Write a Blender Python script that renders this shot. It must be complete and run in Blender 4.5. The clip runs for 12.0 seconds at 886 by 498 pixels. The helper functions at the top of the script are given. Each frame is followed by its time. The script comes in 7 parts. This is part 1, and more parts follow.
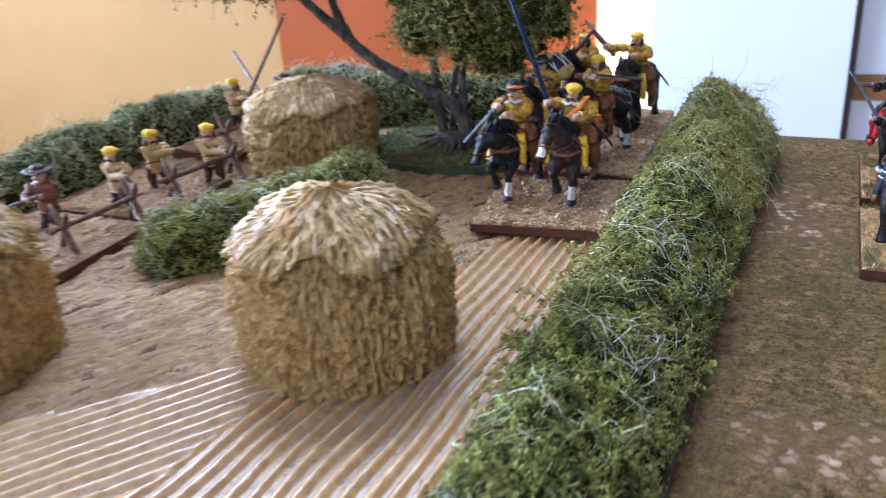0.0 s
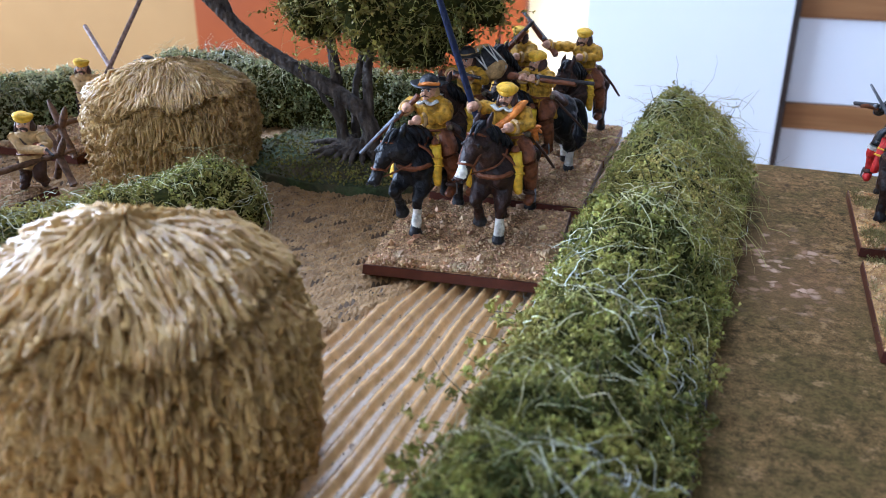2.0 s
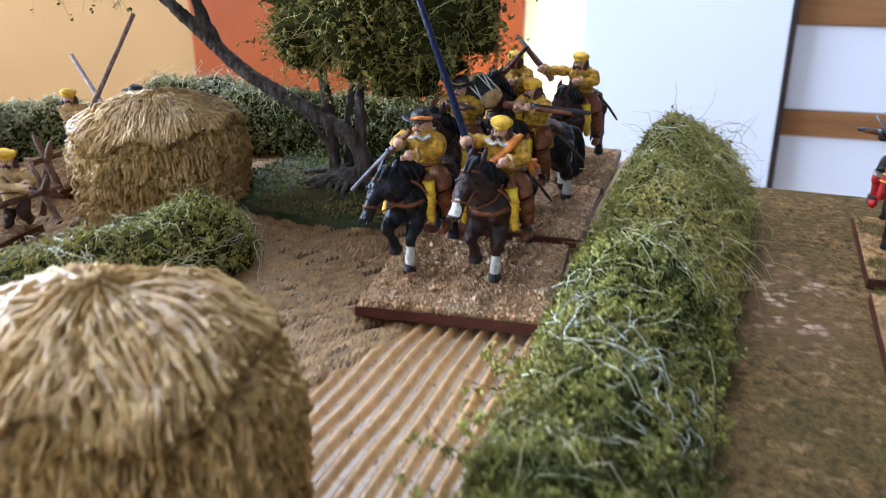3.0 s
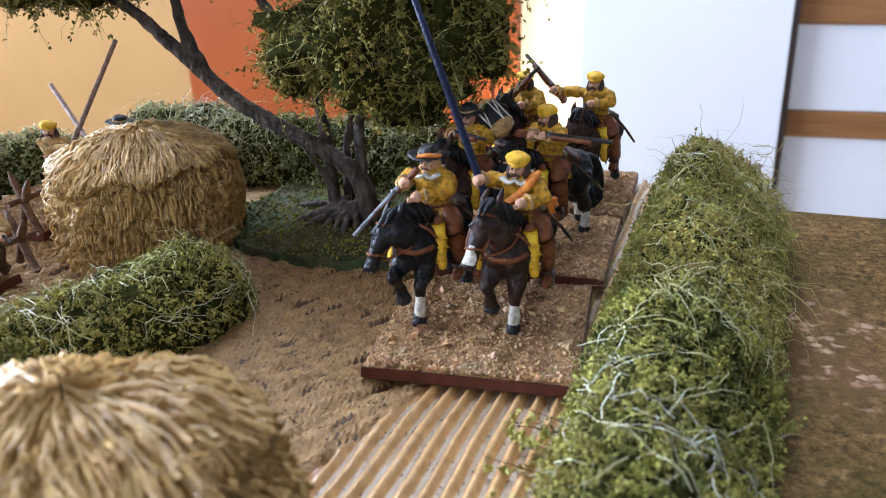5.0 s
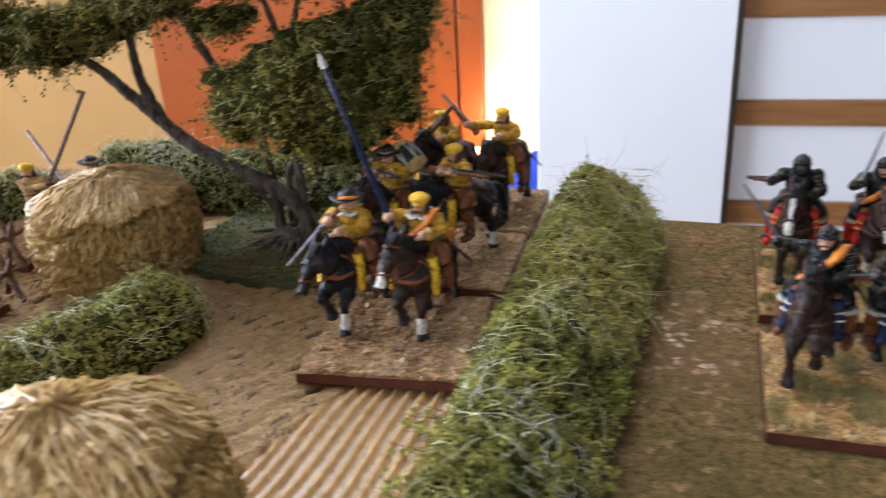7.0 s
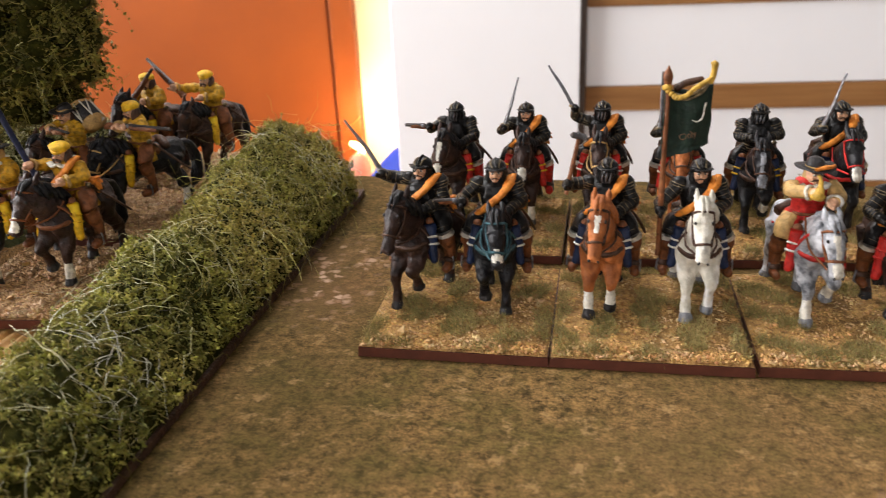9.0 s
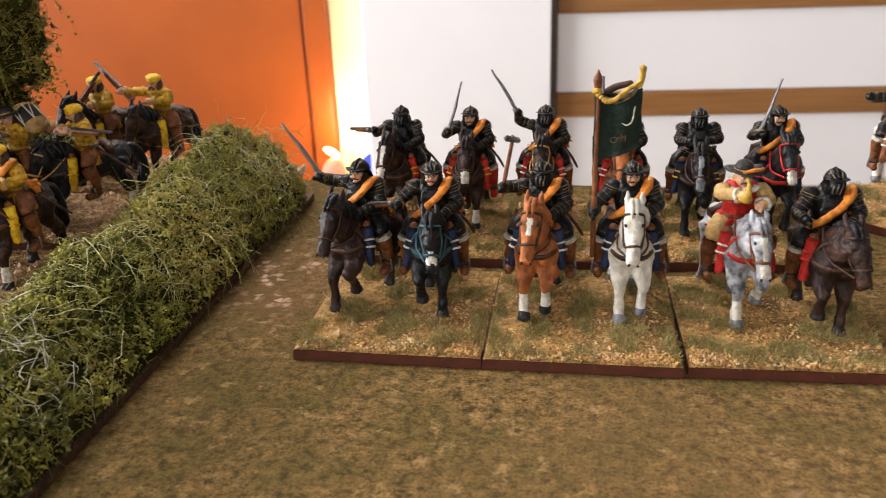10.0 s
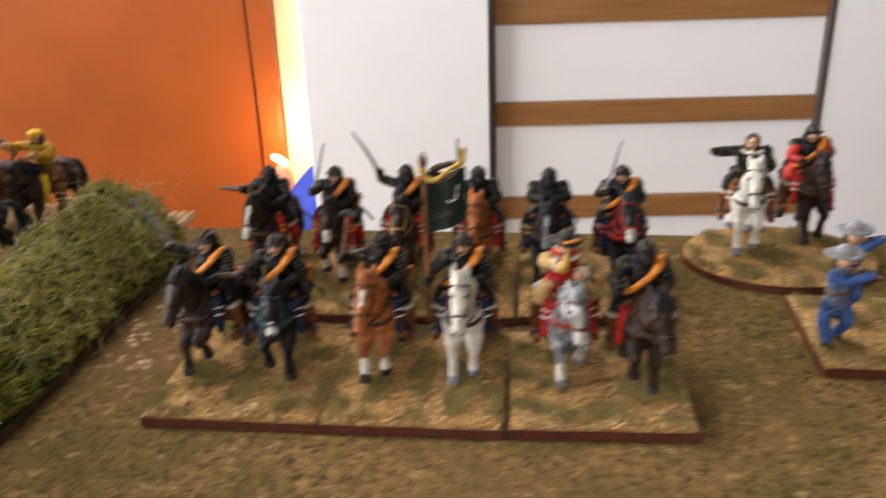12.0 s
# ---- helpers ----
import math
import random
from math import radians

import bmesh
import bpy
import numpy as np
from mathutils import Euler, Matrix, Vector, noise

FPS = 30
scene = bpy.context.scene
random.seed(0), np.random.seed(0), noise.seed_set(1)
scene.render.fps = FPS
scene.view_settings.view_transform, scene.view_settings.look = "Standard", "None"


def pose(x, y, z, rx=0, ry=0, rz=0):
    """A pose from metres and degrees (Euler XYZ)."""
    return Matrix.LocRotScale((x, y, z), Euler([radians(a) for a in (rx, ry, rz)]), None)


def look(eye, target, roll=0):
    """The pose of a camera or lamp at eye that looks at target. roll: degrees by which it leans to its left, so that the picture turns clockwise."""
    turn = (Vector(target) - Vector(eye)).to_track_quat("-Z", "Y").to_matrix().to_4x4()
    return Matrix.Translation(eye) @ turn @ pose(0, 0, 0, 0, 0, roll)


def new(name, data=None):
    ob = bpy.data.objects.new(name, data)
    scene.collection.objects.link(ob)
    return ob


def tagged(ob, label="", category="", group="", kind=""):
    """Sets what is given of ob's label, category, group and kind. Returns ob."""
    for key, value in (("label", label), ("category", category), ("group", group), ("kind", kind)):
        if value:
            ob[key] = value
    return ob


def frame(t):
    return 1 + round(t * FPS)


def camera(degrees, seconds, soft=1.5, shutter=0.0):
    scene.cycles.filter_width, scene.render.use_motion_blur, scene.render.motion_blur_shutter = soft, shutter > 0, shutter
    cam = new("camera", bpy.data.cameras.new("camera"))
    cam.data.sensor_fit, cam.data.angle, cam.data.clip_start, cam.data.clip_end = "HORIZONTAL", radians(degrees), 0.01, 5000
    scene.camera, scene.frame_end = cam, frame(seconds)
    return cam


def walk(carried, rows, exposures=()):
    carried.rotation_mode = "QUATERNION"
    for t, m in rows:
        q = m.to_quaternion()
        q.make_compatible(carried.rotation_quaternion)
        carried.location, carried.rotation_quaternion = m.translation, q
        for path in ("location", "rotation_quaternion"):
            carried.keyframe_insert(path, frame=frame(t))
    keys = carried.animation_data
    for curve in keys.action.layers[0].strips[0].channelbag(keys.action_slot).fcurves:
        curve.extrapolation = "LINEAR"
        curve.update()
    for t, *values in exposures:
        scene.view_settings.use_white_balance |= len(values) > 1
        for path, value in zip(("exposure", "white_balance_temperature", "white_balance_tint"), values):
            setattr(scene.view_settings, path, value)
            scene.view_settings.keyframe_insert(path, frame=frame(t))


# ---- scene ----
cam = camera(54.4, 12.0, soft=0.9, shutter=0.5)
PATH = [
    (0, (0.025, 0.017, 0.126), (-0.747, 1.672, -0.69), -3.9),
    (0.5, (0.02, 0.063, 0.108), (-0.7, 1.744, -0.703), -4.1),
    (1, (0.007, 0.092, 0.1), (-0.653, 1.794, -0.719), -2.5),
    (1.5, (0.004, 0.092, 0.103), (-0.621, 1.809, -0.711), -0.4),
    (2, (0.003, 0.091, 0.103), (-0.606, 1.819, -0.698), 0.5),
    (2.5, (0.005, 0.091, 0.106), (-0.604, 1.823, -0.688), 0.5),
    (3, (0.001, 0.101, 0.108), (-0.61, 1.835, -0.678), -0.3),
    (3.5, (-0.01, 0.124, 0.108), (-0.62, 1.861, -0.673), -0.5),
    (5.3, (-0.01, 0.122, 0.112), (-0.62, 1.86, -0.667), -2.3),
    (5.5, (-0.005, 0.12, 0.116), (-0.612, 1.857, -0.667), -2.9),
    (6, (-0.006, 0.103, 0.12), (-0.602, 1.837, -0.677), -2.5),
    (6.5, (-0.001, 0.092, 0.127), (-0.585, 1.828, -0.677), -2.3),
    (7, (0.021, 0.092, 0.137), (-0.543, 1.835, -0.666), -3.1),
    (7.5, (0.061, 0.09, 0.14), (-0.451, 1.849, -0.661), -3.6),
    (7.7, (0.068, 0.088, 0.141), (-0.406, 1.849, -0.68), -3.3),
    (9.3, (0.112, 0.093, 0.12), (-0.248, 1.889, -0.683), -2.8),
    (9.5, (0.114, 0.094, 0.122), (-0.237, 1.894, -0.676), -2.8),
    (10, (0.119, 0.092, 0.121), (-0.205, 1.896, -0.679), -2.2),
    (10.5, (0.124, 0.092, 0.121), (-0.183, 1.898, -0.68), -2.5),
    (11, (0.123, 0.092, 0.121), (-0.182, 1.898, -0.681), -2.7),
    (11.5, (0.124, 0.092, 0.124), (-0.179, 1.897, -0.683), -2.0),
    (12, (0.156, 0.093, 0.144), (-0.085, 1.907, -0.665), -2.0),
]
walk(cam, [(t, look(eye, target, roll)) for t, eye, target, roll in PATH],
     [(0, 0.27, 5050, 19), (0.6, 0.05, 5050, 18), (2.5, 0.08, 5300, 18), (3.7, 0.13, 5650, 18), (6.5, 0.04, 5850, 18), (7.7, -0.05, 6850, 20), (9.3, 0.09, 7650, 21), (11.5, 0.07, 7650, 21), (12, -0.06, 7650, 21)])

# ---- light ----
# Weak depth of field of a small camera close to its subject.
cam.data.dof.use_dof = True
cam.data.dof.focus_distance = 0.26
cam.data.dof.aperture_fstop = 27.0

scene.view_settings.exposure = 0.0
world = bpy.data.worlds.new("sky")
scene.world = world
world.use_nodes = True
sky = world.node_tree.nodes.new("ShaderNodeTexSky")
sky.sky_type, sky.sun_disc = "NISHITA", False
sky.sun_elevation, sky.sun_rotation = radians(40), radians(250)
world.node_tree.links.new(sky.outputs["Color"], world.node_tree.nodes["Background"].inputs["Color"])
world.node_tree.nodes["Background"].inputs["Strength"].default_value = 0.1


def area_lamp(name, m, size_x, size_y, watts, colour):
    data = bpy.data.lights.new(name, "AREA")
    data.shape, data.size, data.size_y, data.energy, data.color = "RECTANGLE", size_x, size_y, watts, colour
    ob = new(name, data)
    ob.matrix_world = m
    return ob


# Daylight in the openings of the window in the west wall and of the one behind the camera.
area_lamp("window_light_west", look((-3.28, 0.10, 0.88), (0.0, 0.55, 0.0)), 2.2, 1.4, 285, (0.78, 0.90, 1.0))
area_lamp("window_light_south", look((-0.3, -2.35, 0.85), (0.0, 1.2, -0.1)), 1.7, 1.2, 24, (0.82, 0.92, 1.0))
# Unseen roof opening, added to give steep light from above left.
area_lamp("added_top_light", look((-0.65, 1.15, 1.74), (-0.40, 0.55, 0.0)), 1.1, 0.9, 48, (0.80, 0.91, 1.0))

# The bulb of the small lamp beside the door.
bulb = bpy.data.lights.new("lamp_light", "POINT")
bulb.energy, bulb.color, bulb.shadow_soft_size = 3.4, (1.0, 0.78, 0.46), 0.02
new("lamp_light", bulb).location = (-0.495, 2.10, -0.465)

# ---- materials ----


def ramp_mix(nt, fac, a, b):
    mix = nt.nodes.new("ShaderNodeMix")
    mix.data_type = "RGBA"
    mix.inputs[6].default_value = (*a, 1)
    mix.inputs[7].default_value = (*b, 1)
    nt.links.new(fac, mix.inputs[0])
    return mix.outputs[2]


def noise_fac(nt, scale, detail=4.0, lo=0.35, hi=0.65, vector=None, stretch=None, grain=0.55):
    co = nt.nodes.new("ShaderNodeTexCoord")
    src = co.outputs["Object"]
    if stretch:
        mp = nt.nodes.new("ShaderNodeMapping")
        mp.inputs["Scale"].default_value = stretch
        nt.links.new(src, mp.inputs["Vector"])
        src = mp.outputs["Vector"]
    n = nt.nodes.new("ShaderNodeTexNoise")
    n.inputs["Scale"].default_value = scale
    n.inputs["Detail"].default_value = detail
    n.inputs["Roughness"].default_value = grain
    nt.links.new(src, n.inputs["Vector"])
    r = nt.nodes.new("ShaderNodeMapRange")
    r.inputs["From Min"].default_value, r.inputs["From Max"].default_value = lo, hi
    nt.links.new(n.outputs["Fac"], r.inputs["Value"])
    return r.outputs["Result"]


def material(name, a, b=None, rough=0.5, scale=400.0, c=None, scale2=60.0, bump=0.0, bump_scale=1500.0, metal=0.0,
             island=0.0, stretch=None, lo=0.35, hi=0.65, lo2=0.45, hi2=0.7, dist=0.0005, spec=0.3, vary=0.0, grain=0.55, detail=4.0):
    """A painted or natural surface: colour a to b by fine noise, c in larger patches, a hue shift by loose piece, fine relief."""
    m = bpy.data.materials.new(name)
    m.use_nodes = True
    nt = m.node_tree
    p = nt.nodes["Principled BSDF"]
    p.inputs["Roughness"].default_value = rough
    p.inputs["Metallic"].default_value = metal
    p.inputs["Specular IOR Level"].default_value = spec
    out = None
    if b is None:
        b = tuple(x * 0.7 for x in a)
    out = ramp_mix(nt, noise_fac(nt, scale, detail, lo, hi, stretch=stretch, grain=grain), a, b)
    if c is not None:
        mix = nt.nodes.new("ShaderNodeMix")
        mix.data_type = "RGBA"
        nt.links.new(noise_fac(nt, scale2, 5.0, lo2, hi2), mix.inputs[0])
        nt.links.new(out, mix.inputs[6])
        mix.inputs[7].default_value = (*c, 1)
        out = mix.outputs[2]
    if island or vary:
        if island:
            g = nt.nodes.new("ShaderNodeNewGeometry")
            rnd = g.outputs["Random Per Island"]
        else:
            g = nt.nodes.new("ShaderNodeObjectInfo")
            rnd = g.outputs["Random"]
        k = island or vary
        hsv = nt.nodes.new("ShaderNodeHueSaturation")
        r1 = nt.nodes.new("ShaderNodeMapRange")
        r1.inputs["To Min"].default_value, r1.inputs["To Max"].default_value = 1 - k, 1 + k
        nt.links.new(rnd, r1.inputs["Value"])
        nt.links.new(r1.outputs["Result"], hsv.inputs["Value"])
        mul = nt.nodes.new("ShaderNodeMath")
        mul.operation = "MULTIPLY"
        mul.inputs[1].default_value = 7.31
        nt.links.new(rnd, mul.inputs[0])
        fr = nt.nodes.new("ShaderNodeMath")
        fr.operation = "FRACT"
        nt.links.new(mul.outputs[0], fr.inputs[0])
        r2 = nt.nodes.new("ShaderNodeMapRange")
        r2.inputs["To Min"].default_value, r2.inputs["To Max"].default_value = 0.5 - 0.06 * k, 0.5 + 0.06 * k
        nt.links.new(fr.outputs[0], r2.inputs["Value"])
        nt.links.new(r2.outputs["Result"], hsv.inputs["Hue"])
        nt.links.new(out, hsv.inputs["Color"])
        out = hsv.outputs["Color"]
    nt.links.new(out, p.inputs["Base Color"])
    if bump:
        co = nt.nodes.new("ShaderNodeTexCoord")
        n = nt.nodes.new("ShaderNodeTexNoise")
        n.inputs["Scale"].default_value = bump_scale
        n.inputs["Detail"].default_value = 5.0
        nt.links.new(co.outputs["Object"], n.inputs["Vector"])
        bp = nt.nodes.new("ShaderNodeBump")
        bp.inputs["Strength"].default_value = bump
        bp.inputs["Distance"].default_value = dist
        nt.links.new(n.outputs["Fac"], bp.inputs["Height"])
        nt.links.new(bp.outputs["Normal"], p.inputs["Normal"])
    return m


def coat(name, a, b, rough=0.4):
    """Smooth painted horse coat with soft shading strokes."""
    return material(name, a, b, rough + 0.14, 300.0, tuple(min(0.85, x * 1.75 + 0.006) for x in a), 170.0, bump=0.9, bump_scale=520.0, dist=0.0009, lo=0.40, hi=0.62, lo2=0.50, hi2=0.68, spec=0.26)


def paint(name, a, rough=0.5, k=0.45, metal=0.0):
    """Hand-painted miniature paint: a base colour with a darker wash and small relief."""
    return material(name, a, tuple(x * k for x in a), min(0.75, rough + 0.1), 620.0, tuple(min(0.9, x * 1.45 + 0.004) for x in a), 330.0, bump=0.75, bump_scale=1100.0, dist=0.0005, metal=metal, lo=0.42, hi=0.66, lo2=0.54, hi2=0.72)


M = {
    "mat": None,
    "field": material("ploughed_field", (0.64, 0.385, 0.160), (0.38, 0.21, 0.078), 0.17, 320.0, (0.50, 0.30, 0.13), 35.0, 0.3, 1800.0, dist=0.0003, spec=0.8, lo=0.35, hi=0.7),
    "trough": material("sandy_furrow_bottom", (0.53, 0.385, 0.24), (0.34, 0.225, 0.125), 0.30, 1300.0, (0.50, 0.40, 0.29), 110.0, 0.3, 1500.0, dist=0.0003, spec=0.6, lo=0.36, hi=0.66, grain=0.7),
    "mud": material("bare_field_earth", (0.50, 0.295, 0.118), (0.22, 0.122, 0.045), 0.42, 300.0, (0.33, 0.19, 0.076), 45.0, 1.0, 1000.0, dist=0.0010, lo=0.36, hi=0.66, grain=0.7, detail=6.0),
    # earth brown darkened for the sunk hollows
    "pit": material("darkened_hollows", (0.135, 0.078, 0.033), (0.08, 0.046, 0.02), 0.6, 600.0, bump=0.8, bump_scale=900.0),
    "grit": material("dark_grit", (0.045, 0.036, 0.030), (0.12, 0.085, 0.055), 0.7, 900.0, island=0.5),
    # inner body of the moss, coloured dark for the shade between crumbs
    "core": material("moss_shade_core", (0.040, 0.038, 0.007), (0.018, 0.019, 0.004), 0.95, 500.0, spec=0.05, bump=0.8, bump_scale=900.0, dist=0.001),
    "moss": material("moss_crumbs", (0.33, 0.315, 0.060), (0.062, 0.070, 0.012), 0.65, 130.0, (0.40, 0.33, 0.08), 15.0, island=0.35, spec=0.25, lo=0.38, hi=0.62, lo2=0.47, hi2=0.64),
    "moss_dull": material("dull_moss_crumbs", (0.36, 0.37, 0.14), (0.085, 0.095, 0.032), 0.65, 90.0, (0.64, 0.60, 0.37), 26.0, island=0.5),
    "leaf": material("crown_foliage", (0.20, 0.172, 0.028), (0.050, 0.052, 0.010), 0.65, 80.0, (0.30, 0.24, 0.042), 28.0, island=0.4),
    "fibre": material("dry_moss_fibre", (0.58, 0.53, 0.29), (0.36, 0.36, 0.15), 0.45, 60.0, (0.68, 0.68, 0.58), 25.0, island=0.35),
    "fibre_green": material("green_moss_fibre", (0.38, 0.32, 0.075), (0.17, 0.16, 0.028), 0.55, 60.0, (0.44, 0.37, 0.13), 25.0, island=0.4),
    "fibre_dark": material("dark_twig", (0.035, 0.025, 0.015), (0.07, 0.05, 0.02), 0.6, 200.0, island=0.3),
    "straw": material("straw_thatch", (0.60, 0.375, 0.120), (0.27, 0.150, 0.043), 0.55, 420.0, (0.42, 0.255, 0.08), 70.0, 0.9, 1300.0, dist=0.0007, lo=0.38, hi=0.62, spec=0.3),
    "straw_tips": material("straw_ends", (0.61, 0.380, 0.124), (0.36, 0.208, 0.062), 0.38, 350.0, bump=0.7, bump_scale=1200.0, dist=0.0005, island=0.10, spec=0.65),
    "lamp_glow": None,
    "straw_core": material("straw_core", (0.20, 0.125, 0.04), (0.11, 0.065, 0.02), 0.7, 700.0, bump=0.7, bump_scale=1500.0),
    "bark": material("tree_bark", (0.088, 0.062, 0.042), (0.022, 0.015, 0.010), 0.72, 420.0, (0.17, 0.145, 0.12), 90.0, 1.0, 600.0, dist=0.0009, stretch=(1, 1, 0.25), lo2=0.54, hi2=0.72, spec=0.22),
    "wood": paint("brown_stake_wood", (0.17, 0.090, 0.048), 0.6),
    "pole_wood": paint("pale_brown_pole_wood", (0.30, 0.185, 0.135), 0.5),
    "base_rim": material("red_brown_base_rim", (0.115, 0.032, 0.018), (0.085, 0.024, 0.014), 0.4, 300.0, bump=0.15, bump_scale=700.0),
    "gravel": material("tan_gravel", (0.66, 0.385, 0.130), (0.24, 0.118, 0.036), 0.7, 520.0, (0.30, 0.165, 0.06), 120.0, 1.0, 1600.0, dist=0.0012),
    "stones": material("loose_grit_stones", (0.68, 0.41, 0.155), (0.40, 0.20, 0.065), 0.65, 300.0, (0.62, 0.45, 0.25), 160.0, island=0.30),
    "flock": material("static_grass", (0.33, 0.265, 0.098), (0.180, 0.150, 0.050), 0.75, 300.0, (0.44, 0.345, 0.14), 90.0, island=0.4),
    "earth": material("red_brown_base_earth", (0.54, 0.325, 0.150), (0.21, 0.105, 0.042), 0.6, 480.0, (0.28, 0.14, 0.055), 110.0, 1.0, 1500.0, dist=0.0012),
    "earth_stones": material("earth_stones", (0.58, 0.36, 0.165), (0.28, 0.140, 0.054), 0.6, 300.0, (0.48, 0.34, 0.20), 140.0, island=0.3),
    "tree_ground": material("green_tree_ground", (0.07, 0.095, 0.03), (0.03, 0.04, 0.014), 0.85, 300.0, (0.10, 0.07, 0.035), 60.0, 0.9, 900.0, dist=0.001),
    "yellow_wall": material("ochre_wall_paint", (0.36, 0.200, 0.064), (0.335, 0.184, 0.058), 0.7, 6.0, bump=0.1, bump_scale=150.0, dist=0.001),
    "pale_wall": material("pale_yellow_wall_paint", (0.76, 0.66, 0.40), (0.74, 0.63, 0.37), 0.7, 6.0, bump=0.1, bump_scale=150.0, dist=0.001),
    "orange": material("orange_stained_door", (0.27, 0.058, 0.008), (0.23, 0.048, 0.007), 0.42, 4.0, bump=0.05, bump_scale=80.0, dist=0.001),
    "white": material("white_laminate", (0.83, 0.84, 0.85), (0.81, 0.82, 0.83), 0.45, 5.0),
    "oak": material("honey_wood_strip", (0.33, 0.155, 0.055), (0.23, 0.10, 0.033), 0.45, 10.0, stretch=(0.6, 1, 14), lo=0.35, hi=0.65),
    "profile": material("dark_metal_profile", (0.13, 0.10, 0.085), (0.10, 0.08, 0.07), 0.35, 40.0, metal=0.4),
    "salmon": material("salmon_lamp_shade", (0.62, 0.24, 0.15), (0.52, 0.18, 0.11), 0.6, 40.0, bump=0.3, bump_scale=120.0, dist=0.002),
    "bag_cloth": material("blue_bag_cloth", (0.020, 0.050, 0.36), (0.014, 0.035, 0.25), 0.7, 30.0, bump=0.3, bump_scale=300.0, dist=0.001),
    "ceiling": material("grey_white_paint", (0.42, 0.42, 0.42), (0.40, 0.40, 0.40), 0.8, 5.0),
    "floor": material("brown_floor", (0.22, 0.13, 0.07), (0.16, 0.09, 0.05), 0.5, 8.0, stretch=(6, 1, 1)),
    "table": material("table_wood", (0.25, 0.14, 0.07), (0.18, 0.10, 0.05), 0.5, 12.0, stretch=(1, 8, 1)),
    # miniature paints
    "black": paint("black_paint", (0.022, 0.020, 0.020), 0.3, 0.6),
    "armour": material("blackened_armour_paint", (0.0075, 0.0068, 0.0065), (0.004, 0.004, 0.004), 0.30, 620.0, (0.024, 0.019, 0.014), 330.0, bump=0.6, bump_scale=900.0, dist=0.0005, lo=0.42, hi=0.66, lo2=0.56, hi2=0.72, spec=0.2),
    "bronze": paint("worn_brass_edge_paint", (0.22, 0.165, 0.09), 0.4, 0.25, 0.25),
    "steel": paint("dark_steel_paint", (0.20, 0.20, 0.21), 0.32, 0.6, 0.7),
    "orange_sash": paint("orange_sash_paint", (0.72, 0.22, 0.03), 0.5, 0.62),
    "mustard": paint("mustard_coat_paint", (0.60, 0.315, 0.022), 0.5, 0.36),
    "yellow": paint("yellow_cap_paint", (0.80, 0.45, 0.02), 0.5, 0.6),
    "buff": paint("buff_leather_paint", (0.52, 0.32, 0.12), 0.5, 0.6),
    "brown": paint("brown_leather_paint", (0.20, 0.065, 0.022), 0.42, 0.5),
    "darkbrown": paint("dark_brown_paint", (0.07, 0.032, 0.018), 0.4, 0.5),
    "red": paint("scarlet_paint", (0.55, 0.025, 0.018), 0.42, 0.55),
    "blue": paint("blue_breeches_paint", (0.007, 0.017, 0.052), 0.42, 0.55),
    "bright_blue": paint("bright_blue_paint", (0.045, 0.12, 0.34), 0.45, 0.55),
    "gunmetal": paint("dark_gun_barrel_paint", (0.06, 0.05, 0.045), 0.35, 0.6, 0.3),
    "dusty_blue": paint("dusty_blue_coat_paint", (0.12, 0.17, 0.25), 0.5, 0.45),
    "teal": paint("teal_bridle_paint", (0.03, 0.10, 0.12), 0.45, 0.55),
    "navy": paint("navy_pole_paint", (0.004, 0.009, 0.04), 0.38, 0.6),
    "flesh": paint("flesh_paint", (0.66, 0.36, 0.22), 0.5, 0.62),
    "offwhite": paint("off_white_paint", (0.72, 0.68, 0.58), 0.5, 0.6),
    "green": paint("dark_green_cloth_paint", (0.006, 0.022, 0.013), 0.5, 0.6),
    "gold": paint("gold_cord_paint", (0.56, 0.33, 0.055), 0.45, 0.55),
    "grey": paint("grey_paint", (0.24, 0.25, 0.27), 0.45, 0.5),
    "h_black": coat("black_horse_paint", (0.007, 0.0065, 0.008), (0.004, 0.004, 0.004), 0.26),
    "h_brown": coat("dark_brown_horse_paint", (0.034, 0.015, 0.010), (0.014, 0.007, 0.005), 0.32),
    "h_bay": coat("bay_horse_paint", (0.046, 0.019, 0.010), (0.018, 0.008, 0.005), 0.34),
    "h_chestnut": coat("chestnut_horse_paint", (0.40, 0.125, 0.036), (0.24, 0.068, 0.018), 0.42),
    "h_white": coat("white_horse_paint", (0.74, 0.70, 0.60), (0.52, 0.49, 0.40), 0.42),
    "h_grey": coat("dapple_grey_horse_paint", (0.40, 0.41, 0.43), (0.09, 0.095, 0.105), 0.42),
}

glow = bpy.data.materials.new("lit_lamp_shade")
glow.use_nodes = True
glow.node_tree.nodes["Principled BSDF"].inputs["Base Color"].default_value = (0.8, 0.7, 0.5, 1)
glow.node_tree.nodes["Principled BSDF"].inputs["Emission Color"].default_value = (1.0, 0.80, 0.45, 1)
glow.node_tree.nodes["Principled BSDF"].inputs["Emission Strength"].default_value = 7.0
M["lamp_glow"] = glow


# middles and half sizes of the printed pebble patches
PEBBLES = [((0.020, 0.335), (0.016, 0.032)), ((0.033, 0.195), (0.022, 0.014)), ((0.17, 0.225), (0.03, 0.02)), ((0.30, 0.30), (0.03, 0.03)), ((0.06, 0.20), (0.02, 0.012))]


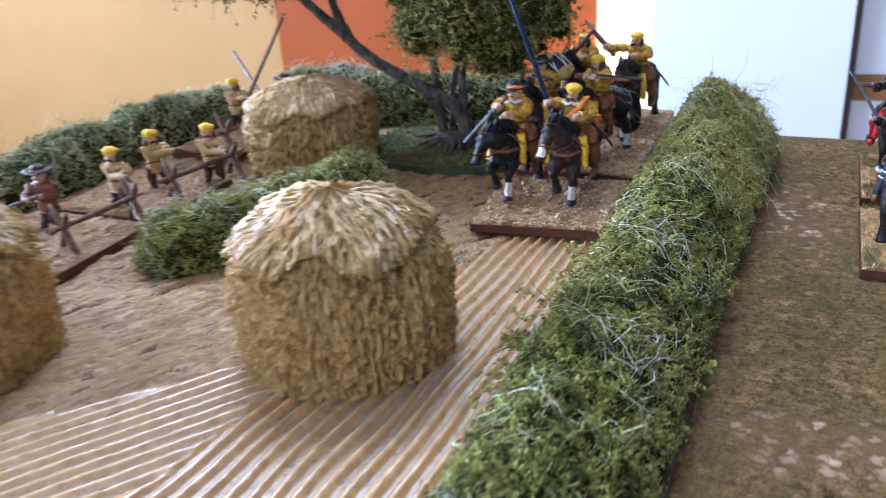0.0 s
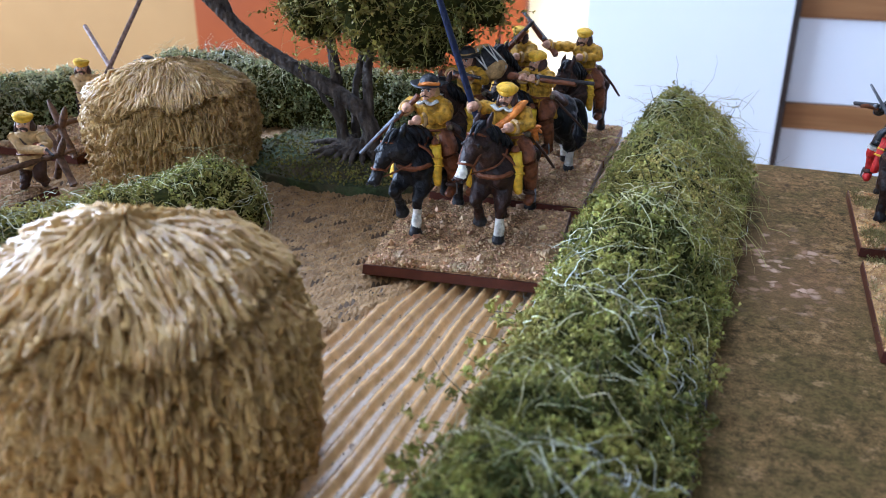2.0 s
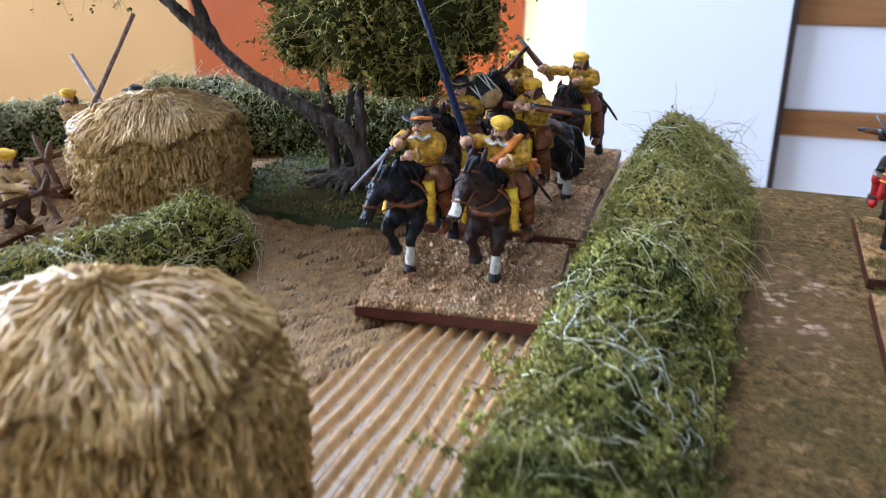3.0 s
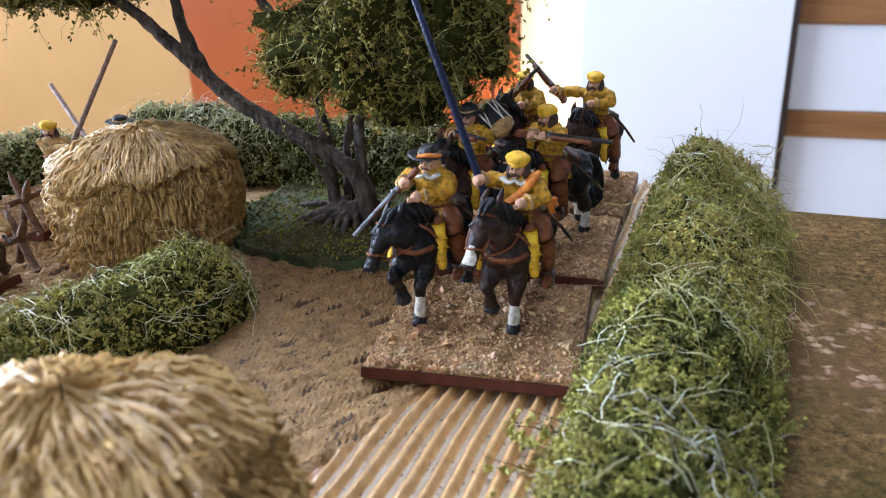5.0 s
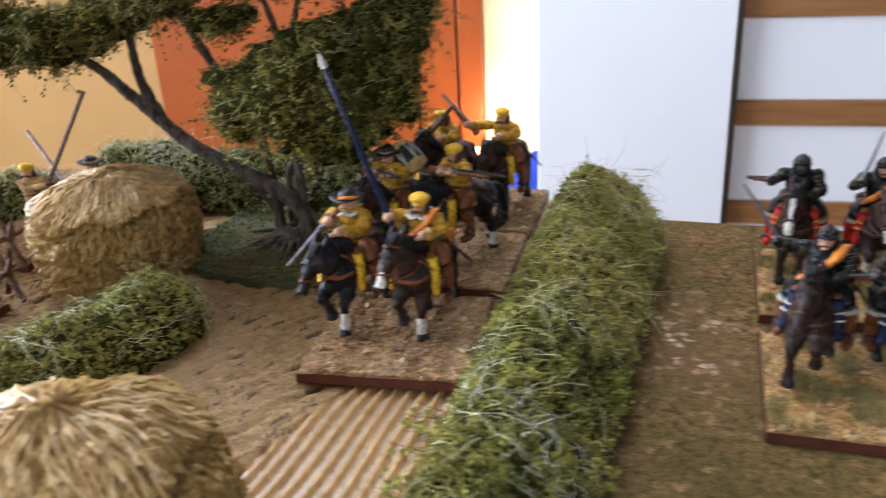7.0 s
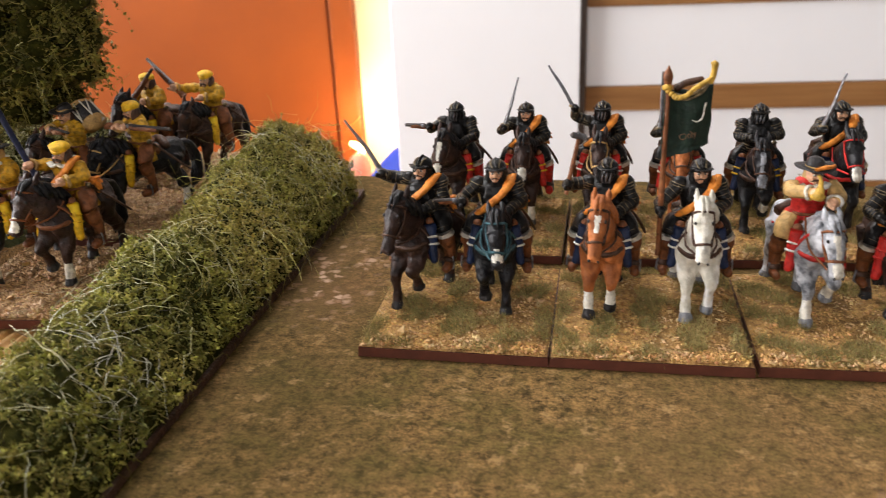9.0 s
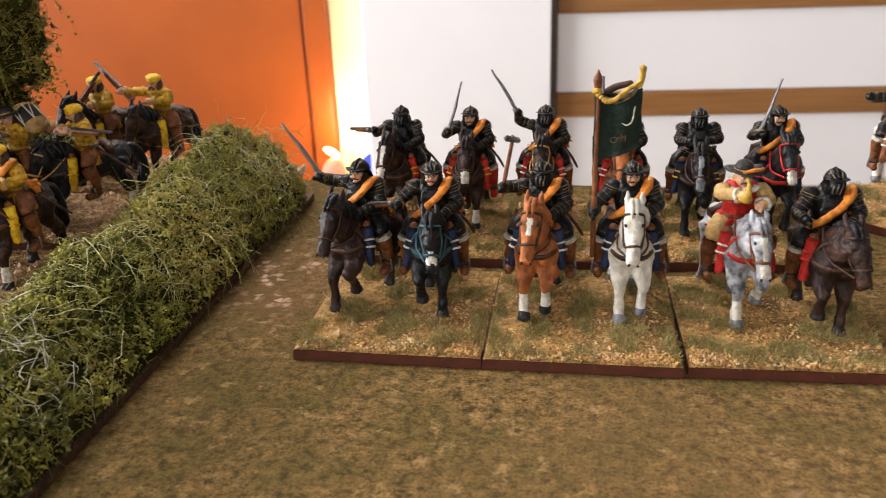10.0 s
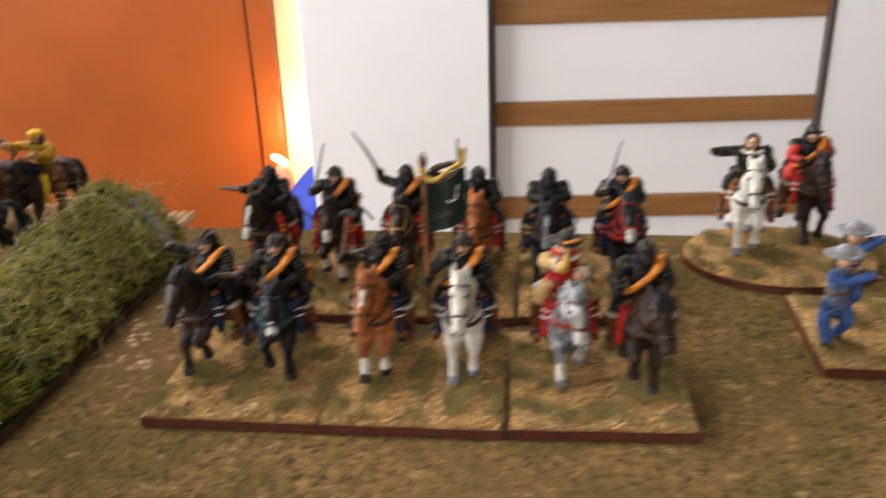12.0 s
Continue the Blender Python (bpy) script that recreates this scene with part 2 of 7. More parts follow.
def printed_mat():
    """Printed mat: fine mottle, broad olive and ochre patches, and patches of printed pinkish pebbles."""
    m = bpy.data.materials.new("printed_game_mat")
    m.use_nodes = True
    nt = m.node_tree
    p = nt.nodes["Principled BSDF"]
    p.inputs["Roughness"].default_value = 0.9
    p.inputs["Specular IOR Level"].default_value = 0.08

    def over(base, fac, top):
        mix = nt.nodes.new("ShaderNodeMix")
        mix.data_type = "RGBA"
        nt.links.new(fac, mix.inputs[0])
        nt.links.new(base, mix.inputs[6])
        if isinstance(top, tuple):
            mix.inputs[7].default_value = (*top, 1)
        else:
            nt.links.new(top, mix.inputs[7])
        return mix.outputs[2]

    def times(a, b):
        k = nt.nodes.new("ShaderNodeMath")
        k.operation = "MULTIPLY"
        nt.links.new(a, k.inputs[0])
        if isinstance(b, float):
            k.inputs[1].default_value = b
        else:
            nt.links.new(b, k.inputs[1])
        return k.outputs[0]

    # two fine mottles, earthy and olive, that take turns over the mat
    out = ramp_mix(nt, noise_fac(nt, 300.0, 10.0, 0.42, 0.58, grain=0.84), (0.295, 0.168, 0.060), (0.034, 0.022, 0.009))
    olive = ramp_mix(nt, noise_fac(nt, 350.0, 10.0, 0.42, 0.58, grain=0.84), (0.162, 0.112, 0.033), (0.026, 0.021, 0.007))
    out = over(out, times(noise_fac(nt, 42.0, 6.0, 0.42, 0.60, grain=0.7), 0.95), olive)
    out = over(out, times(noise_fac(nt, 9.0, 3.0, 0.46, 0.62), 0.35), (0.190, 0.108, 0.044))
    out = over(out, times(noise_fac(nt, 5.5, 4.0, 0.50, 0.62), 0.35), (0.085, 0.062, 0.019))
    out = over(out, times(noise_fac(nt, 120.0, 6.0, 0.57, 0.64, grain=0.7), 0.75), (0.330, 0.200, 0.085))
    out = over(out, times(noise_fac(nt, 190.0, 6.0, 0.60, 0.68, grain=0.75), 0.6), (0.024, 0.019, 0.010))
    out = over(out, times(noise_fac(nt, 1100.0, 3.0, 0.47, 0.63), 0.5), (0.050, 0.037, 0.014))
    # printed pebbles in a few patches
    co = nt.nodes.new("ShaderNodeTexCoord")
    vo = nt.nodes.new("ShaderNodeTexVoronoi")
    vo.feature, vo.inputs["Scale"].default_value = "F1", 290.0
    warp = nt.nodes.new("ShaderNodeTexNoise")
    warp.inputs["Scale"].default_value, warp.inputs["Detail"].default_value = 420.0, 3.0
    nt.links.new(co.outputs["Object"], warp.inputs["Vector"])
    push = nt.nodes.new("ShaderNodeVectorMath")
    push.operation, push.inputs[1].default_value = "MULTIPLY_ADD", (0.0042, 0.0042, 0.0)
    nt.links.new(warp.outputs["Color"], push.inputs[0])
    nt.links.new(co.outputs["Object"], push.inputs[2])
    nt.links.new(push.outputs["Vector"], vo.inputs["Vector"])
    r = nt.nodes.new("ShaderNodeMapRange")
    r.inputs["From Min"].default_value, r.inputs["From Max"].default_value = 0.55, 0.25
    nt.links.new(vo.outputs["Distance"], r.inputs["Value"])
    sep = nt.nodes.new("ShaderNodeSeparateColor")
    nt.links.new(vo.outputs["Color"], sep.inputs["Color"])
    cell = ramp_mix(nt, sep.outputs[0], (0.28, 0.150, 0.085), (0.60, 0.39, 0.27))
    some = nt.nodes.new("ShaderNodeMapRange")
    some.inputs["From Min"].default_value, some.inputs["From Max"].default_value = 0.35, 0.6
    nt.links.new(sep.outputs[1], some.inputs["Value"])
    for (px, py), (rx, ry) in PEBBLES:
        mp = nt.nodes.new("ShaderNodeMapping")
        mp.vector_type = "TEXTURE"
        mp.inputs["Location"].default_value, mp.inputs["Scale"].default_value = (px, py, 0), (rx, ry, 1)
        nt.links.new(co.outputs["Object"], mp.inputs["Vector"])
        ln = nt.nodes.new("ShaderNodeVectorMath")
        ln.operation = "LENGTH"
        nt.links.new(mp.outputs["Vector"], ln.inputs[0])
        near = nt.nodes.new("ShaderNodeMapRange")
        near.inputs["From Min"].default_value, near.inputs["From Max"].default_value = 1.25, 0.5
        nt.links.new(ln.outputs["Value"], near.inputs["Value"])
        spot = times(near.outputs["Result"], noise_fac(nt, 60.0, 5.0, 0.30, 0.50))
        out = over(out, times(spot, 0.35), (0.20, 0.105, 0.05))
        out = over(out, times(times(times(r.outputs["Result"], some.outputs["Result"]), spot), 0.9), cell)
    nt.links.new(out, p.inputs["Base Color"])
    n = nt.nodes.new("ShaderNodeTexNoise")
    n.inputs["Scale"].default_value, n.inputs["Detail"].default_value = 1800.0, 4.0
    nt.links.new(co.outputs["Object"], n.inputs["Vector"])
    bp = nt.nodes.new("ShaderNodeBump")
    bp.inputs["Strength"].default_value, bp.inputs["Distance"].default_value = 0.3, 0.0004
    nt.links.new(n.outputs["Fac"], bp.inputs["Height"])
    nt.links.new(bp.outputs["Normal"], p.inputs["Normal"])
    return m


M["mat"] = printed_mat()

# ---- mesh helpers ----


def part(name, bm, mats, parent=None, label="", smooth=True):
    """Links a bmesh as one mesh object, under a thing or a part if one is given."""
    me = bpy.data.meshes.new(name)
    bm.to_mesh(me)
    bm.free()
    for m in mats if isinstance(mats, (list, tuple)) else [mats]:
        me.materials.append(m)
    if smooth:
        me.polygons.foreach_set("use_smooth", [True] * len(me.polygons))
    ob = new(name, me)
    if parent:
        ob.parent = parent
    if label:
        ob["label"] = label
    return ob


def raw(name, verts, faces, mat, parent=None, label="", smooth=False):
    """A mesh object from arrays."""
    me = bpy.data.meshes.new(name)
    verts = np.asarray(verts, dtype=np.float32).reshape(-1, 3)
    faces = np.asarray(faces, dtype=np.int32)
    k = faces.shape[1]
    me.vertices.add(len(verts))
    me.vertices.foreach_set("co", verts.ravel())
    me.loops.add(faces.size)
    me.loops.foreach_set("vertex_index", faces.ravel())
    me.polygons.add(len(faces))
    me.polygons.foreach_set("loop_start", np.arange(0, faces.size, k, dtype=np.int32))
    me.polygons.foreach_set("use_smooth", np.full(len(faces), smooth))
    me.update(calc_edges=True)
    me.materials.append(mat)
    ob = new(name, me)
    if parent:
        ob.parent = parent
    if label:
        ob["label"] = label
    return ob


def box(bm, x0, x1, y0, y1, z0, z1, bevel=0.0, mat=0):
    vs = [bm.verts.new((x, y, z)) for x in (x0, x1) for y in (y0, y1) for z in (z0, z1)]
    fs = [bm.faces.new([vs[i] for i in f]) for f in ((0, 1, 3, 2), (4, 6, 7, 5), (0, 4, 5, 1), (2, 3, 7, 6), (0, 2, 6, 4), (1, 5, 7, 3))]
    for f in fs:
        f.material_index = mat
    if bevel:
        bmesh.ops.bevel(bm, geom=list({e for f in fs for e in f.edges}), offset=bevel, segments=2, affect="EDGES", profile=0.5)


def box_part(name, x0, x1, y0, y1, z0, z1, mat, parent=None, label="", bevel=0.0):
    bm = bmesh.new()
    box(bm, x0, x1, y0, y1, z0, z1, bevel)
    return part(name, bm, mat, parent, label, smooth=False)


def empty(name, m, label, category, group="", kind=""):
    ob = new(name)
    ob.matrix_world = m
    return tagged(ob, label, category, group, kind)


# ---- the room ----
FLOOR, CEIL = -0.76, 1.75
XW, XE, YS, YN = -3.3, 2.4, -2.4, 2.6
# the north side of the room stands slightly askew to the table: x along the wardrobe's front, y behind it
NORTH = pose(0.060, 1.520, 0, 0, 0, 5.5)
BACK = 0.765  # the wall behind the wardrobe's front


def wall(name, boxes, mat, label, m=None):
    bm = bmesh.new()
    for b in boxes:
        box(bm, *b)
    ob = part(name, bm, mat, smooth=False)
    if m:
        ob.matrix_world = m
    return tagged(ob, label, "wall", kind="structure")


tagged(box_part("floor", XW - 0.2, XE + 0.2, YS - 0.2, YN + 0.3, FLOOR - 0.1, FLOOR, M["floor"]), "brown wooden floor of the room", "floor", kind="structure")
# the unseen ceiling leaves an opening for the added light from above
bm_c = bmesh.new()
for b in ((XW - 0.2, -1.3, YS - 0.2, YN + 0.3), (-0.2, XE + 0.2, YS - 0.2, YN + 0.3), (-1.3, -0.2, YS - 0.2, 0.7), (-1.3, -0.2, 1.6, YN + 0.3)):
    box(bm_c, *b, CEIL, CEIL + 0.1)
tagged(part("ceiling", bm_c, M["ceiling"], smooth=False), "plain grey painted ceiling, unseen, open for an added top light", "ceiling", kind="structure")
# west wall with a window opening, y -1.1 to 1.3, z 0.15 to 1.6
wall("wall_west", [(XW - 0.15, XW, YS, -1.1, FLOOR, CEIL), (XW - 0.15, XW, 1.3, YN, FLOOR, CEIL), (XW - 0.15, XW, -1.1, 1.3, FLOOR, 0.15), (XW - 0.15, XW, -1.1, 1.3, 1.6, CEIL)], M["yellow_wall"], "ochre yellow painted wall with a window")
wall("wall_south", [(XW, -0.55, YS - 0.15, YS, FLOOR, CEIL), (1.15, XE, YS - 0.15, YS, FLOOR, CEIL), (-0.55, 1.15, YS - 0.15, YS, FLOOR, 0.2), (-0.55, 1.15, YS - 0.15, YS, 1.4, CEIL)], M["ceiling"], "plain grey painted wall with a window")
wall("wall_east", [(XE, XE + 0.15, YS, YN, FLOOR, CEIL)], M["ceiling"], "plain grey painted wall")
# north wall: ochre left of the door and above it, pale yellow beside the wardrobe
DOOR_TOP = 1.32
wall("wall_north", [(-3.6, -1.432, BACK, BACK + 0.12, FLOOR, CEIL), (-1.432, -0.52, BACK, BACK + 0.12, DOOR_TOP, CEIL)], M["yellow_wall"], "smooth ochre yellow painted wall", NORTH)
wall("wall_recess", [(-0.52, 2.5, BACK - 0.004, BACK + 0.12, FLOOR, CEIL)], M["pale_wall"], "pale yellow painted wall strip beside a wardrobe", NORTH)


def orange_door():
    d = empty("door_1", NORTH, "tall plain orange stained wooden door, closed", "door", kind="structure")
    box_part("leaf", -1.429, -0.589, BACK - 0.02, BACK + 0.05, FLOOR + 0.002, DOOR_TOP - 0.002, M["orange"], d, bevel=0.004)
    box_part("frame", -0.583, -0.522, BACK - 0.035, BACK + 0.05, FLOOR + 0.002, DOOR_TOP - 0.002, M["orange"], d, bevel=0.006)
    box_part("seal", -0.5885, -0.5835, BACK - 0.008, BACK + 0.05, FLOOR + 0.002, DOOR_TOP - 0.002, M["profile"], d)
    return d


orange_door()


def wardrobe():
    w = empty("wardrobe", NORTH, "white sliding wardrobe with honey wood strips and dark metal edges", "wardrobe")
    wide = 0.534
    box_part("side_panel", -0.309, -0.292, 0.002, BACK - 0.006, FLOOR + 0.001, 1.5, M["white"], w, bevel=0.002)
    box_part("sliding_door", -0.311, -0.0065, -0.021, 0.001, FLOOR + 0.02, 1.5, M["white"], w, "plain white sliding door panel", bevel=0.002)
    for x in (-0.006, wide + 0.0045):
        box_part("profile", x, x + 0.010, -0.006, 0.026, FLOOR + 0.02, 1.5, M["profile"], w, bevel=0.002)
    z = -0.603
    while z < 1.3:
        box_part("wood_strip", 0.0045, wide + 0.004, -0.001, 0.02, z, z + 0.04, M["oak"], w, "honey-coloured wood strip", bevel=0.001)
        box_part("panel", 0.0045, wide + 0.004, 0.003, 0.022, z + 0.0415, z + 0.1695, M["white"], w, bevel=0.001)
        box_part("groove", 0.0045, wide + 0.004, 0.006, 0.02, z + 0.0398, z + 0.0418, M["profile"], w)
        z += 0.17
    box_part("sliding_door", wide + 0.015, 1.12, -0.004, 0.018, FLOOR + 0.02, 1.5, M["white"], w, "plain white sliding door panel", bevel=0.002)
    box_part("carcass", -0.291, 1.12, 0.03, BACK - 0.006, FLOOR + 0.001, 1.5, M["white"], w)
    return w


wardrobe()

# ---- the table and its cover ----


def table():
    t = empty("table", pose(0, 0, 0), "wooden table under a printed battlefield game mat", "table")
    box_part("tabletop", -0.34, 0.85, -0.42, 0.437, -0.032, -0.0022, M["table"], t, bevel=0.003)
    for x in (-0.30, 0.8):
        for y in (-0.37, 0.39):
            box_part("leg", x - 0.03, x + 0.03, y - 0.03, y + 0.03, FLOOR, -0.0325, M["table"], t, bevel=0.003)
    return t


table()


def game_mat():
    nx, ny = 13, 9
    x = np.linspace(-0.338, 0.848, nx)
    y = np.linspace(-0.418, 0.4345, ny)
    X, Y = np.meshgrid(x, y)
    Z = np.zeros_like(X)
    v = np.stack([X, Y, Z], -1).reshape(-1, 3)
    lo = v.copy()
    lo[:, 2] -= 0.002
    n = nx * ny
    i = np.arange(n).reshape(ny, nx)
    top = np.stack([i[:-1, :-1], i[:-1, 1:], i[1:, 1:], i[1:, :-1]], -1).reshape(-1, 4)
    bot = top[:, ::-1] + n
    rim = np.concatenate([i[0, :], i[1:, -1], i[-1, -2::-1], i[-2:0:-1, 0]])
    nxt = np.roll(rim, -1)
    side = np.stack([rim, rim + n, nxt + n, nxt], -1)
    ob = raw("game_mat", np.concatenate([v, lo]), np.concatenate([top, bot, side]), M["mat"], smooth=False)
    return tagged(ob, "mottled green-brown printed battlefield mat with earthy patches", "game mat")


game_mat()
FIELD = 0.0035  # top of the ploughed field board


def wave(x, y, seed, scale):
    """Smooth pseudo-random waves, about -1 to 1."""
    rng = np.random.RandomState(seed)
    out = np.zeros_like(x)
    for k in range(9):
        a = rng.rand() * 2 * np.pi
        f = (0.6 + 1.6 * rng.rand()) / scale * 2 * np.pi
        out += np.sin((x * np.cos(a) + y * np.sin(a)) * f + rng.rand() * 7)
    return out / 3.2


def wave3(p, seed, scale):
    """Smooth pseudo-random waves in space, about -1 to 1."""
    rng = np.random.RandomState(seed)
    out = np.zeros(len(p))
    for k in range(22):
        d = rng.randn(3)
        d *= (0.6 + 1.4 * rng.rand()) / scale * 2 * np.pi / np.linalg.norm(d)
        out += np.sin(p @ d + rng.rand() * 7)
    return out / 5.0


def field_board():
    nx, ny = 800, 360
    x = np.linspace(-0.332, -0.006, nx)
    y = np.linspace(-0.06, 0.447, ny)
    X, Y = np.meshgrid(x, y)
    xb = np.interp(Y, [0.0, 0.13, 0.166, 0.235, 0.28, 0.3], [-0.165, -0.106, -0.101, -0.088, -0.074, -0.070])
    right = np.clip((X - xb) / 0.0025, 0, 1)
    # near rows run straight along the hedge and fan out to the side; the others run slantwise
    fan = np.clip((-0.045 - X) / 0.06, 0, 1.2) * 0.26
    ph_r = (X - 0.0006 - (Y - 0.28) * (0.03 + fan * 0.25) + 0.0005 * wave(X, Y, 3, 0.05)) / 0.00418
    s = np.abs(((ph_r + 0.5) % 1.0) - 0.5) * 2
    rough = 0.00013 * wave(X, Y, 61, 0.0024) + 0.00010 * wave(X, Y, 62, 0.0013)
    wide = 0.62 + 0.10 * wave(np.floor(ph_r + 0.5) * 0.37, Y * 0.3, 63, 0.2)
    rows_r = 0.0017 * np.clip(1 - (s / wide) ** 2, 0, 1) ** 0.75 + rough
    ph_l = ((X - 0.72 * Y) + 0.0002 * wave(X, Y, 4, 0.06)) / 0.0052
    sl = np.abs(((ph_l + 0.5) % 1.0) - 0.5) * 2
    edge = np.clip(((0.136 + (X + 0.157) * 1.02) - Y) / 0.012 + 0.6, 0.16, 1)
    stir = np.clip(0.5 + 0.6 * wave(X, Y, 64, 0.03), 0, 1)
    rows_l = 0.0016 * np.clip(1 - (sl / 0.7) ** 2, 0, 1) ** 0.75 * np.maximum(edge, 0.55 * stir) + rough * (1 + 1.5 * (edge < 0.5))
    calm = np.clip(1.15 - edge, 0.12, 1)
    mud = 0.0006 * (1 - right) * (1 - edge) * 2 + calm * (0.0002 * wave(X, Y, 5, 0.012) + 0.00035 * wave(X - 0.6 * Y, Y * 0.4, 15, 0.005) * (1 - right) + 0.0005 * wave(X * 0.7 - Y * 0.4, Y * 0.35, 6, 0.012) * (1 - right))
    Z = FIELD - 0.0019 + rows_r * right + rows_l * (1 - right) + mud * (0.35 + 0.65 * (1 - right))
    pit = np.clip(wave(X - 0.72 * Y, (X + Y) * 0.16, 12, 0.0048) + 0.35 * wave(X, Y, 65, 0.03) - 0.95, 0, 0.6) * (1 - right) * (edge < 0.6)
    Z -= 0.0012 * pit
    v = np.stack([X, Y, Z], -1).reshape(-1, 3)
    n = nx * ny
    lo = v.copy()
    lo[:, 2] = 0.0003
    i = np.arange(n).reshape(ny, nx)
    top = np.stack([i[:-1, :-1], i[:-1, 1:], i[1:, 1:], i[1:, :-1]], -1).reshape(-1, 4)
    rim = np.concatenate([i[0, :], i[1:, -1], i[-1, -2::-1], i[-2:0:-1, 0]])
    nxt = np.roll(rim, -1)
    side = np.stack([rim, rim + n, nxt + n, nxt], -1)
    ob = tagged(raw("field_board", np.concatenate([v, lo]), np.concatenate([top, side]), M["field"], smooth=True), "tan ploughed field terrain board with raised furrows", "terrain board")
    # bare earth beside the furrows
    ob.data.materials.append(M["mud"])
    bare = ((right < 0.5) & (edge < 0.6))[:-1, :-1].reshape(-1)
    ob.data.materials.append(M["trough"])
    # pits also get the darkened brown: the hollows' darkness is put into the colour
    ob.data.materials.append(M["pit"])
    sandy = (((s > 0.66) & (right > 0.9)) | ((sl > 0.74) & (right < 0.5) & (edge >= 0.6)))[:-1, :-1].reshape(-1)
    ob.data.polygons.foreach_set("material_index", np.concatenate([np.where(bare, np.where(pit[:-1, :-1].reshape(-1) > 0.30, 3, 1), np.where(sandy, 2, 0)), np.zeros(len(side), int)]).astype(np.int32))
    # dark grit caught in the furrows
    rng = np.random.RandomState(8)
    k = 150000
    px, py = rng.uniform(-0.19, -0.03, k), rng.uniform(0.06, 0.36, k)
    ix = np.clip(((px - x[0]) / (x[1] - x[0])).astype(int), 0, nx - 1)
    iy = np.clip(((py - y[0]) / (y[1] - y[0])).astype(int), 0, ny - 1)
    clump = wave(px, py, 11, 0.012) + 0.6 * wave(px, py, 13, 0.004)
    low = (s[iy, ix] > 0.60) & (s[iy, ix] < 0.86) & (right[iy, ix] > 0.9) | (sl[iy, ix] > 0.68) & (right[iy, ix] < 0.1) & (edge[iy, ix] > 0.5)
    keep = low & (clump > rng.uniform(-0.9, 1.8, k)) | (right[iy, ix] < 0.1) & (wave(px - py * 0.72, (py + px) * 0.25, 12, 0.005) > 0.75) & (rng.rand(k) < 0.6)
    pts = np.stack([px, py, Z[iy, ix]], -1)[keep]
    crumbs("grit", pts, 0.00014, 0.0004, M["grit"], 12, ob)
    return ob


OCTA_V = np.array([(1, 0, 0), (-1, 0, 0), (0, 1, 0), (0, -1, 0), (0, 0, 1), (0, 0, -1)], dtype=float)
OCTA_F = np.array([(0, 2, 4), (2, 1, 4), (1, 3, 4), (3, 0, 4), (2, 0, 5), (1, 2, 5), (3, 1, 5), (0, 3, 5)])
CUBE_V = np.array([(x, y, z) for x in (-1, 1) for y in (-1, 1) for z in (-1, 1)], dtype=float)


def random_turns(rng, n):
    q = rng.randn(n, 4)
    q /= np.linalg.norm(q, axis=1, keepdims=True)
    w, x, y, z = q.T
    return np.stack([1 - 2 * (y * y + z * z), 2 * (x * y - z * w), 2 * (x * z + y * w), 2 * (x * y + z * w), 1 - 2 * (x * x + z * z), 2 * (y * z - x * w),
                     2 * (x * z - y * w), 2 * (y * z + x * w), 1 - 2 * (x * x + y * y)], -1).reshape(n, 3, 3)


def crumbs(name, pts, lo, hi, mat, seed, parent=None, label="", flat=(0.45, 1.0), kind="stuff"):
    """Many small irregular crumbs (one mesh)."""
    rng = np.random.RandomState(seed)
    n = len(pts)
    size = rng.uniform(lo, hi, (n, 1, 1)) * rng.uniform(flat[0], flat[1], (n, 1, 3))
    shape = OCTA_V[None] * rng.uniform(0.6, 1.25, (n, 6, 1)) * size
    v = np.einsum("nij,nkj->nki", random_turns(rng, n), shape) + np.asarray(pts)[:, None, :]
    f = OCTA_F[None] + (np.arange(n) * 6)[:, None, None]
    ob = raw(name, v, f.reshape(-1, 3), mat, parent, label)
    return tagged(ob, kind=kind)


def leaves(name, pts, lo, hi, mat, seed, parent=None, label=""):
    """Many small bent leaf flakes, two triangles folded along the middle, given a little thickness by a third fold."""
    rng = np.random.RandomState(seed)
    n = len(pts)
    t = np.array([(0, -1, 0), (0.55, 0, 0.12), (0, 1, 0.1), (-0.55, 0, 0.12), (0, 0, -0.16)], dtype=float)
    size = rng.uniform(lo, hi, (n, 1, 1))
    shape = t[None] * size * rng.uniform(0.7, 1.3, (n, 5, 1))
    v = np.einsum("nij,nkj->nki", random_turns(rng, n), shape) + np.asarray(pts)[:, None, :]
    tri = np.array([(0, 1, 4), (1, 2, 4), (2, 3, 4), (3, 0, 4), (0, 3, 1), (1, 3, 2)])
    f = tri[None] + (np.arange(n) * 5)[:, None, None]
    return tagged(raw(name, v, f.reshape(-1, 3), mat, parent, label), kind="stuff")


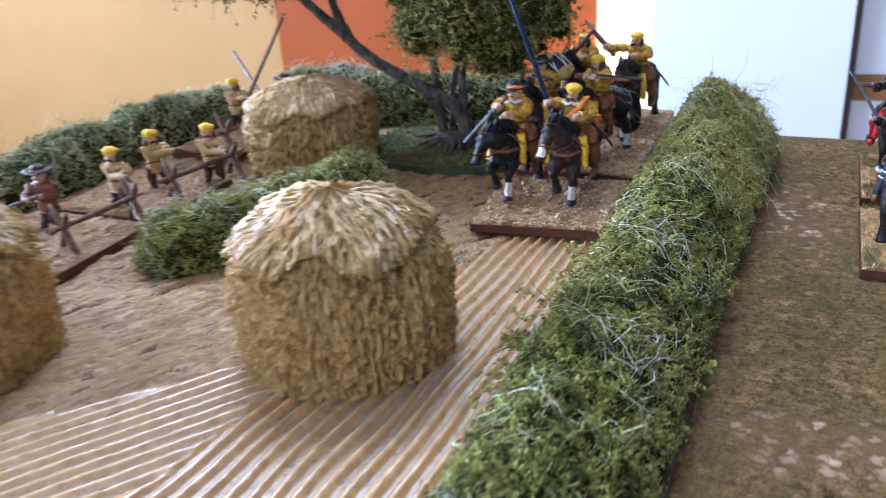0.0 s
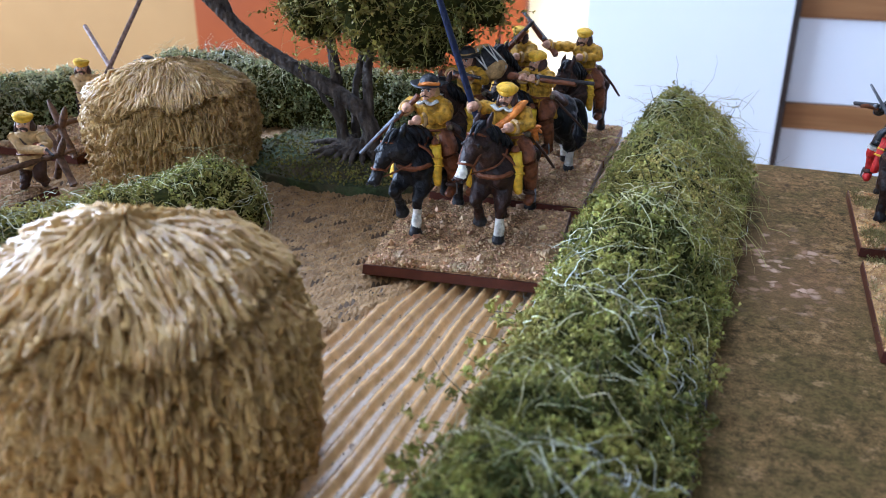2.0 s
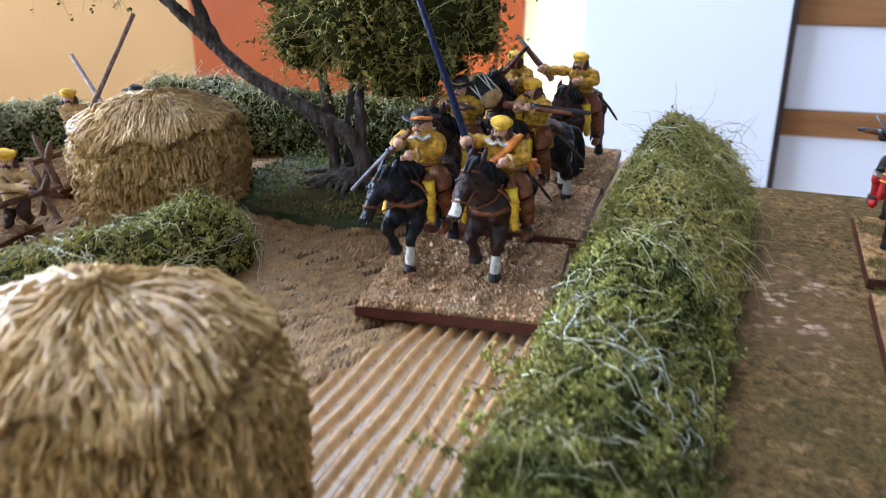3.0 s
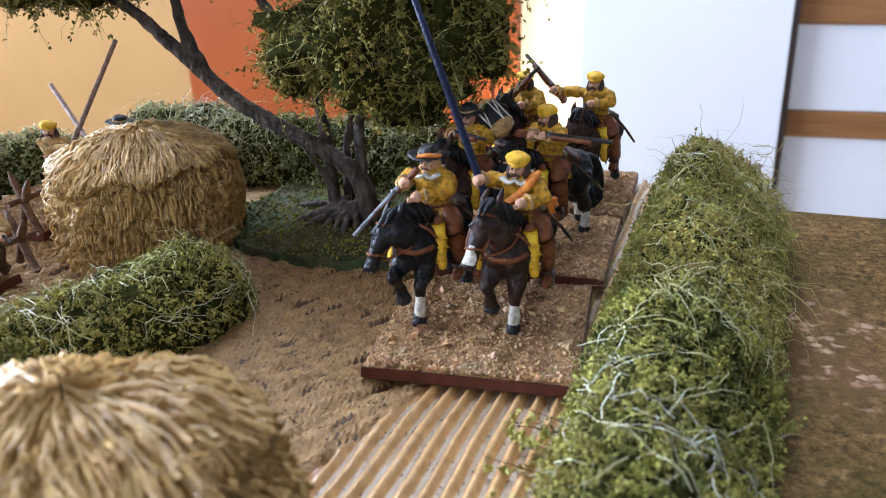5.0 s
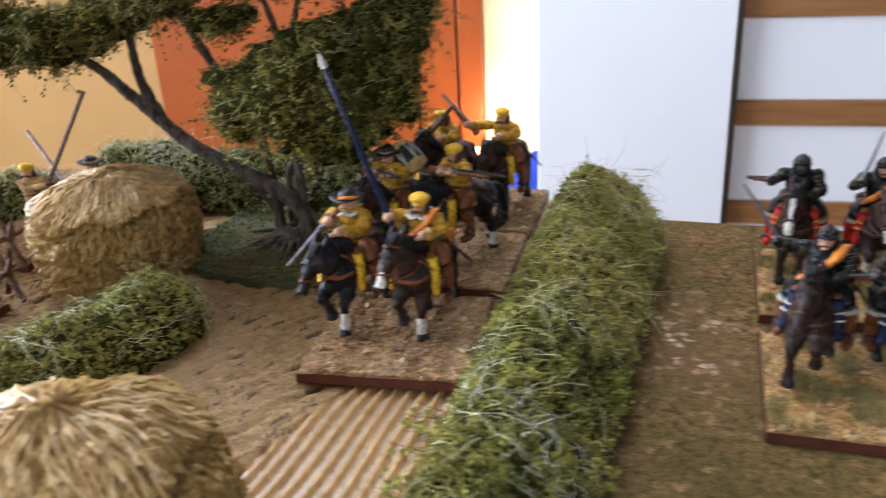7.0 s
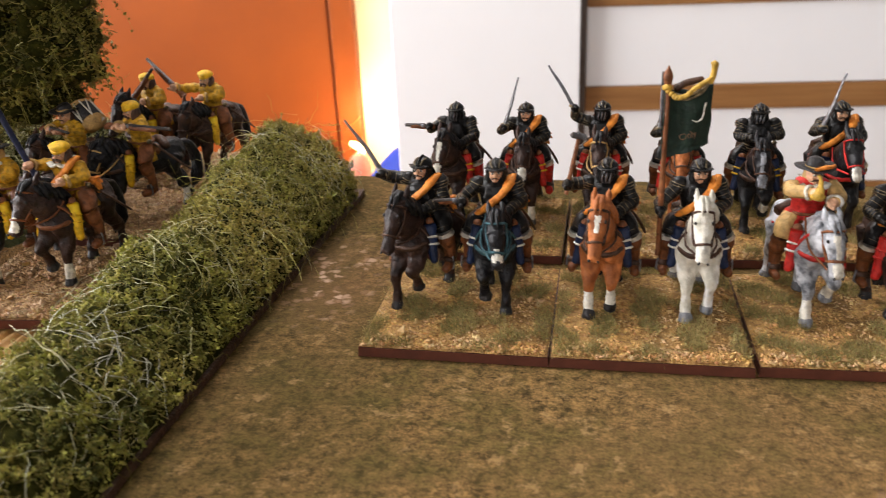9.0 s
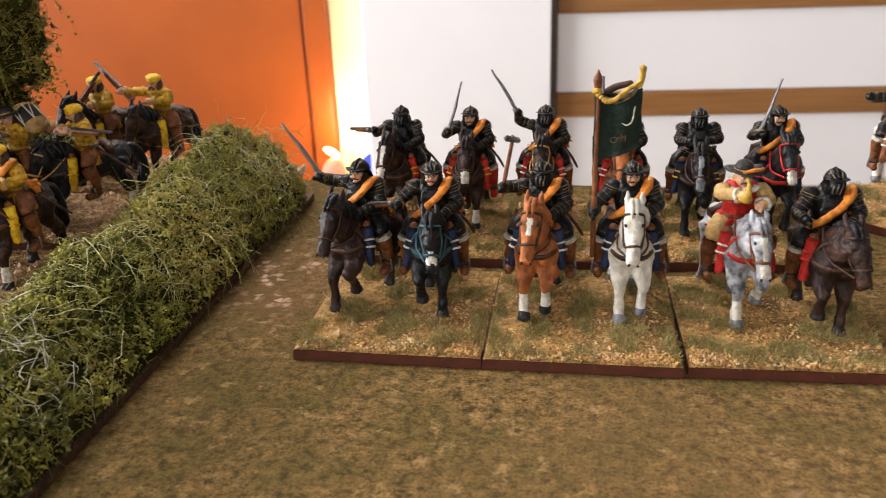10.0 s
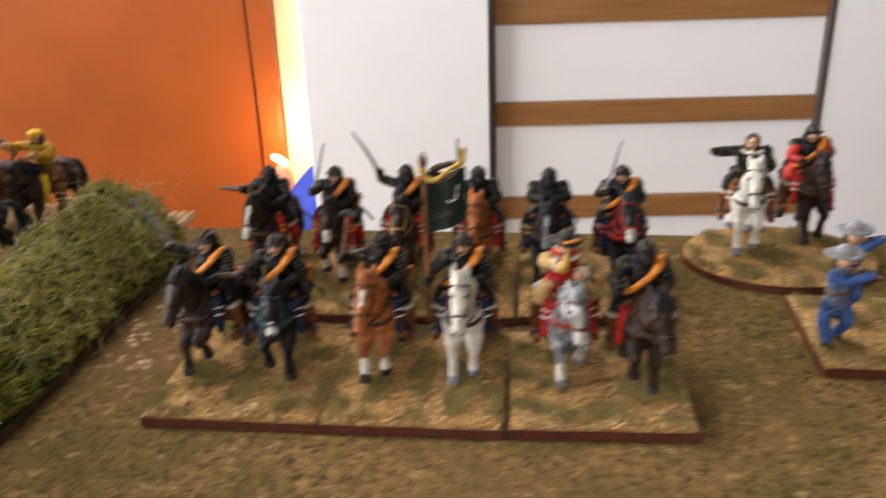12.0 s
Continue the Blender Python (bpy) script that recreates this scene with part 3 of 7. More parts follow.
def fibres(name, starts, heads, length, radius, mat, seed, parent=None, label="", curl=1.0, points=8, droop=0.0, down=None):
    """Many thin curling fibres, three-sided, as one mesh."""
    rng = np.random.RandomState(seed)
    n = len(starts)
    d = np.asarray(heads, dtype=float) + rng.randn(n, 3) * 0.35
    d /= np.linalg.norm(d, axis=1, keepdims=True)
    bend = rng.randn(n, 3) if down is None else np.asarray(down) + rng.randn(n, 3) * 0.45
    bend -= d * np.sum(bend * d, 1, keepdims=True)
    bend /= np.linalg.norm(bend, axis=1, keepdims=True) + 1e-9
    ln = rng.uniform(length[0], length[1], (n, 1))
    ang = rng.uniform(-1.0, 1.0, (n, 1)) * 1.9 * curl if down is None else rng.uniform(0.5, 2.0, (n, 1)) * curl
    p = np.asarray(starts, dtype=float)
    wob = rng.randn(n, 3) * 0.25 * curl
    rows = [p]
    for k in range(1, points):
        a = ang * k / (points - 1)
        step = d * np.cos(a) + bend * np.sin(a) + wob * math.sin(k * 1.7)
        step[:, 2] -= droop * k / points
        p = p + step * ln / (points - 1)
        rows.append(p)
    P = np.stack(rows, 1)
    side = np.cross(d, bend)
    offs = [bend, -0.5 * bend + 0.866 * side, -0.5 * bend - 0.866 * side]
    r = rng.uniform(radius[0], radius[1], (n, 1, 1)) * np.linspace(1.0, 0.45, points)[None, :, None]
    V = np.stack([P + o[:, None, :] * r for o in offs], 2).reshape(-1, 3)
    base = (np.arange(n) * points * 3)[:, None, None, None] + (np.arange(points - 1) * 3)[None, :, None, None]
    quad = np.array([(0, 1, 4, 3), (1, 2, 5, 4), (2, 0, 3, 5)])
    F = (base + quad[None, None]).reshape(-1, 4)
    return tagged(raw(name, V, F, mat, parent, label), kind="stuff")


def sprigs(name, starts, heads, length, per, leaf, mats, seed, parent=None, label="", curl=1.0, points=5, droop=0.0, spread=0.0007):
    """Thin curved stems, each set with small folded leaflets: a stem mesh and a leaflet mesh under it."""
    rng = np.random.RandomState(seed)
    n = len(starts)
    d = np.asarray(heads, dtype=float) + rng.randn(n, 3) * 0.3
    d /= np.linalg.norm(d, axis=1, keepdims=True)
    bend = rng.randn(n, 3)
    bend -= d * np.sum(bend * d, 1, keepdims=True)
    bend /= np.linalg.norm(bend, axis=1, keepdims=True) + 1e-9
    ln, ang = rng.uniform(length[0], length[1], (n, 1)), rng.uniform(0.2, 1.5, (n, 1)) * curl
    p, rows = np.asarray(starts, dtype=float), []
    for k in range(points):
        rows.append(p)
        step = d * np.cos(ang * k / points) + bend * np.sin(ang * k / points)
        step[:, 2] -= droop * (k + 1) / points
        p = p + step * ln / (points - 1)
    P = np.stack(rows, 1)
    side = np.cross(d, bend)
    r = 0.00013 * np.linspace(1.2, 0.5, points)[None, :, None]
    V = np.stack([P + o[:, None, :] * r for o in (bend, -0.5 * bend + 0.866 * side, -0.5 * bend - 0.866 * side)], 2).reshape(-1, 3)
    base = (np.arange(n) * points * 3)[:, None, None, None] + (np.arange(points - 1) * 3)[None, :, None, None]
    F = (base + np.array([(0, 1, 4, 3), (1, 2, 5, 4), (2, 0, 3, 5)])[None, None]).reshape(-1, 4)
    stem = tagged(raw(name, V, F, mats[0], parent, label), kind="stuff")
    f = rng.rand(n, per) ** 0.8 * (points - 1.001)
    k = f.astype(int)
    i = np.arange(n)[:, None]
    at = P[i, k] + (P[i, k + 1] - P[i, k]) * (f - k)[..., None] + rng.randn(n, per, 3) * spread
    leaves("leaflet", at.reshape(-1, 3), leaf[0], leaf[1], mats[1], seed + 1, parent)
    return stem


def on_surface(ob, n, seed):
    """Random points on a mesh object and the normals there."""
    me = ob.data
    me.calc_loop_triangles()
    v = np.empty(len(me.vertices) * 3)
    me.vertices.foreach_get("co", v)
    v = v.reshape(-1, 3)
    t = np.empty(len(me.loop_triangles) * 3, dtype=np.int32)
    me.loop_triangles.foreach_get("vertices", t)
    t = t.reshape(-1, 3)
    a, b, c = v[t[:, 0]], v[t[:, 1]], v[t[:, 2]]
    nor = np.cross(b - a, c - a)
    area = np.linalg.norm(nor, axis=1)
    rng = np.random.RandomState(seed)
    pick = rng.choice(len(t), n, p=area / area.sum())
    u, w = rng.rand(n, 1), rng.rand(n, 1)
    flip = (u + w) > 1
    u, w = np.where(flip, 1 - u, u), np.where(flip, 1 - w, w)
    return a[pick] + u * (b - a)[pick] + w * (c - a)[pick], nor[pick] / (area[pick][:, None] + 1e-12)


field_board()

# ---- hedges ----


def hedge(path, width, height, seed, label, density=1.0, mats=("moss", "fibre", "fibre_green"), base=True, crumb=(0.0005, 0.0012), ends=0.02, rise=0.0, crest=0.0, power=0.8, pale=1.0, matted=None):
    """A strip of dried moss on a thin board: lumpy core, crumbs and loose fibres. The core's dark is painted inner
    shade.
    """
    pts = [Vector((x, y, 0)) for x, y in path]
    seg = [0.0]
    for a, b in zip(pts, pts[1:]):
        seg.append(seg[-1] + (b - a).length)
    total = seg[-1]
    n = max(12, int(total / 0.004))
    z0 = 0.0003
    h = new("hedge")
    tagged(h, label, "hedge", "moss hedges")
    bm = bmesh.new()
    rings = []
    ring_n = 14

    def at(s):
        s = min(max(s, 0), total)
        for k in range(len(pts) - 1):
            if s <= seg[k + 1] + 1e-9:
                f = (s - seg[k]) / (seg[k + 1] - seg[k])
                return pts[k].lerp(pts[k + 1], f), (pts[k + 1] - pts[k]).normalized()
        return pts[-1], (pts[-1] - pts[-2]).normalized()

    for i in range(n + 1):
        s = total * i / n
        c, d = at(s)
        c2, d2 = at(min(s + 0.01, total))
        c1, d1 = at(max(s - 0.01, 0))
        d = (d1 + d2).normalized() if (d1 + d2).length > 0 else d
        side = Vector((d.y, -d.x, 0))
        e = min(1.0, min(s, total - s) / ends + 0.16) ** 0.5
        row = []
        for j in range(ring_n + 1):
            a = math.pi * j / ring_n
            wob = 1 + 0.18 * noise.noise(Vector((s * 55 + seed, a * 1.4, seed))) + 0.15 * noise.noise(Vector((s * 150, a * 4, seed + 9.0)))
            hh = height * (1 + rise * (s / total) ** 5 + 0.16 * noise.noise(Vector((s * 34, seed * 1.7, 0.3))))
            x = (math.cos(a) * (0.95 + 0.05 * wob) + crest * math.sin(a) ** 2) * width / 2 * e
            z = (math.sin(a) ** power) * hh * e * wob
            row.append(bm.verts.new(c + side * x + Vector((0, 0, z0 + 0.002 + max(z, 0.0) * 0.94))))
        rings.append(row)
    for r0, r1 in zip(rings, rings[1:]):
        for j in range(ring_n):
            bm.faces.new((r0[j], r1[j], r1[j + 1], r0[j + 1]))
    bm.faces.new(rings[0])
    bm.faces.new(rings[-1][::-1])
    bmesh.ops.recalc_face_normals(bm, faces=bm.faces)
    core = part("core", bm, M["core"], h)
    if base:
        bm = bmesh.new()
        lo, hi = [], []
        out = []
        for sgn in (1, -1):
            idx = range(n + 1) if sgn == 1 else range(n, -1, -1)
            for i in idx:
                c, d = at(total * i / n)
                side = Vector((d.y, -d.x, 0)) * (width / 2 + 0.0012 + 0.0008 * noise.noise(Vector((i * 0.35, sgn, seed)))) * sgn
                out.append(c + side)
        lo = [bm.verts.new(p + Vector((0, 0, z0))) for p in out]
        hi = [bm.verts.new(p + Vector((0, 0, z0 + 0.0022))) for p in out]
        bm.faces.new(hi)
        bm.faces.new(lo[::-1])
        for k in range(len(out)):
            m = (k + 1) % len(out)
            bm.faces.new((lo[k], lo[m], hi[m], hi[k]))
        bmesh.ops.recalc_face_normals(bm, faces=bm.faces)
        part("base_strip", bm, M["darkbrown"], h, "thin dark brown base strip", smooth=False)
    area = total * (width + height * 1.6)
    k = int(area * 1.25e6 * density)
    p, nn = on_surface(core, k, seed)
    rng = np.random.RandomState(seed)
    # crumbs sit in tufts; gaps between them show the core's dark, painted for shade
    lump = wave3(p, seed + 30, 0.007)
    up = (p[:, 2] > 0.0034) & (lump > -0.95 + 0.9 * rng.rand(len(p)))
    p, nn, lump = p[up], nn[up], lump[up]
    p = p + nn * (0.0017 * np.clip(lump, -0.9, 1.0)[:, None] + rng.uniform(-0.0005, 0.0011, (len(p), 1))) + rng.randn(len(p), 3) * 0.0003
    half = len(p) // 2
    crumbs("crumb_foliage", p[:half], crumb[0], crumb[1], M[mats[0]], seed + 1, h)
    leaves("leaf_foliage", p[half:], crumb[0] * 1.0, crumb[1] * 0.95, M[mats[0]], seed + 2, h)

    def along(nr):
        t = rng.randn(len(nr), 3)
        t -= nr * np.sum(t * nr, 1, keepdims=True)
        t /= np.linalg.norm(t, axis=1, keepdims=True) + 1e-9
        return t

    # curled leafy sprigs of moss, thicker on the tufts
    ks = int(area * 2.3e5 * density)
    q, qn = on_surface(core, ks, seed + 11)
    lq = wave3(q, seed + 30, 0.007)
    ok = (lq > -0.6) & (q[:, 2] > 0.0048)
    q, qn, lq = q[ok], qn[ok], lq[ok]
    sprigs("moss_sprig", q + qn * (0.0002 + 0.0012 * np.clip(lq, -0.5, 1.0)[:, None]), along(qn) * 1.0 + qn * 0.9 + np.array([0, 0, 0.25]), (0.0016, 0.0042), 9, (crumb[0] * 0.8, crumb[1] * 0.95), (M[mats[2]], M[mats[0]]), seed + 12, h, curl=1.6, points=4, spread=0.0004)
    kf = int(area * 0.8e5 * density)
    q, qn = on_surface(core, kf, seed + 3)
    fibres("fibre_tangle", q + qn * 0.0006, along(qn) * 2.2 + qn * 0.9, (0.004, 0.011), (0.00007, 0.00014), M[mats[2]], seed + 4, h, curl=1.2, down=-qn)
    kp = int(area * 2.6e4 * density * pale)
    q, qn = on_surface(core, kp * 4, seed + 5)
    keep = (q[:, 2] > height * 0.55) & (wave(q[:, 0], q[:, 1], seed + 6, 0.04) > 0.0)
    q, qn = q[keep][:kp], qn[keep][:kp]
    fibres("pale_fibre", q + qn * 0.0016, along(qn) * 2.6 + qn * 0.8, (0.010, 0.026), (0.00007, 0.00016), M[mats[1]], seed + 7, h, "pale straw-coloured loose fibres", curl=1.5, points=10, down=-qn)
    if matted:
        # a swirl of long dry fibres lying over the top
        q, qn = on_surface(core, 9000, seed + 13)
        keep = (q[:, 1] > matted[0]) & (q[:, 1] < matted[1]) & (q[:, 2] > height * 0.5)
        q, qn = q[keep][:900], qn[keep][:900]
        flow = np.stack([0.5 + 0.5 * np.sin(q[:, 1] * 120), -0.9 + 0.6 * np.cos(q[:, 1] * 90), np.zeros(len(q))], -1)
        fibres("matted_fibre", q + qn * 0.0018, flow * 1.6 + along(qn) * 0.8 + qn * 0.35, (0.010, 0.024), (0.00006, 0.00014), M[mats[2]], seed + 14, h, "matted yellowish dry fibres", curl=1.1, points=10, down=-qn)
    kt = max(6, int(total * 60 * density))
    q, qn = on_surface(core, kt * 2, seed + 8)
    q, qn = q[q[:, 2] > 0.006][:kt], qn[q[:, 2] > 0.006][:kt]
    fibres("twig", q, qn + rng.randn(len(q), 3) * 0.3, (0.006, 0.013), (0.0001, 0.00018), M["fibre_dark"], seed + 9, h, curl=0.7)
    return h


hedge([(-0.0172, -0.06), (-0.0172, 0.20), (-0.0155, 0.30), (-0.0120, 0.412)], 0.0395, 0.0205, 21, "long green dried-moss hedge with pale loose fibres", 1.3, rise=0.60, crest=-0.22, ends=0.007, power=1.25, crumb=(0.0003, 0.00085), pale=0.8, matted=(0.300, 0.405))
hedge([(-0.186, 0.222), (-0.168, 0.248), (-0.153, 0.282), (-0.143, 0.314)], 0.035, 0.0185, 33, "short dark green moss hedge before a hay stack", 1.1, ("moss", "fibre", "fibre_green"), False, ends=0.010, crumb=(0.0003, 0.00085), pale=1.5)
hedge([(-0.300, 0.20), (-0.287, 0.29), (-0.286, 0.365), (-0.258, 0.404)], 0.028, 0.0215, 45, "dull green moss hedge behind the barricade", 0.9, ("moss_dull", "fibre", "fibre_green"), False, crumb=(0.0003, 0.0009), pale=1.6)
hedge([(-0.250, 0.412), (-0.19, 0.416), (-0.12, 0.418), (-0.095, 0.42)], 0.026, 0.0265, 57, "dull green moss hedge along the board's far edge", 0.9, ("moss_dull", "fibre", "fibre_green"), False, ends=0.012, crumb=(0.0003, 0.0009), pale=1.6)

# ---- hay stacks ----


def haystack(x, y, rx, ry, height, seed, label, lean=0.0, nu=180, nt=600, straws=1500, stout=1.0):
    """A moulded hay stack: a blunt dome of overlapping tiers of short straws with a frayed collar."""
    h = new("hay_stack")
    h.location = (x, y, FIELD - 0.0012)
    h.rotation_euler = (0, 0, lean)
    tagged(h, label, "hay stack", "hay stacks")
    rng = np.random.RandomState(seed)
    U, T = np.meshgrid(np.linspace(0.004, 1.0, nu), np.linspace(0, 2 * np.pi, nt, endpoint=False), indexing="ij")
    rag = rng.rand(97)[(np.floor(T / (2 * np.pi) * 97)).astype(int)] - 0.5
    # a ragged ledge where the cap overlaps the sides
    S = U + 0.045 * wave(np.cos(T), np.sin(T), seed + 5, 1.1) + 0.024 * rag
    up = np.clip(U / 0.56, 0, 1) * np.pi / 2
    low = np.clip((U - 0.56) / 0.44, 0, 1)
    ledge = np.where(S < 0.40, 1.01 + 0.02 * np.clip((S - 0.25) / 0.15, 0, 1), 0.94 + 0.065 * np.clip((S - 0.40) / 0.20, 0, 1))
    R = np.where(U < 0.56, np.sin(up) ** 0.95, 1 - 0.03 * low) * ledge
    Zf = np.where(U < 0.56, 0.50 + 0.50 * np.cos(up) ** 0.80, 0.50 * (1 - low))
    cx, sx = np.cos(T) * R, np.sin(T) * R
    big = 0.016 * wave(cx, sx + Zf, seed, 1.4) + 0.010 * wave(cx * 1.0, sx * 1.0 + Zf * 1.3, seed + 1, 0.5)
    # straws: cells round the stack, each tier with its own count, shifted lengths and heights
    warp = U + 0.010 * wave(cx, sx + Zf, seed + 2, 0.25) + 0.006 * wave(cx, sx + Zf, seed + 3, 0.08)
    twist = T + 0.05 * wave(cx, sx + Zf * 0.5, seed + 4, 0.4) * (1 + 2.0 * np.clip(0.35 - U, 0, 1))
    edges = np.array([0.0, 0.10, 0.22, 0.40, 0.52, 0.62, 0.72, 0.82, 0.91, 1.05])
    lip = [0.0003, 0.0004, 0.0010, 0.0008, 0.0008, 0.0004, 0.0004, 0.0004, 0.0002]
    H = np.zeros_like(U)
    fray = rng.rand(331)
    wv = U + (fray[(np.floor(twist / (2 * np.pi) * 170).astype(int)) % 331] - 0.5) * 0.06 + 0.045 * wave(cx, sx, seed + 5, 0.5)
    for k in range(len(edges) - 1):
        m = (wv >= edges[k]) & (wv < edges[k + 1])
        f = np.clip((wv - edges[k]) / (edges[k + 1] - edges[k]), 0, 1)
        H = np.where(m, 0.0002 + lip[k] * f ** 1.6, H)
    rr = np.clip(R, 0.12, 1.1)
    body = np.clip((U - 0.36) / 0.08, 0, 1)
    for lay, (wd, ln, amp) in enumerate(((0.00160, 0.30, 0.00100), (0.00100, 0.20, 0.00090))):
        ring = np.clip(np.round(rr * 9), 1, 10)
        count = np.floor(2 * np.pi * ring / 9 * rx / wd)
        c = twist / (2 * np.pi) * count + lay * 0.37
        ci = np.floor(c).astype(int)
        key = (ci * 131 + ring.astype(int) * 977 + lay * 5237) % 4093
        tab = np.random.RandomState(seed + 50 + lay)
        r1, r2, r3 = tab.rand(4093)[key], tab.rand(4093)[key], tab.rand(4093)[key]
        across = 1 - np.abs((c - ci) * 2 - 1) ** 2.2
        f = (warp / (ln * (0.7 + 0.7 * r2)) + r1) % 1.0
        H += amp * (across * (0.45 + 0.9 * r3) + 0.7 * f * across - 0.35 * (f < 0.08))
    # clotted lumps and pits in the moulding
    grain = np.stack([cx * rx, sx * ry, Zf * height], -1).reshape(-1, 3)
    clot = wave3(grain, seed + 60, 0.0042).reshape(U.shape)
    fine = wave3(grain, seed + 61, 0.0017).reshape(U.shape)
    H += body * (0.00036 * clot + 0.00024 * fine - 0.0015 * np.clip(-clot - 0.5, 0, 0.8)) + 0.00010 * fine
    k = 1 + big
    X = np.cos(T) * (R * k * rx + H * np.clip(R * 1.1, 0, 1))
    Y = np.sin(T) * (R * k * ry + H * np.clip(R * 1.1, 0, 1))
    Z = Zf * k * height + H * (1 - np.clip(R, 0, 1)) ** 0.5
    v = np.stack([X, Y, Z], -1).reshape(-1, 3)
    i = np.arange(nu * nt).reshape(nu, nt)
    j = np.roll(i, -1, axis=1)
    q = np.stack([i[:-1], i[1:], j[1:], j[:-1]], -1).reshape(-1, 4)
    raw("thatch", v, q, M["straw"], h, "pale golden moulded straw in overlapping tiers", smooth=True)
    # single straws laid over the moulded tiers
    G = np.stack([X, Y, Z], -1)

    def surf(u, t, lift):
        fu = np.clip(u, 0.0, 0.999) * (nu - 1)
        ft = (t / (2 * np.pi) % 1.0) * nt
        a, b = fu.astype(int), ft.astype(int) % nt
        p = G[a, b] * (1 - (fu - a))[:, None] + G[np.minimum(a + 1, nu - 1), b] * (fu - a)[:, None]
        q = G[a, (b + 1) % nt]
        p = p + (q - G[a, b]) * (ft - np.floor(ft))[:, None]
        d = np.stack([p[:, 0] / rx ** 2, p[:, 1] / ry ** 2, np.maximum(p[:, 2] - height * 0.45, 0) / height ** 2 * 1.4], -1)
        d /= np.linalg.norm(d, axis=1, keepdims=True) + 1e-9
        return p + d * lift[:, None], d

    # half of the strands lie on the crown, the others hang down the sides
    n = straws * 2
    side_of = np.arange(n) >= straws
    u0 = np.where(side_of, 0.38 + rng.rand(n) * 0.54, 0.02 + rng.rand(n) ** 0.8 * 0.34)
    ln = np.where(side_of, rng.uniform(0.06, 0.14, n), rng.uniform(0.09, 0.21, n))
    t0 = rng.rand(n) * 2 * np.pi
    lim = 0.40 - 0.045 * wave(np.cos(t0), np.sin(t0), seed + 5, 1.1)
    ln = np.where((u0 < lim) & (u0 + ln > lim + 0.012), np.maximum(lim + 0.012 - u0, 0.02), ln)
    sway = wave(np.cos(t0) * (0.3 + u0), np.sin(t0) * (0.3 + u0), seed + 9, 0.55)
    dt = rng.randn(n) * np.interp(u0, [0, 0.3, 0.5, 1], [0.05, 0.018, 0.010, 0.010]) + 0.16 * sway * np.interp(u0, [0, 0.15, 0.4, 1], [1.6, 0.7, 0.15, 0.08])
    end = rng.uniform(-0.0005, 0.0001, n) + np.where((u0 < lim) & (u0 + ln > lim - 0.02), 0.0003, 0)
    w = stout * np.where(side_of, rng.uniform(0.00032, 0.00052, n), rng.uniform(0.00036, 0.00066, n))
    rows = []
    for k2 in range(5):
        f = k2 / 4
        c, d = surf(u0 + ln * f, t0 + dt * f, -0.0001 + end * f)
        c2, _ = surf(u0 + ln * f + 0.01, t0 + dt * f, -0.0001 + end * f)
        run = c2 - c
        run /= np.linalg.norm(run, axis=1, keepdims=True) + 1e-9
        side = np.cross(run, d)
        ww = (w * (0.75, 1.0, 1.05, 1.0, 0.9)[k2])[:, None]
        rows += [c - side * ww, c + d * ww * 1.1, c + side * ww, c - d * ww]
    Vs = np.stack(rows, 1).reshape(-1, 3)
    quad = [(4 * s + j, 4 * s + (j + 1) % 4, 4 * s + 4 + (j + 1) % 4, 4 * s + 4 + j) for s in range(4) for j in range(4)] + [(0, 1, 2, 3), (19, 18, 17, 16)]
    Fs = (np.array(quad)[None] + (np.arange(n) * 20)[:, None, None]).reshape(-1, 4)
    tagged(raw("laid_straw", Vs, Fs, M["straw_tips"], h, "moulded straw strands of the crown", smooth=True), kind="stuff")
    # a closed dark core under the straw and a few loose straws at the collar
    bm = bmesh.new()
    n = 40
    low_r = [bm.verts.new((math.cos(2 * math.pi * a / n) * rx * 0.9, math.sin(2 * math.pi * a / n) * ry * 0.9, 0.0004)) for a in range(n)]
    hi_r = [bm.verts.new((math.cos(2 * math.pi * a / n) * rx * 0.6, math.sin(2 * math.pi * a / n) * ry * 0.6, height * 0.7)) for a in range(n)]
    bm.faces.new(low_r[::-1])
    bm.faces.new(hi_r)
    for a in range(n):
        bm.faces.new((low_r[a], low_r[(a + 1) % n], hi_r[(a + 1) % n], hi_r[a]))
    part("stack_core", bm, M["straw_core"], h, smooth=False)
    return h


haystack(-0.0910, 0.1990, 0.0278, 0.0270, 0.0450, 3, "golden straw hay stack with a frayed thatched crown", 0.3, straws=1000, stout=1.2)
haystack(-0.1895, 0.344, 0.0285, 0.0265, 0.0370, 5, "golden straw hay stack standing behind a low hedge", 1.1, 150, 520, straws=2200)
haystack(-0.1985, 0.156, 0.0290, 0.0280, 0.0450, 8, "golden straw hay stack beside the barricade", 2.0, 140, 480)

# ---- the tree ----


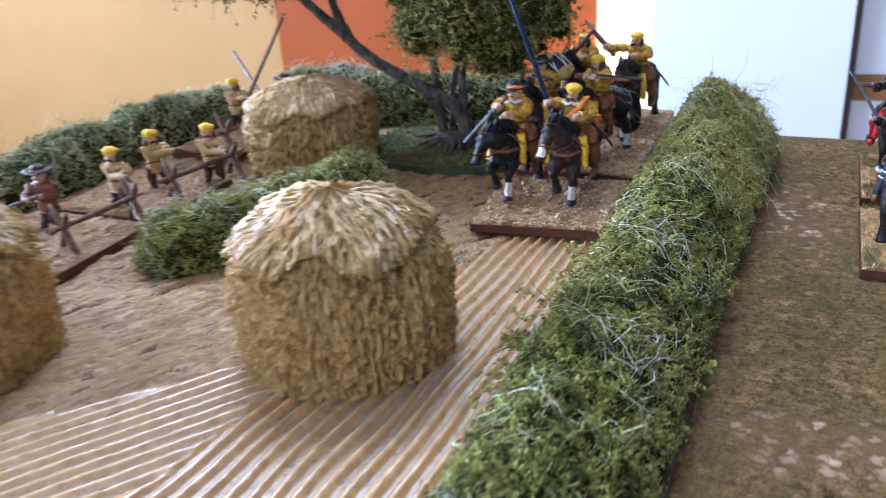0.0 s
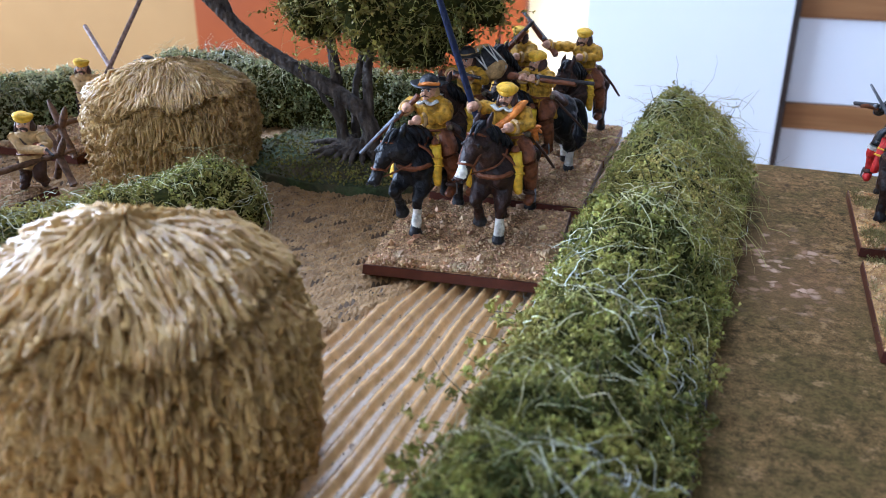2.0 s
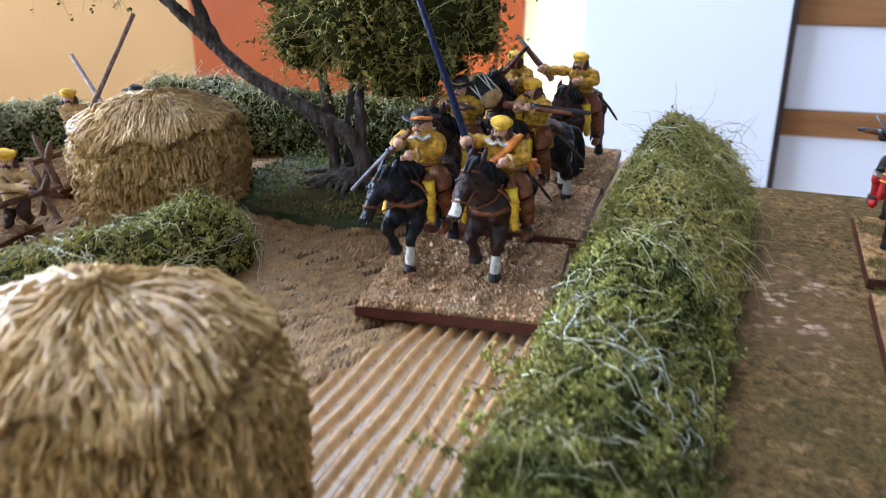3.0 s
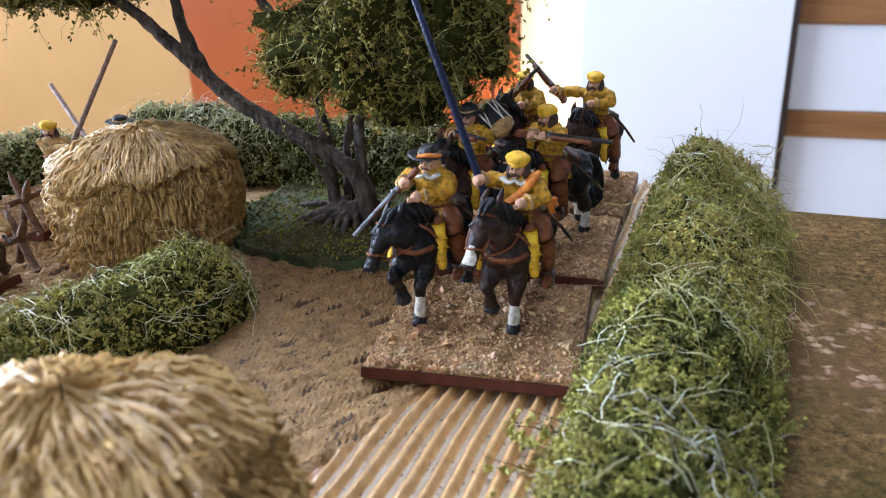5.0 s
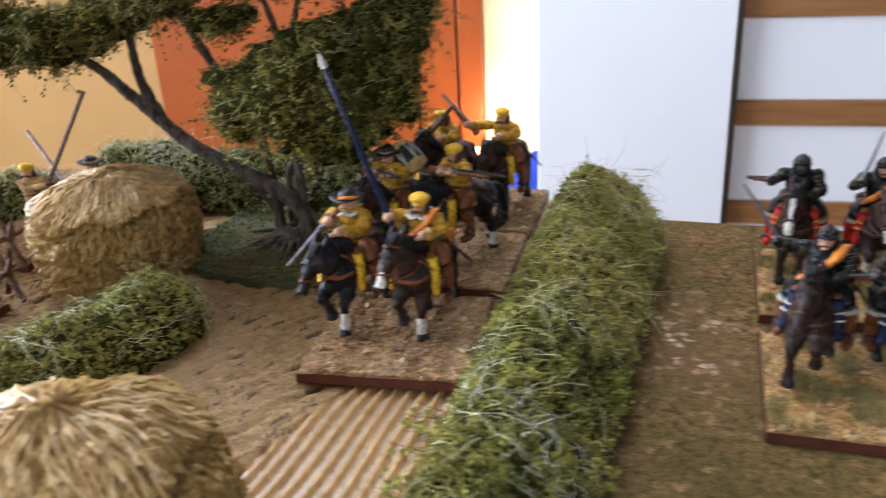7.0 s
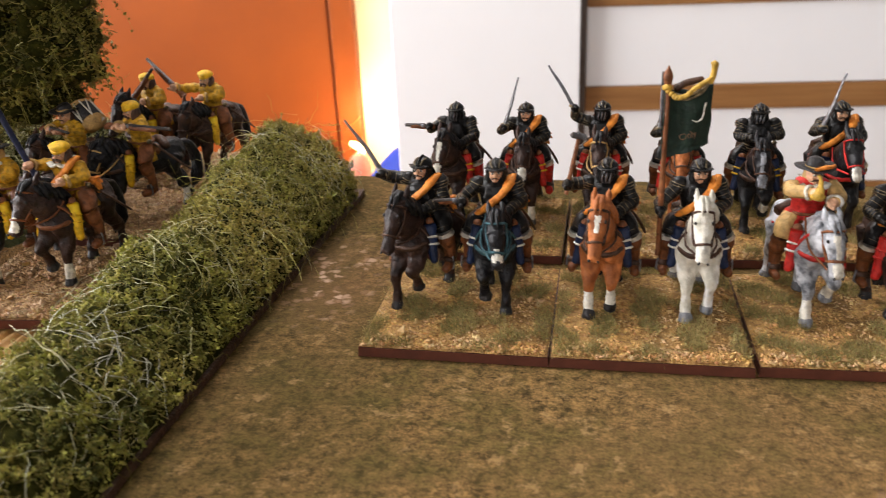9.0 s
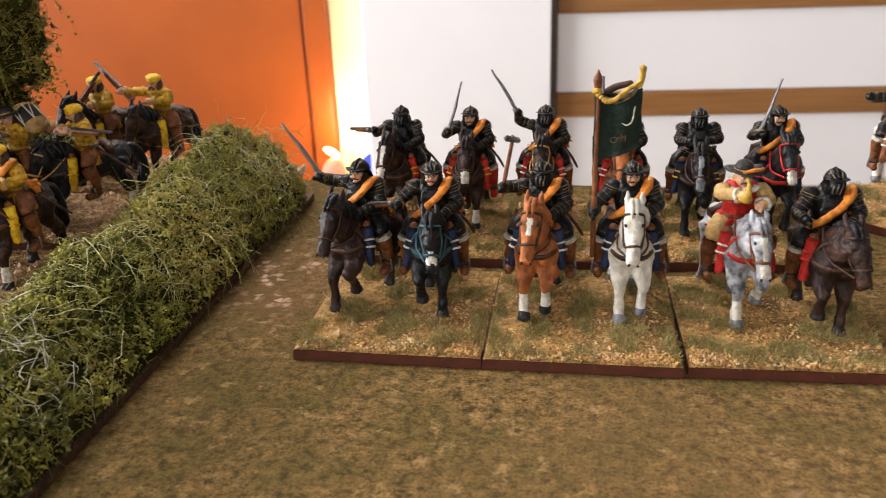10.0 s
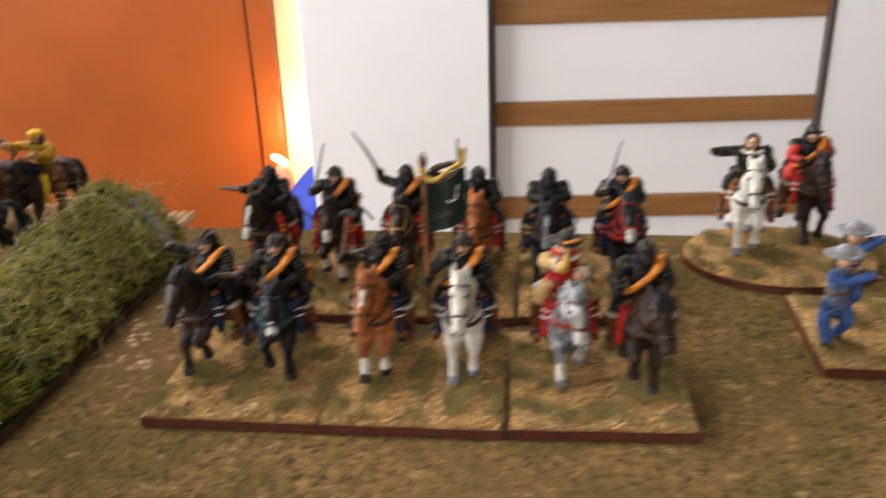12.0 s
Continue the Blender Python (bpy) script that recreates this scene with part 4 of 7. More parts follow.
def tube(bm, pts, radii, mat=0, seg=9, sub=3, ref=(0, 0, 1), cap=True):
    """A smooth tube along points; radii are numbers or (across, up) pairs, up counted towards ref."""
    P = [Vector(p) for p in pts]
    R = [(r, r) if isinstance(r, (int, float)) else r for r in radii]
    if len(P) > 2 and sub > 1:
        Q, S = [], []
        for i in range(len(P) - 1):
            p0, p1, p2, p3 = P[max(i - 1, 0)], P[i], P[i + 1], P[min(i + 2, len(P) - 1)]
            for k in range(sub):
                t = k / sub
                Q.append(0.5 * ((2 * p1) + (p2 - p0) * t + (2 * p0 - 5 * p1 + 4 * p2 - p3) * t * t + (3 * p1 - p0 - 3 * p2 + p3) * t ** 3))
                e = t * t * (3 - 2 * t)
                S.append((R[i][0] + (R[i + 1][0] - R[i][0]) * e, R[i][1] + (R[i + 1][1] - R[i][1]) * e))
        Q.append(P[-1])
        S.append(R[-1])
        P, R = Q, S
    rings = []
    ref = Vector(ref)
    last = None
    for i, p in enumerate(P):
        d = (P[min(i + 1, len(P) - 1)] - P[max(i - 1, 0)]).normalized()
        a = d.cross(ref)
        if a.length < 0.15:
            a = last.copy() if last is not None else d.orthogonal()
            a -= d * a.dot(d)
        a.normalize()
        if last is not None and a.dot(last) < 0:
            a = -a
        last = a
        b = a.cross(d).normalized()
        rings.append([bm.verts.new(p + a * math.cos(2 * math.pi * j / seg) * R[i][0] + b * math.sin(2 * math.pi * j / seg) * R[i][1]) for j in range(seg)])
    fs = []
    for r0, r1 in zip(rings, rings[1:]):
        for j in range(seg):
            fs.append(bm.faces.new((r0[j], r0[(j + 1) % seg], r1[(j + 1) % seg], r1[j])))
    if cap:
        for ring, i, s in ((rings[0], 0, -1), (rings[-1], -1, 1)):
            d = (P[1] - P[0]).normalized() if i == 0 else (P[-1] - P[-2]).normalized()
            tip = bm.verts.new(P[i] + d * s * min(R[i]) * 0.6)
            for j in range(seg):
                fs.append(bm.faces.new((ring[j], ring[(j + 1) % seg], tip)))
    for f in fs:
        f.material_index = mat
        f.smooth = True


def ball(bm, c, r, mat=0, turn=None, u=10, v=7):
    """An ellipsoid about c with half axes r."""
    r = (r, r, r) if isinstance(r, (int, float)) else r
    c = Vector(c)

    def spot(i, j):
        a, b = math.pi * i / v, 2 * math.pi * j / u
        p = Vector((math.sin(a) * math.cos(b) * r[0], math.sin(a) * math.sin(b) * r[1], math.cos(a) * r[2]))
        return bm.verts.new(c + (turn @ p if turn else p))

    top, low = spot(0, 0), spot(v, 0)
    rows = [[spot(i, j) for j in range(u)] for i in range(1, v)]
    fs = []
    for j in range(u):
        m = (j + 1) % u
        fs.append(bm.faces.new((top, rows[0][j], rows[0][m])))
        fs.append(bm.faces.new((low, rows[-1][m], rows[-1][j])))
        for p, q in zip(rows, rows[1:]):
            fs.append(bm.faces.new((p[j], q[j], q[m], p[m])))
    for f in fs:
        f.material_index = mat
        f.smooth = True


BENCH = bpy.data.scenes.new("bench")  # an empty place to shape the castings in, removed once they are done


def sculpted(bm, src, voxel, paint_by, folds=0.0, rounds=3):
    """Melts the overlapping forms of src into one skin, as of a casting, and adds it to bm. paint_by gives a face's paint from its middle."""
    me = bpy.data.meshes.new("casting")
    src.to_mesh(me)
    src.free()
    ob = bpy.data.objects.new("casting", me)
    BENCH.collection.objects.link(ob)
    rem = ob.modifiers.new("skin", "REMESH")
    rem.mode, rem.voxel_size = "VOXEL", voxel
    sm = ob.modifiers.new("soft", "SMOOTH")
    sm.factor, sm.iterations = 0.5, rounds
    layer = BENCH.view_layers[0]
    layer.update()
    skin = bpy.data.meshes.new_from_object(ob.evaluated_get(layer.depsgraph))
    v0, f0 = len(bm.verts), len(bm.faces)
    bm.from_mesh(skin)
    bm.verts.ensure_lookup_table()
    bm.faces.ensure_lookup_table()
    if folds:
        for v in bm.verts[v0:]:
            p = v.co
            v.co = p + v.normal * folds * noise.noise(Vector((p.x * 0.55 + p.z * 0.18, p.y * 0.55, p.z * 0.22 + p.x * 0.1)))
    for f in bm.faces[f0:]:
        f.material_index = paint_by(f.calc_center_median())
        f.smooth = True
    bpy.data.objects.remove(ob)
    bpy.data.meshes.remove(me)
    bpy.data.meshes.remove(skin)


def tree():
    t = new("tree")
    tagged(t, "model tree with several twisted trunks and a moss crown", "tree")
    w = bmesh.new()
    z0 = (FIELD + 0.002) * 1000
    B = (-131.0, 377.0)

    def limb(pts, radii, seed):
        q = [(x + 0.8 * noise.noise(Vector((i, seed, 1))), y + 1.0 * noise.noise(Vector((i, seed, 5))), z) for i, (x, y, z) in enumerate(pts)]
        tube(w, q, radii, 0, 10, 5)

    limb([(-138.5, 379, z0 - 1), (-139.5, 378.5, 14), (-140, 378, 25), (-143, 378, 48), (-150, 377, 64), (-158, 376, 76), (-168, 377, 92), (-176, 378, 106)], [3.0, 2.3, 2.1, 2.0, 1.9, 1.8, 1.5, 1.0], 1)
    limb([(-135, 383, z0 - 1), (-135.5, 382, 16), (-135, 382, 28), (-132, 382, 41), (-129, 379, 70), (-132, 378, 92), (-140, 378, 108)], [2.2, 1.6, 1.5, 1.5, 1.4, 1.3, 0.9], 2)
    limb([(-128, 376, z0 - 1), (-127, 376, 20), (-127, 376, 30), (-126, 376, 43), (-117, 376, 64), (-104, 376, 82), (-92, 376, 98)], [2.8, 2.0, 1.9, 1.8, 1.7, 1.5, 1.0], 3)
    limb([(-122, 373, z0 - 1), (-124.5, 373, 15), (-129, 374, 22), (-138, 374, 28), (-155, 374, 36), (-171, 374, 44), (-185, 374, 55), (-197, 375, 64), (-211, 376, 74), (-240, 377, 88)], [4.0, 3.3, 3.0, 2.9, 2.8, 2.7, 2.6, 2.3, 1.9, 1.0], 4)
    limb([(-182, 374.5, 53), (-188, 376, 62), (-191, 376, 71), (-192.5, 377, 84), (-197, 378, 100)], [2.3, 2.2, 2.0, 1.6, 0.8], 5)
    limb([(-126, 376, 45), (-122, 375, 62), (-123, 376, 84), (-118, 377, 104)], [1.6, 1.5, 1.3, 0.8], 6)
    for k, (dx, dy, tw) in enumerate([(-6, 2, 0.5), (3, -2, 3.2), (-4, -1, 4.6)]):
        top = ((-142, 378, 40), (-126, 375, 40), (-150, 374, 34))[k]
        low = (B[0] + dx * 1.4, B[1] + dy * 1.4, z0 - 1)
        pts = [low] + [(low[0] + (top[0] - low[0]) * f ** 1.5 + 2.0 * math.cos(tw + f * 6) * (1 - f), low[1] + (top[1] - low[1]) * f + 2.0 * math.sin(tw + f * 6) * (1 - f), z0 + (top[2] - z0) * f) for f in (0.2, 0.4, 0.6, 0.8, 1.0)]
        limb(pts, [2.2, 1.4, 1.1, 1.0, 0.9, 0.6], 40 + k)
    for k, (a, ln) in enumerate([(-2.6, 22), (-2.0, 16), (-1.4, 18), (-0.8, 16), (-0.2, 12), (3.0, 26), (2.4, 15), (1.2, 14), (-2.3, 20), (-1.7, 15), (-1.1, 20), (-2.9, 18)]):
        c, sn = math.cos(a), math.sin(a)
        limb([(B[0] + c * 4, B[1] + sn * 3, 11), (B[0] + c * 7, B[1] + sn * 6, 8.0), (B[0] + c * ln * 0.6, B[1] + sn * ln * 0.6, z0 + 2.0), (B[0] + c * ln, B[1] + sn * ln, z0 - 0.8)], [1.4, 1.4, 1.2, 0.7], 20 + k)
    bm = bmesh.new()
    sculpted(bm, w, 0.55, lambda p: 0, 0.0, 1)
    bm.normal_update()
    for v in bm.verts:
        p = v.co
        ridge = noise.noise(Vector((p.x * 0.9, p.y * 0.9, p.z * 0.25))) + 0.6 * noise.noise(Vector((p.x * 0.4 + p.z * 0.1, p.y * 0.5, p.z * 0.3)))
        v.co = p + v.normal * 0.42 * ridge
    bmesh.ops.scale(bm, vec=(0.001,) * 3, verts=bm.verts)
    part("trunk", bm, M["bark"], t, "dark grey-brown twisted trunks and limbs")
    # pads of moss: middle and half sizes
    clumps = [((-0.116, 0.372, 0.066), (0.036, 0.030, 0.020)), ((-0.093, 0.373, 0.068), (0.016, 0.020, 0.018)), ((-0.142, 0.371, 0.060), (0.014, 0.016, 0.010)), ((-0.104, 0.374, 0.050), (0.020, 0.020, 0.008)),
              ((-0.084, 0.374, 0.091), (0.016, 0.022, 0.013)), ((-0.106, 0.374, 0.086), (0.020, 0.022, 0.009)), ((-0.115, 0.378, 0.112), (0.046, 0.030, 0.011)), ((-0.172, 0.378, 0.109), (0.034, 0.028, 0.011)),
              ((-0.232, 0.376, 0.084), (0.030, 0.028, 0.011)), ((-0.206, 0.377, 0.092), (0.024, 0.024, 0.010)), ((-0.262, 0.375, 0.088), (0.024, 0.024, 0.011)), ((-0.186, 0.379, 0.099), (0.016, 0.020, 0.009)), ((-0.270, 0.378, 0.106), (0.030, 0.026, 0.012)), ((-0.152, 0.376, 0.092), (0.013, 0.016, 0.006))]
    bm = bmesh.new()
    for k, (c, r) in enumerate(clumps):
        out = bmesh.ops.create_icosphere(bm, subdivisions=4, radius=1.0, matrix=Matrix.Translation(c) @ Matrix.Diagonal((r[0] * 0.78, r[1] * 0.78, r[2] * 0.74, 1)))
        for v in out["verts"]:
            d = v.co - Vector(c)
            v.co = Vector(c) + d * (1 + 0.70 * noise.noise(v.co * 80 + Vector((k, 0, 0))) + 0.50 * noise.noise(v.co * 190))
    # inner body of the pads, its dark colour stands for shade between leaves
    crown = part("crown", bm, M["core"], t, "dense dark green moss crown, its core dark as inner shade")
    p, nn = on_surface(crown, 36000, 71)
    rng = np.random.RandomState(72)
    p = p + nn * (np.abs(rng.randn(len(p), 1)) * 0.0016 - 0.0008) + rng.randn(len(p), 3) * 0.0006
    gap = wave3(p, 70, 0.010) > -0.5
    p = p[gap] + nn[gap] * (0.0016 * np.clip(wave3(p[gap], 70, 0.010), -0.5, 1.2))[:, None]
    half = len(p) // 3
    crumbs("crumb_foliage", p[:half], 0.0004, 0.0009, M["leaf"], 73, crown)
    leaves("leaf_foliage", p[half:], 0.0005, 0.0011, M["leaf"], 74, crown)
    # leafy sprigs that fray the pads' outlines
    q, qn = on_surface(crown, 3600, 80)
    flat = qn * np.array([1.0, 1.0, 0.45]) + np.array([0, 0, -0.05])
    sprigs("sprig", q - qn * 0.001, flat + rng.randn(len(q), 3) * 0.35, (0.004, 0.0085), 10, (0.0005, 0.0012), (M["fibre_green"], M["leaf"]), 81, crown, curl=1.0, points=5, droop=0.15, spread=0.0006)
    q, qn = on_surface(crown, 900, 83)
    low = (qn[:, 2] < 0.5) & (q[:, 2] < 0.1)
    q, qn = q[low][:210], qn[low][:210]
    sprigs("hanging_sprig", q, qn * np.array([1.0, 1.0, 0.3]) + np.array([0, 0, -0.35]), (0.008, 0.017), 12, (0.0005, 0.0012), (M["fibre_green"], M["leaf"]), 84, crown, curl=1.2, points=8, droop=0.35, spread=0.0006)
    q, qn = on_surface(crown, 2600, 75)
    fibres("fibre_tangle", q + qn * 0.0016, rng.randn(len(q), 3) * 1.2 + qn * 0.5, (0.005, 0.016), (0.00007, 0.00016), M["fibre_green"], 76, crown, curl=1.3, down=-qn)
    return t


tree()


def tree_ground():
    bm = bmesh.new()
    n = 60
    c = (-0.130, 0.384)
    top, low = [], []
    for j in range(n):
        a = 2 * math.pi * j / n
        k = 1 + 0.05 * noise.noise(Vector((math.cos(a) * 2, math.sin(a) * 2, 4)))
        x, y = c[0] + math.cos(a) * 0.041 * k * (1.12 if math.sin(a) < 0 else 1), c[1] + math.copysign(abs(math.sin(a)) ** 0.7, math.sin(a)) * 0.046 * k
        x = min(x, -0.0925)
        top.append(bm.verts.new((x, y, FIELD + 0.002)))
        low.append(bm.verts.new((x, y, FIELD - 0.002)))
    f = bm.faces.new(top)
    for j in range(n):
        m = (j + 1) % n
        bm.faces.new((low[j], low[m], top[m], top[j]))
    bm.faces.new(low[::-1])
    bmesh.ops.recalc_face_normals(bm, faces=bm.faces)
    ob = tagged(part("flocked_board", bm, M["tree_ground"], smooth=False), "dark green flocked board under the tree", "terrain board")
    p, nn = on_surface(ob, 9000, 91)
    up = nn[:, 2] > 0.5
    p = p[up] + np.array([0, 0, 0.0006])
    crumbs("flock", p, 0.0003, 0.0009, M["leaf"], 92, ob)
    return ob


tree_ground()


def end_wisps():
    """Long stray fibres and a twig at the hedge's far end."""
    rng = np.random.RandomState(301)
    n = 20
    start = np.stack([rng.uniform(-0.022, 0.004, n), rng.uniform(0.396, 0.412, n), rng.uniform(0.022, 0.032, n)], -1)
    head = np.stack([rng.uniform(-0.6, 1.0, n), rng.uniform(-0.4, 0.5, n), rng.uniform(-0.25, 0.25, n)], -1)
    w = fibres("stray_wisp", start, head, (0.010, 0.022), (0.00009, 0.00017), M["fibre_green"], 302, None, curl=1.2, points=12)
    return tagged(w, "stray curling fibres at the hedge end", "hedge", kind="stuff")


end_wisps()


def side_sprigs():
    """Thin twigs with little moss tufts that hang out of the long hedge over the furrows and the mat."""
    rng = np.random.RandomState(411)
    n = 46
    y = np.concatenate([rng.uniform(0.17, 0.275, 26), rng.uniform(0.18, 0.40, 20)])
    left = np.arange(n) < 26
    start = np.stack([np.where(left, -0.038, 0.004), y, rng.uniform(0.004, 0.013, n)], -1)
    head = np.stack([np.where(left, -1.0, 1.0) * rng.uniform(0.5, 1.0, n), rng.uniform(-0.6, 0.6, n), rng.uniform(-0.05, 0.35, n)], -1)
    ln = np.where(left, rng.uniform(0.005, 0.013, n), rng.uniform(0.002, 0.006, n))
    w = new("hedge_sprigs")
    tagged(w, "thin mossy twigs sticking out of the hedge side", "twig", kind="stuff")
    tufts = []
    for k in range(n):
        fibres("twig", start[k:k + 1], head[k:k + 1] * 3, (ln[k], ln[k]), (0.00012, 0.0002), M["fibre_dark" if k % 3 == 0 else "fibre_green"], 500 + k, w, curl=0.35, points=7)
        d = head[k] / np.linalg.norm(head[k])
        for f in rng.uniform(0.25, 1.0, 3):
            tufts.append(start[k] + d * ln[k] * f + rng.randn(9, 3) * 0.0007)
    leaves("tuft", np.concatenate(tufts), 0.0005, 0.0011, M["moss"], 412, w)
    return w


side_sprigs()

# ---- miniature figures: one mesh each, sizes in millimetres, facing -y ----
PAINTS = ["armour", "bronze", "orange_sash", "steel", "flesh", "darkbrown", "mustard", "yellow", "brown", "offwhite", "black", "navy", "red", "blue", "buff",
          "gold", "green", "h_black", "h_brown", "h_bay", "h_chestnut", "h_white", "h_grey", "bright_blue", "grey", "wood", "teal", "dusty_blue", "gunmetal"]
PI = {n: i for i, n in enumerate(PAINTS)}


def V3(*a):
    return Vector(a)


def rings_on(bm, a, b, r0, r1, n, mat, thick=0.085):
    """Thin raised bands round a limb from a to b."""
    a, b = Vector(a), Vector(b)
    d = (b - a).normalized()
    u = d.orthogonal().normalized()
    w = d.cross(u)
    for k in range(n):
        f = (k + 0.5) / n
        c, r = a.lerp(b, f), r0 + (r1 - r0) * f
        pts = [c + (u * math.cos(t) + w * math.sin(t)) * r for t in [2 * math.pi * j / 10 for j in range(11)]]
        tube(bm, pts, [thick] * 11, mat, 4, 1, cap=False)


def along_line(p, a, b):
    """How far along a to b the point p lies, and its distance from that line."""
    d = b - a
    f = (p - a).dot(d) / d.length_squared
    return f, (p - a - d * f).length


def horse(bm, coat, mane="h_black", legs=None, head=(0.0, 0.0), blaze="", span=(0.12, 1.12), socks=(), tack="darkbrown", bridle="buff"):
    """A stocky horse cast in one piece. head: sideways turn in mm, and how far it hangs down. socks: which legs are white."""
    c, mn, tk, br = PI[coat], PI[mane], PI[tack], PI[bridle]
    w = bmesh.new()
    tube(w, [(0, 16.5, 20.8), (0, 13, 21.2), (0, 7, 20.4), (0, 0, 19.8), (0, -6, 20.4), (0, -10.0, 20.6), (0, -12.6, 20.6)],
         [(2.8, 3.4), (5.2, 5.6), (5.8, 5.9), (5.6, 5.6), (5.6, 6.3), (4.6, 5.8), (2.6, 3.6)], 0, 14, 3)
    for sd in (-1, 1):
        ball(w, V3(sd * 2.35, -11.6, 19.4), (2.35, 2.3, 3.4), 0)
        ball(w, V3(sd * 3.0, 11.8, 20.6), (2.9, 4.6, 4.8), 0)
        ball(w, V3(sd * 3.5, -7.8, 20.2), (2.5, 3.2, 5.0), 0)
    hx, hd = head
    poll = V3(hx * 0.9, -14.4, 33.0 - hd)
    muz = poll + V3(hx * 0.7, -6.8 + hd * 0.45, -10.9)
    fore = (muz - poll).normalized()
    brow = V3(1, 0, 0).cross(fore).normalized()
    if brow.y > 0:
        brow = -brow
    tube(w, [(0, -5.5, 22.2), (hx * 0.25, -10.4, 26.6 - hd * 0.35), (hx * 0.6, -13.4 - hd * 0.12, 30.4 - hd * 0.75), poll + V3(0, 0.8, 0.2)], [(4.2, 6.6), (3.5, 5.4), (2.9, 4.2), (2.4, 3.0)], 0, 12, 3, ref=(0, 1, 0.4))
    at = lambda f, h=0.0, x=0.0: poll.lerp(muz, f) + brow * h + V3(x, 0, 0)
    tube(w, [at(-0.08, -0.4), at(0.15, 0.2), at(0.42, 0.3), at(0.72, 0.3), at(0.98, 0.0)], [(2.3, 2.4), (2.75, 2.9), (2.45, 2.7), (1.85, 1.95), (1.9, 1.7)], 0, 12, 3, ref=brow)
    ball(w, at(0.98, -0.1), (2.05, 1.9, 1.75), 0)
    ball(w, at(0.96, -1.5), (1.35, 1.3, 1.1), 0)
    for s in (-1, 1):
        ball(w, at(0.28, -1.5, s * 1.25), (1.5, 2.2, 2.7), 0)
        ball(w, at(0.25, 1.9, s * 1.75), (0.95, 0.9, 1.1), 0)
        ball(w, at(1.02, 0.7, s * 1.2), (0.8, 0.8, 0.8), 0)
        tube(w, [at(-0.12, 0.2, s * 1.5), at(-0.32, 0.3, s * 2.0), at(-0.50, 0.5, s * 1.7)], [1.15, 1.05, 0.45], 0, 7, 2)
    L = legs or TROT
    shins = []
    for k, ((ky, kz), (hy, hz)) in enumerate(L):
        s = -1 if k % 2 == 0 else 1
        front = k < 2
        x = s * (3.1 if front else 3.4)
        y0 = -9.6 if front else 12.0
        knee, hoof = V3(x, y0 + ky, kz), V3(x * 0.92, y0 + hy, hz)
        fet = knee.lerp(hoof, 0.70) + V3(0, 0.4, 0.3)
        if front:
            tube(w, [(x * 0.9, y0 + 0.8, 20.5), (x, y0 + ky * 0.5 + 0.3, 0.5 * (16.0 + kz)), knee, knee.lerp(fet, 0.5), fet], [(2.9, 3.7), (2.3, 2.8), (1.75, 1.85), (1.25, 1.4), (1.5, 1.55)], 0, 9, 3, ref=(1, 0, 0))
        else:
            hock = knee + V3(0, 1.5, 0.4)
            tube(w, [(x * 0.8, y0 - 0.5, 20.5), (x * 1.05, y0 + ky * 0.3 - 2.4, 15.2), hock, hock.lerp(fet, 0.5), fet], [(3.3, 5.0), (2.7, 3.5), (1.7, 2.0), (1.3, 1.5), (1.5, 1.6)], 0, 9, 3, ref=(1, 0, 0))
        ball(w, knee, (1.95, 2.05, 2.0), 0, u=8, v=6)
        ball(w, fet, (1.75, 1.8, 1.6), 0, u=8, v=6)
        tip = (hoof - fet).normalized()
        tube(w, [fet, fet.lerp(hoof, 0.55), hoof + tip * 0.5], [1.35, 1.7, 2.25], 0, 9, 1)
        shins.append((knee, hoof, fet))
    hoof_paint = PI["grey"] if coat in ("h_white", "h_grey") else PI["black"]

    def paint_by(p):
        for k, (knee, hoof, fet) in enumerate(shins):
            f, d = along_line(p, fet, hoof)
            if f > 0.42 and d < 3.4 and (p - hoof).length < 4.0:
                return hoof_paint
            f, d = along_line(p, knee, hoof)
            if k in socks and f > 0.28 and d < 3.2 and f < 1.3:
                return PI["offwhite"]
        if blaze:
            f, d = along_line(p, poll, muz)
            q = p - poll.lerp(muz, f)
            if span[0] < f < span[1] and q.dot(brow) > 0.9 and abs(q.x) < (0.75 if f < 0.75 else 1.3) + 0.2 * math.sin(f * 9):
                return PI[blaze]
        return c

    sculpted(bm, w, 0.62, paint_by)
    for s in (-1, 1):
        ball(bm, at(0.27, 2.1, s * 2.15), 0.55, PI["black"], u=7, v=5)
        ball(bm, at(1.08, 1.1, s * 1.25), 0.42, PI["black"], u=6, v=4)
    # mane and forelock
    for k in range(13):
        f = k / 12
        p = V3(hx * 0.8 * f, -5.4 - 8.6 * f, 29.0 + 6.6 * f - hd * f + 1.0 * math.sin(f * 3.1))
        u = 1.6 + 0.5 * math.sin(k * 2.1)
        tube(bm, [p, p + V3(u, 0.4, -0.8), p + V3(u + 1.7, 0.9 + 0.5 * math.sin(k), -3.6), p + V3(u + 1.9, 1.4 + 0.7 * math.sin(k * 1.7), -6.0)], [0.95, 1.05, 0.8, 0.15], mn, 6, 2)
    for s in (-0.5, 0.4):
        tube(bm, [at(-0.26, 0.3, s), at(-0.12, 2.4, s * 1.3), at(0.14, 3.2, s * 1.6)], [1.0, 0.85, 0.15], mn, 6, 2)
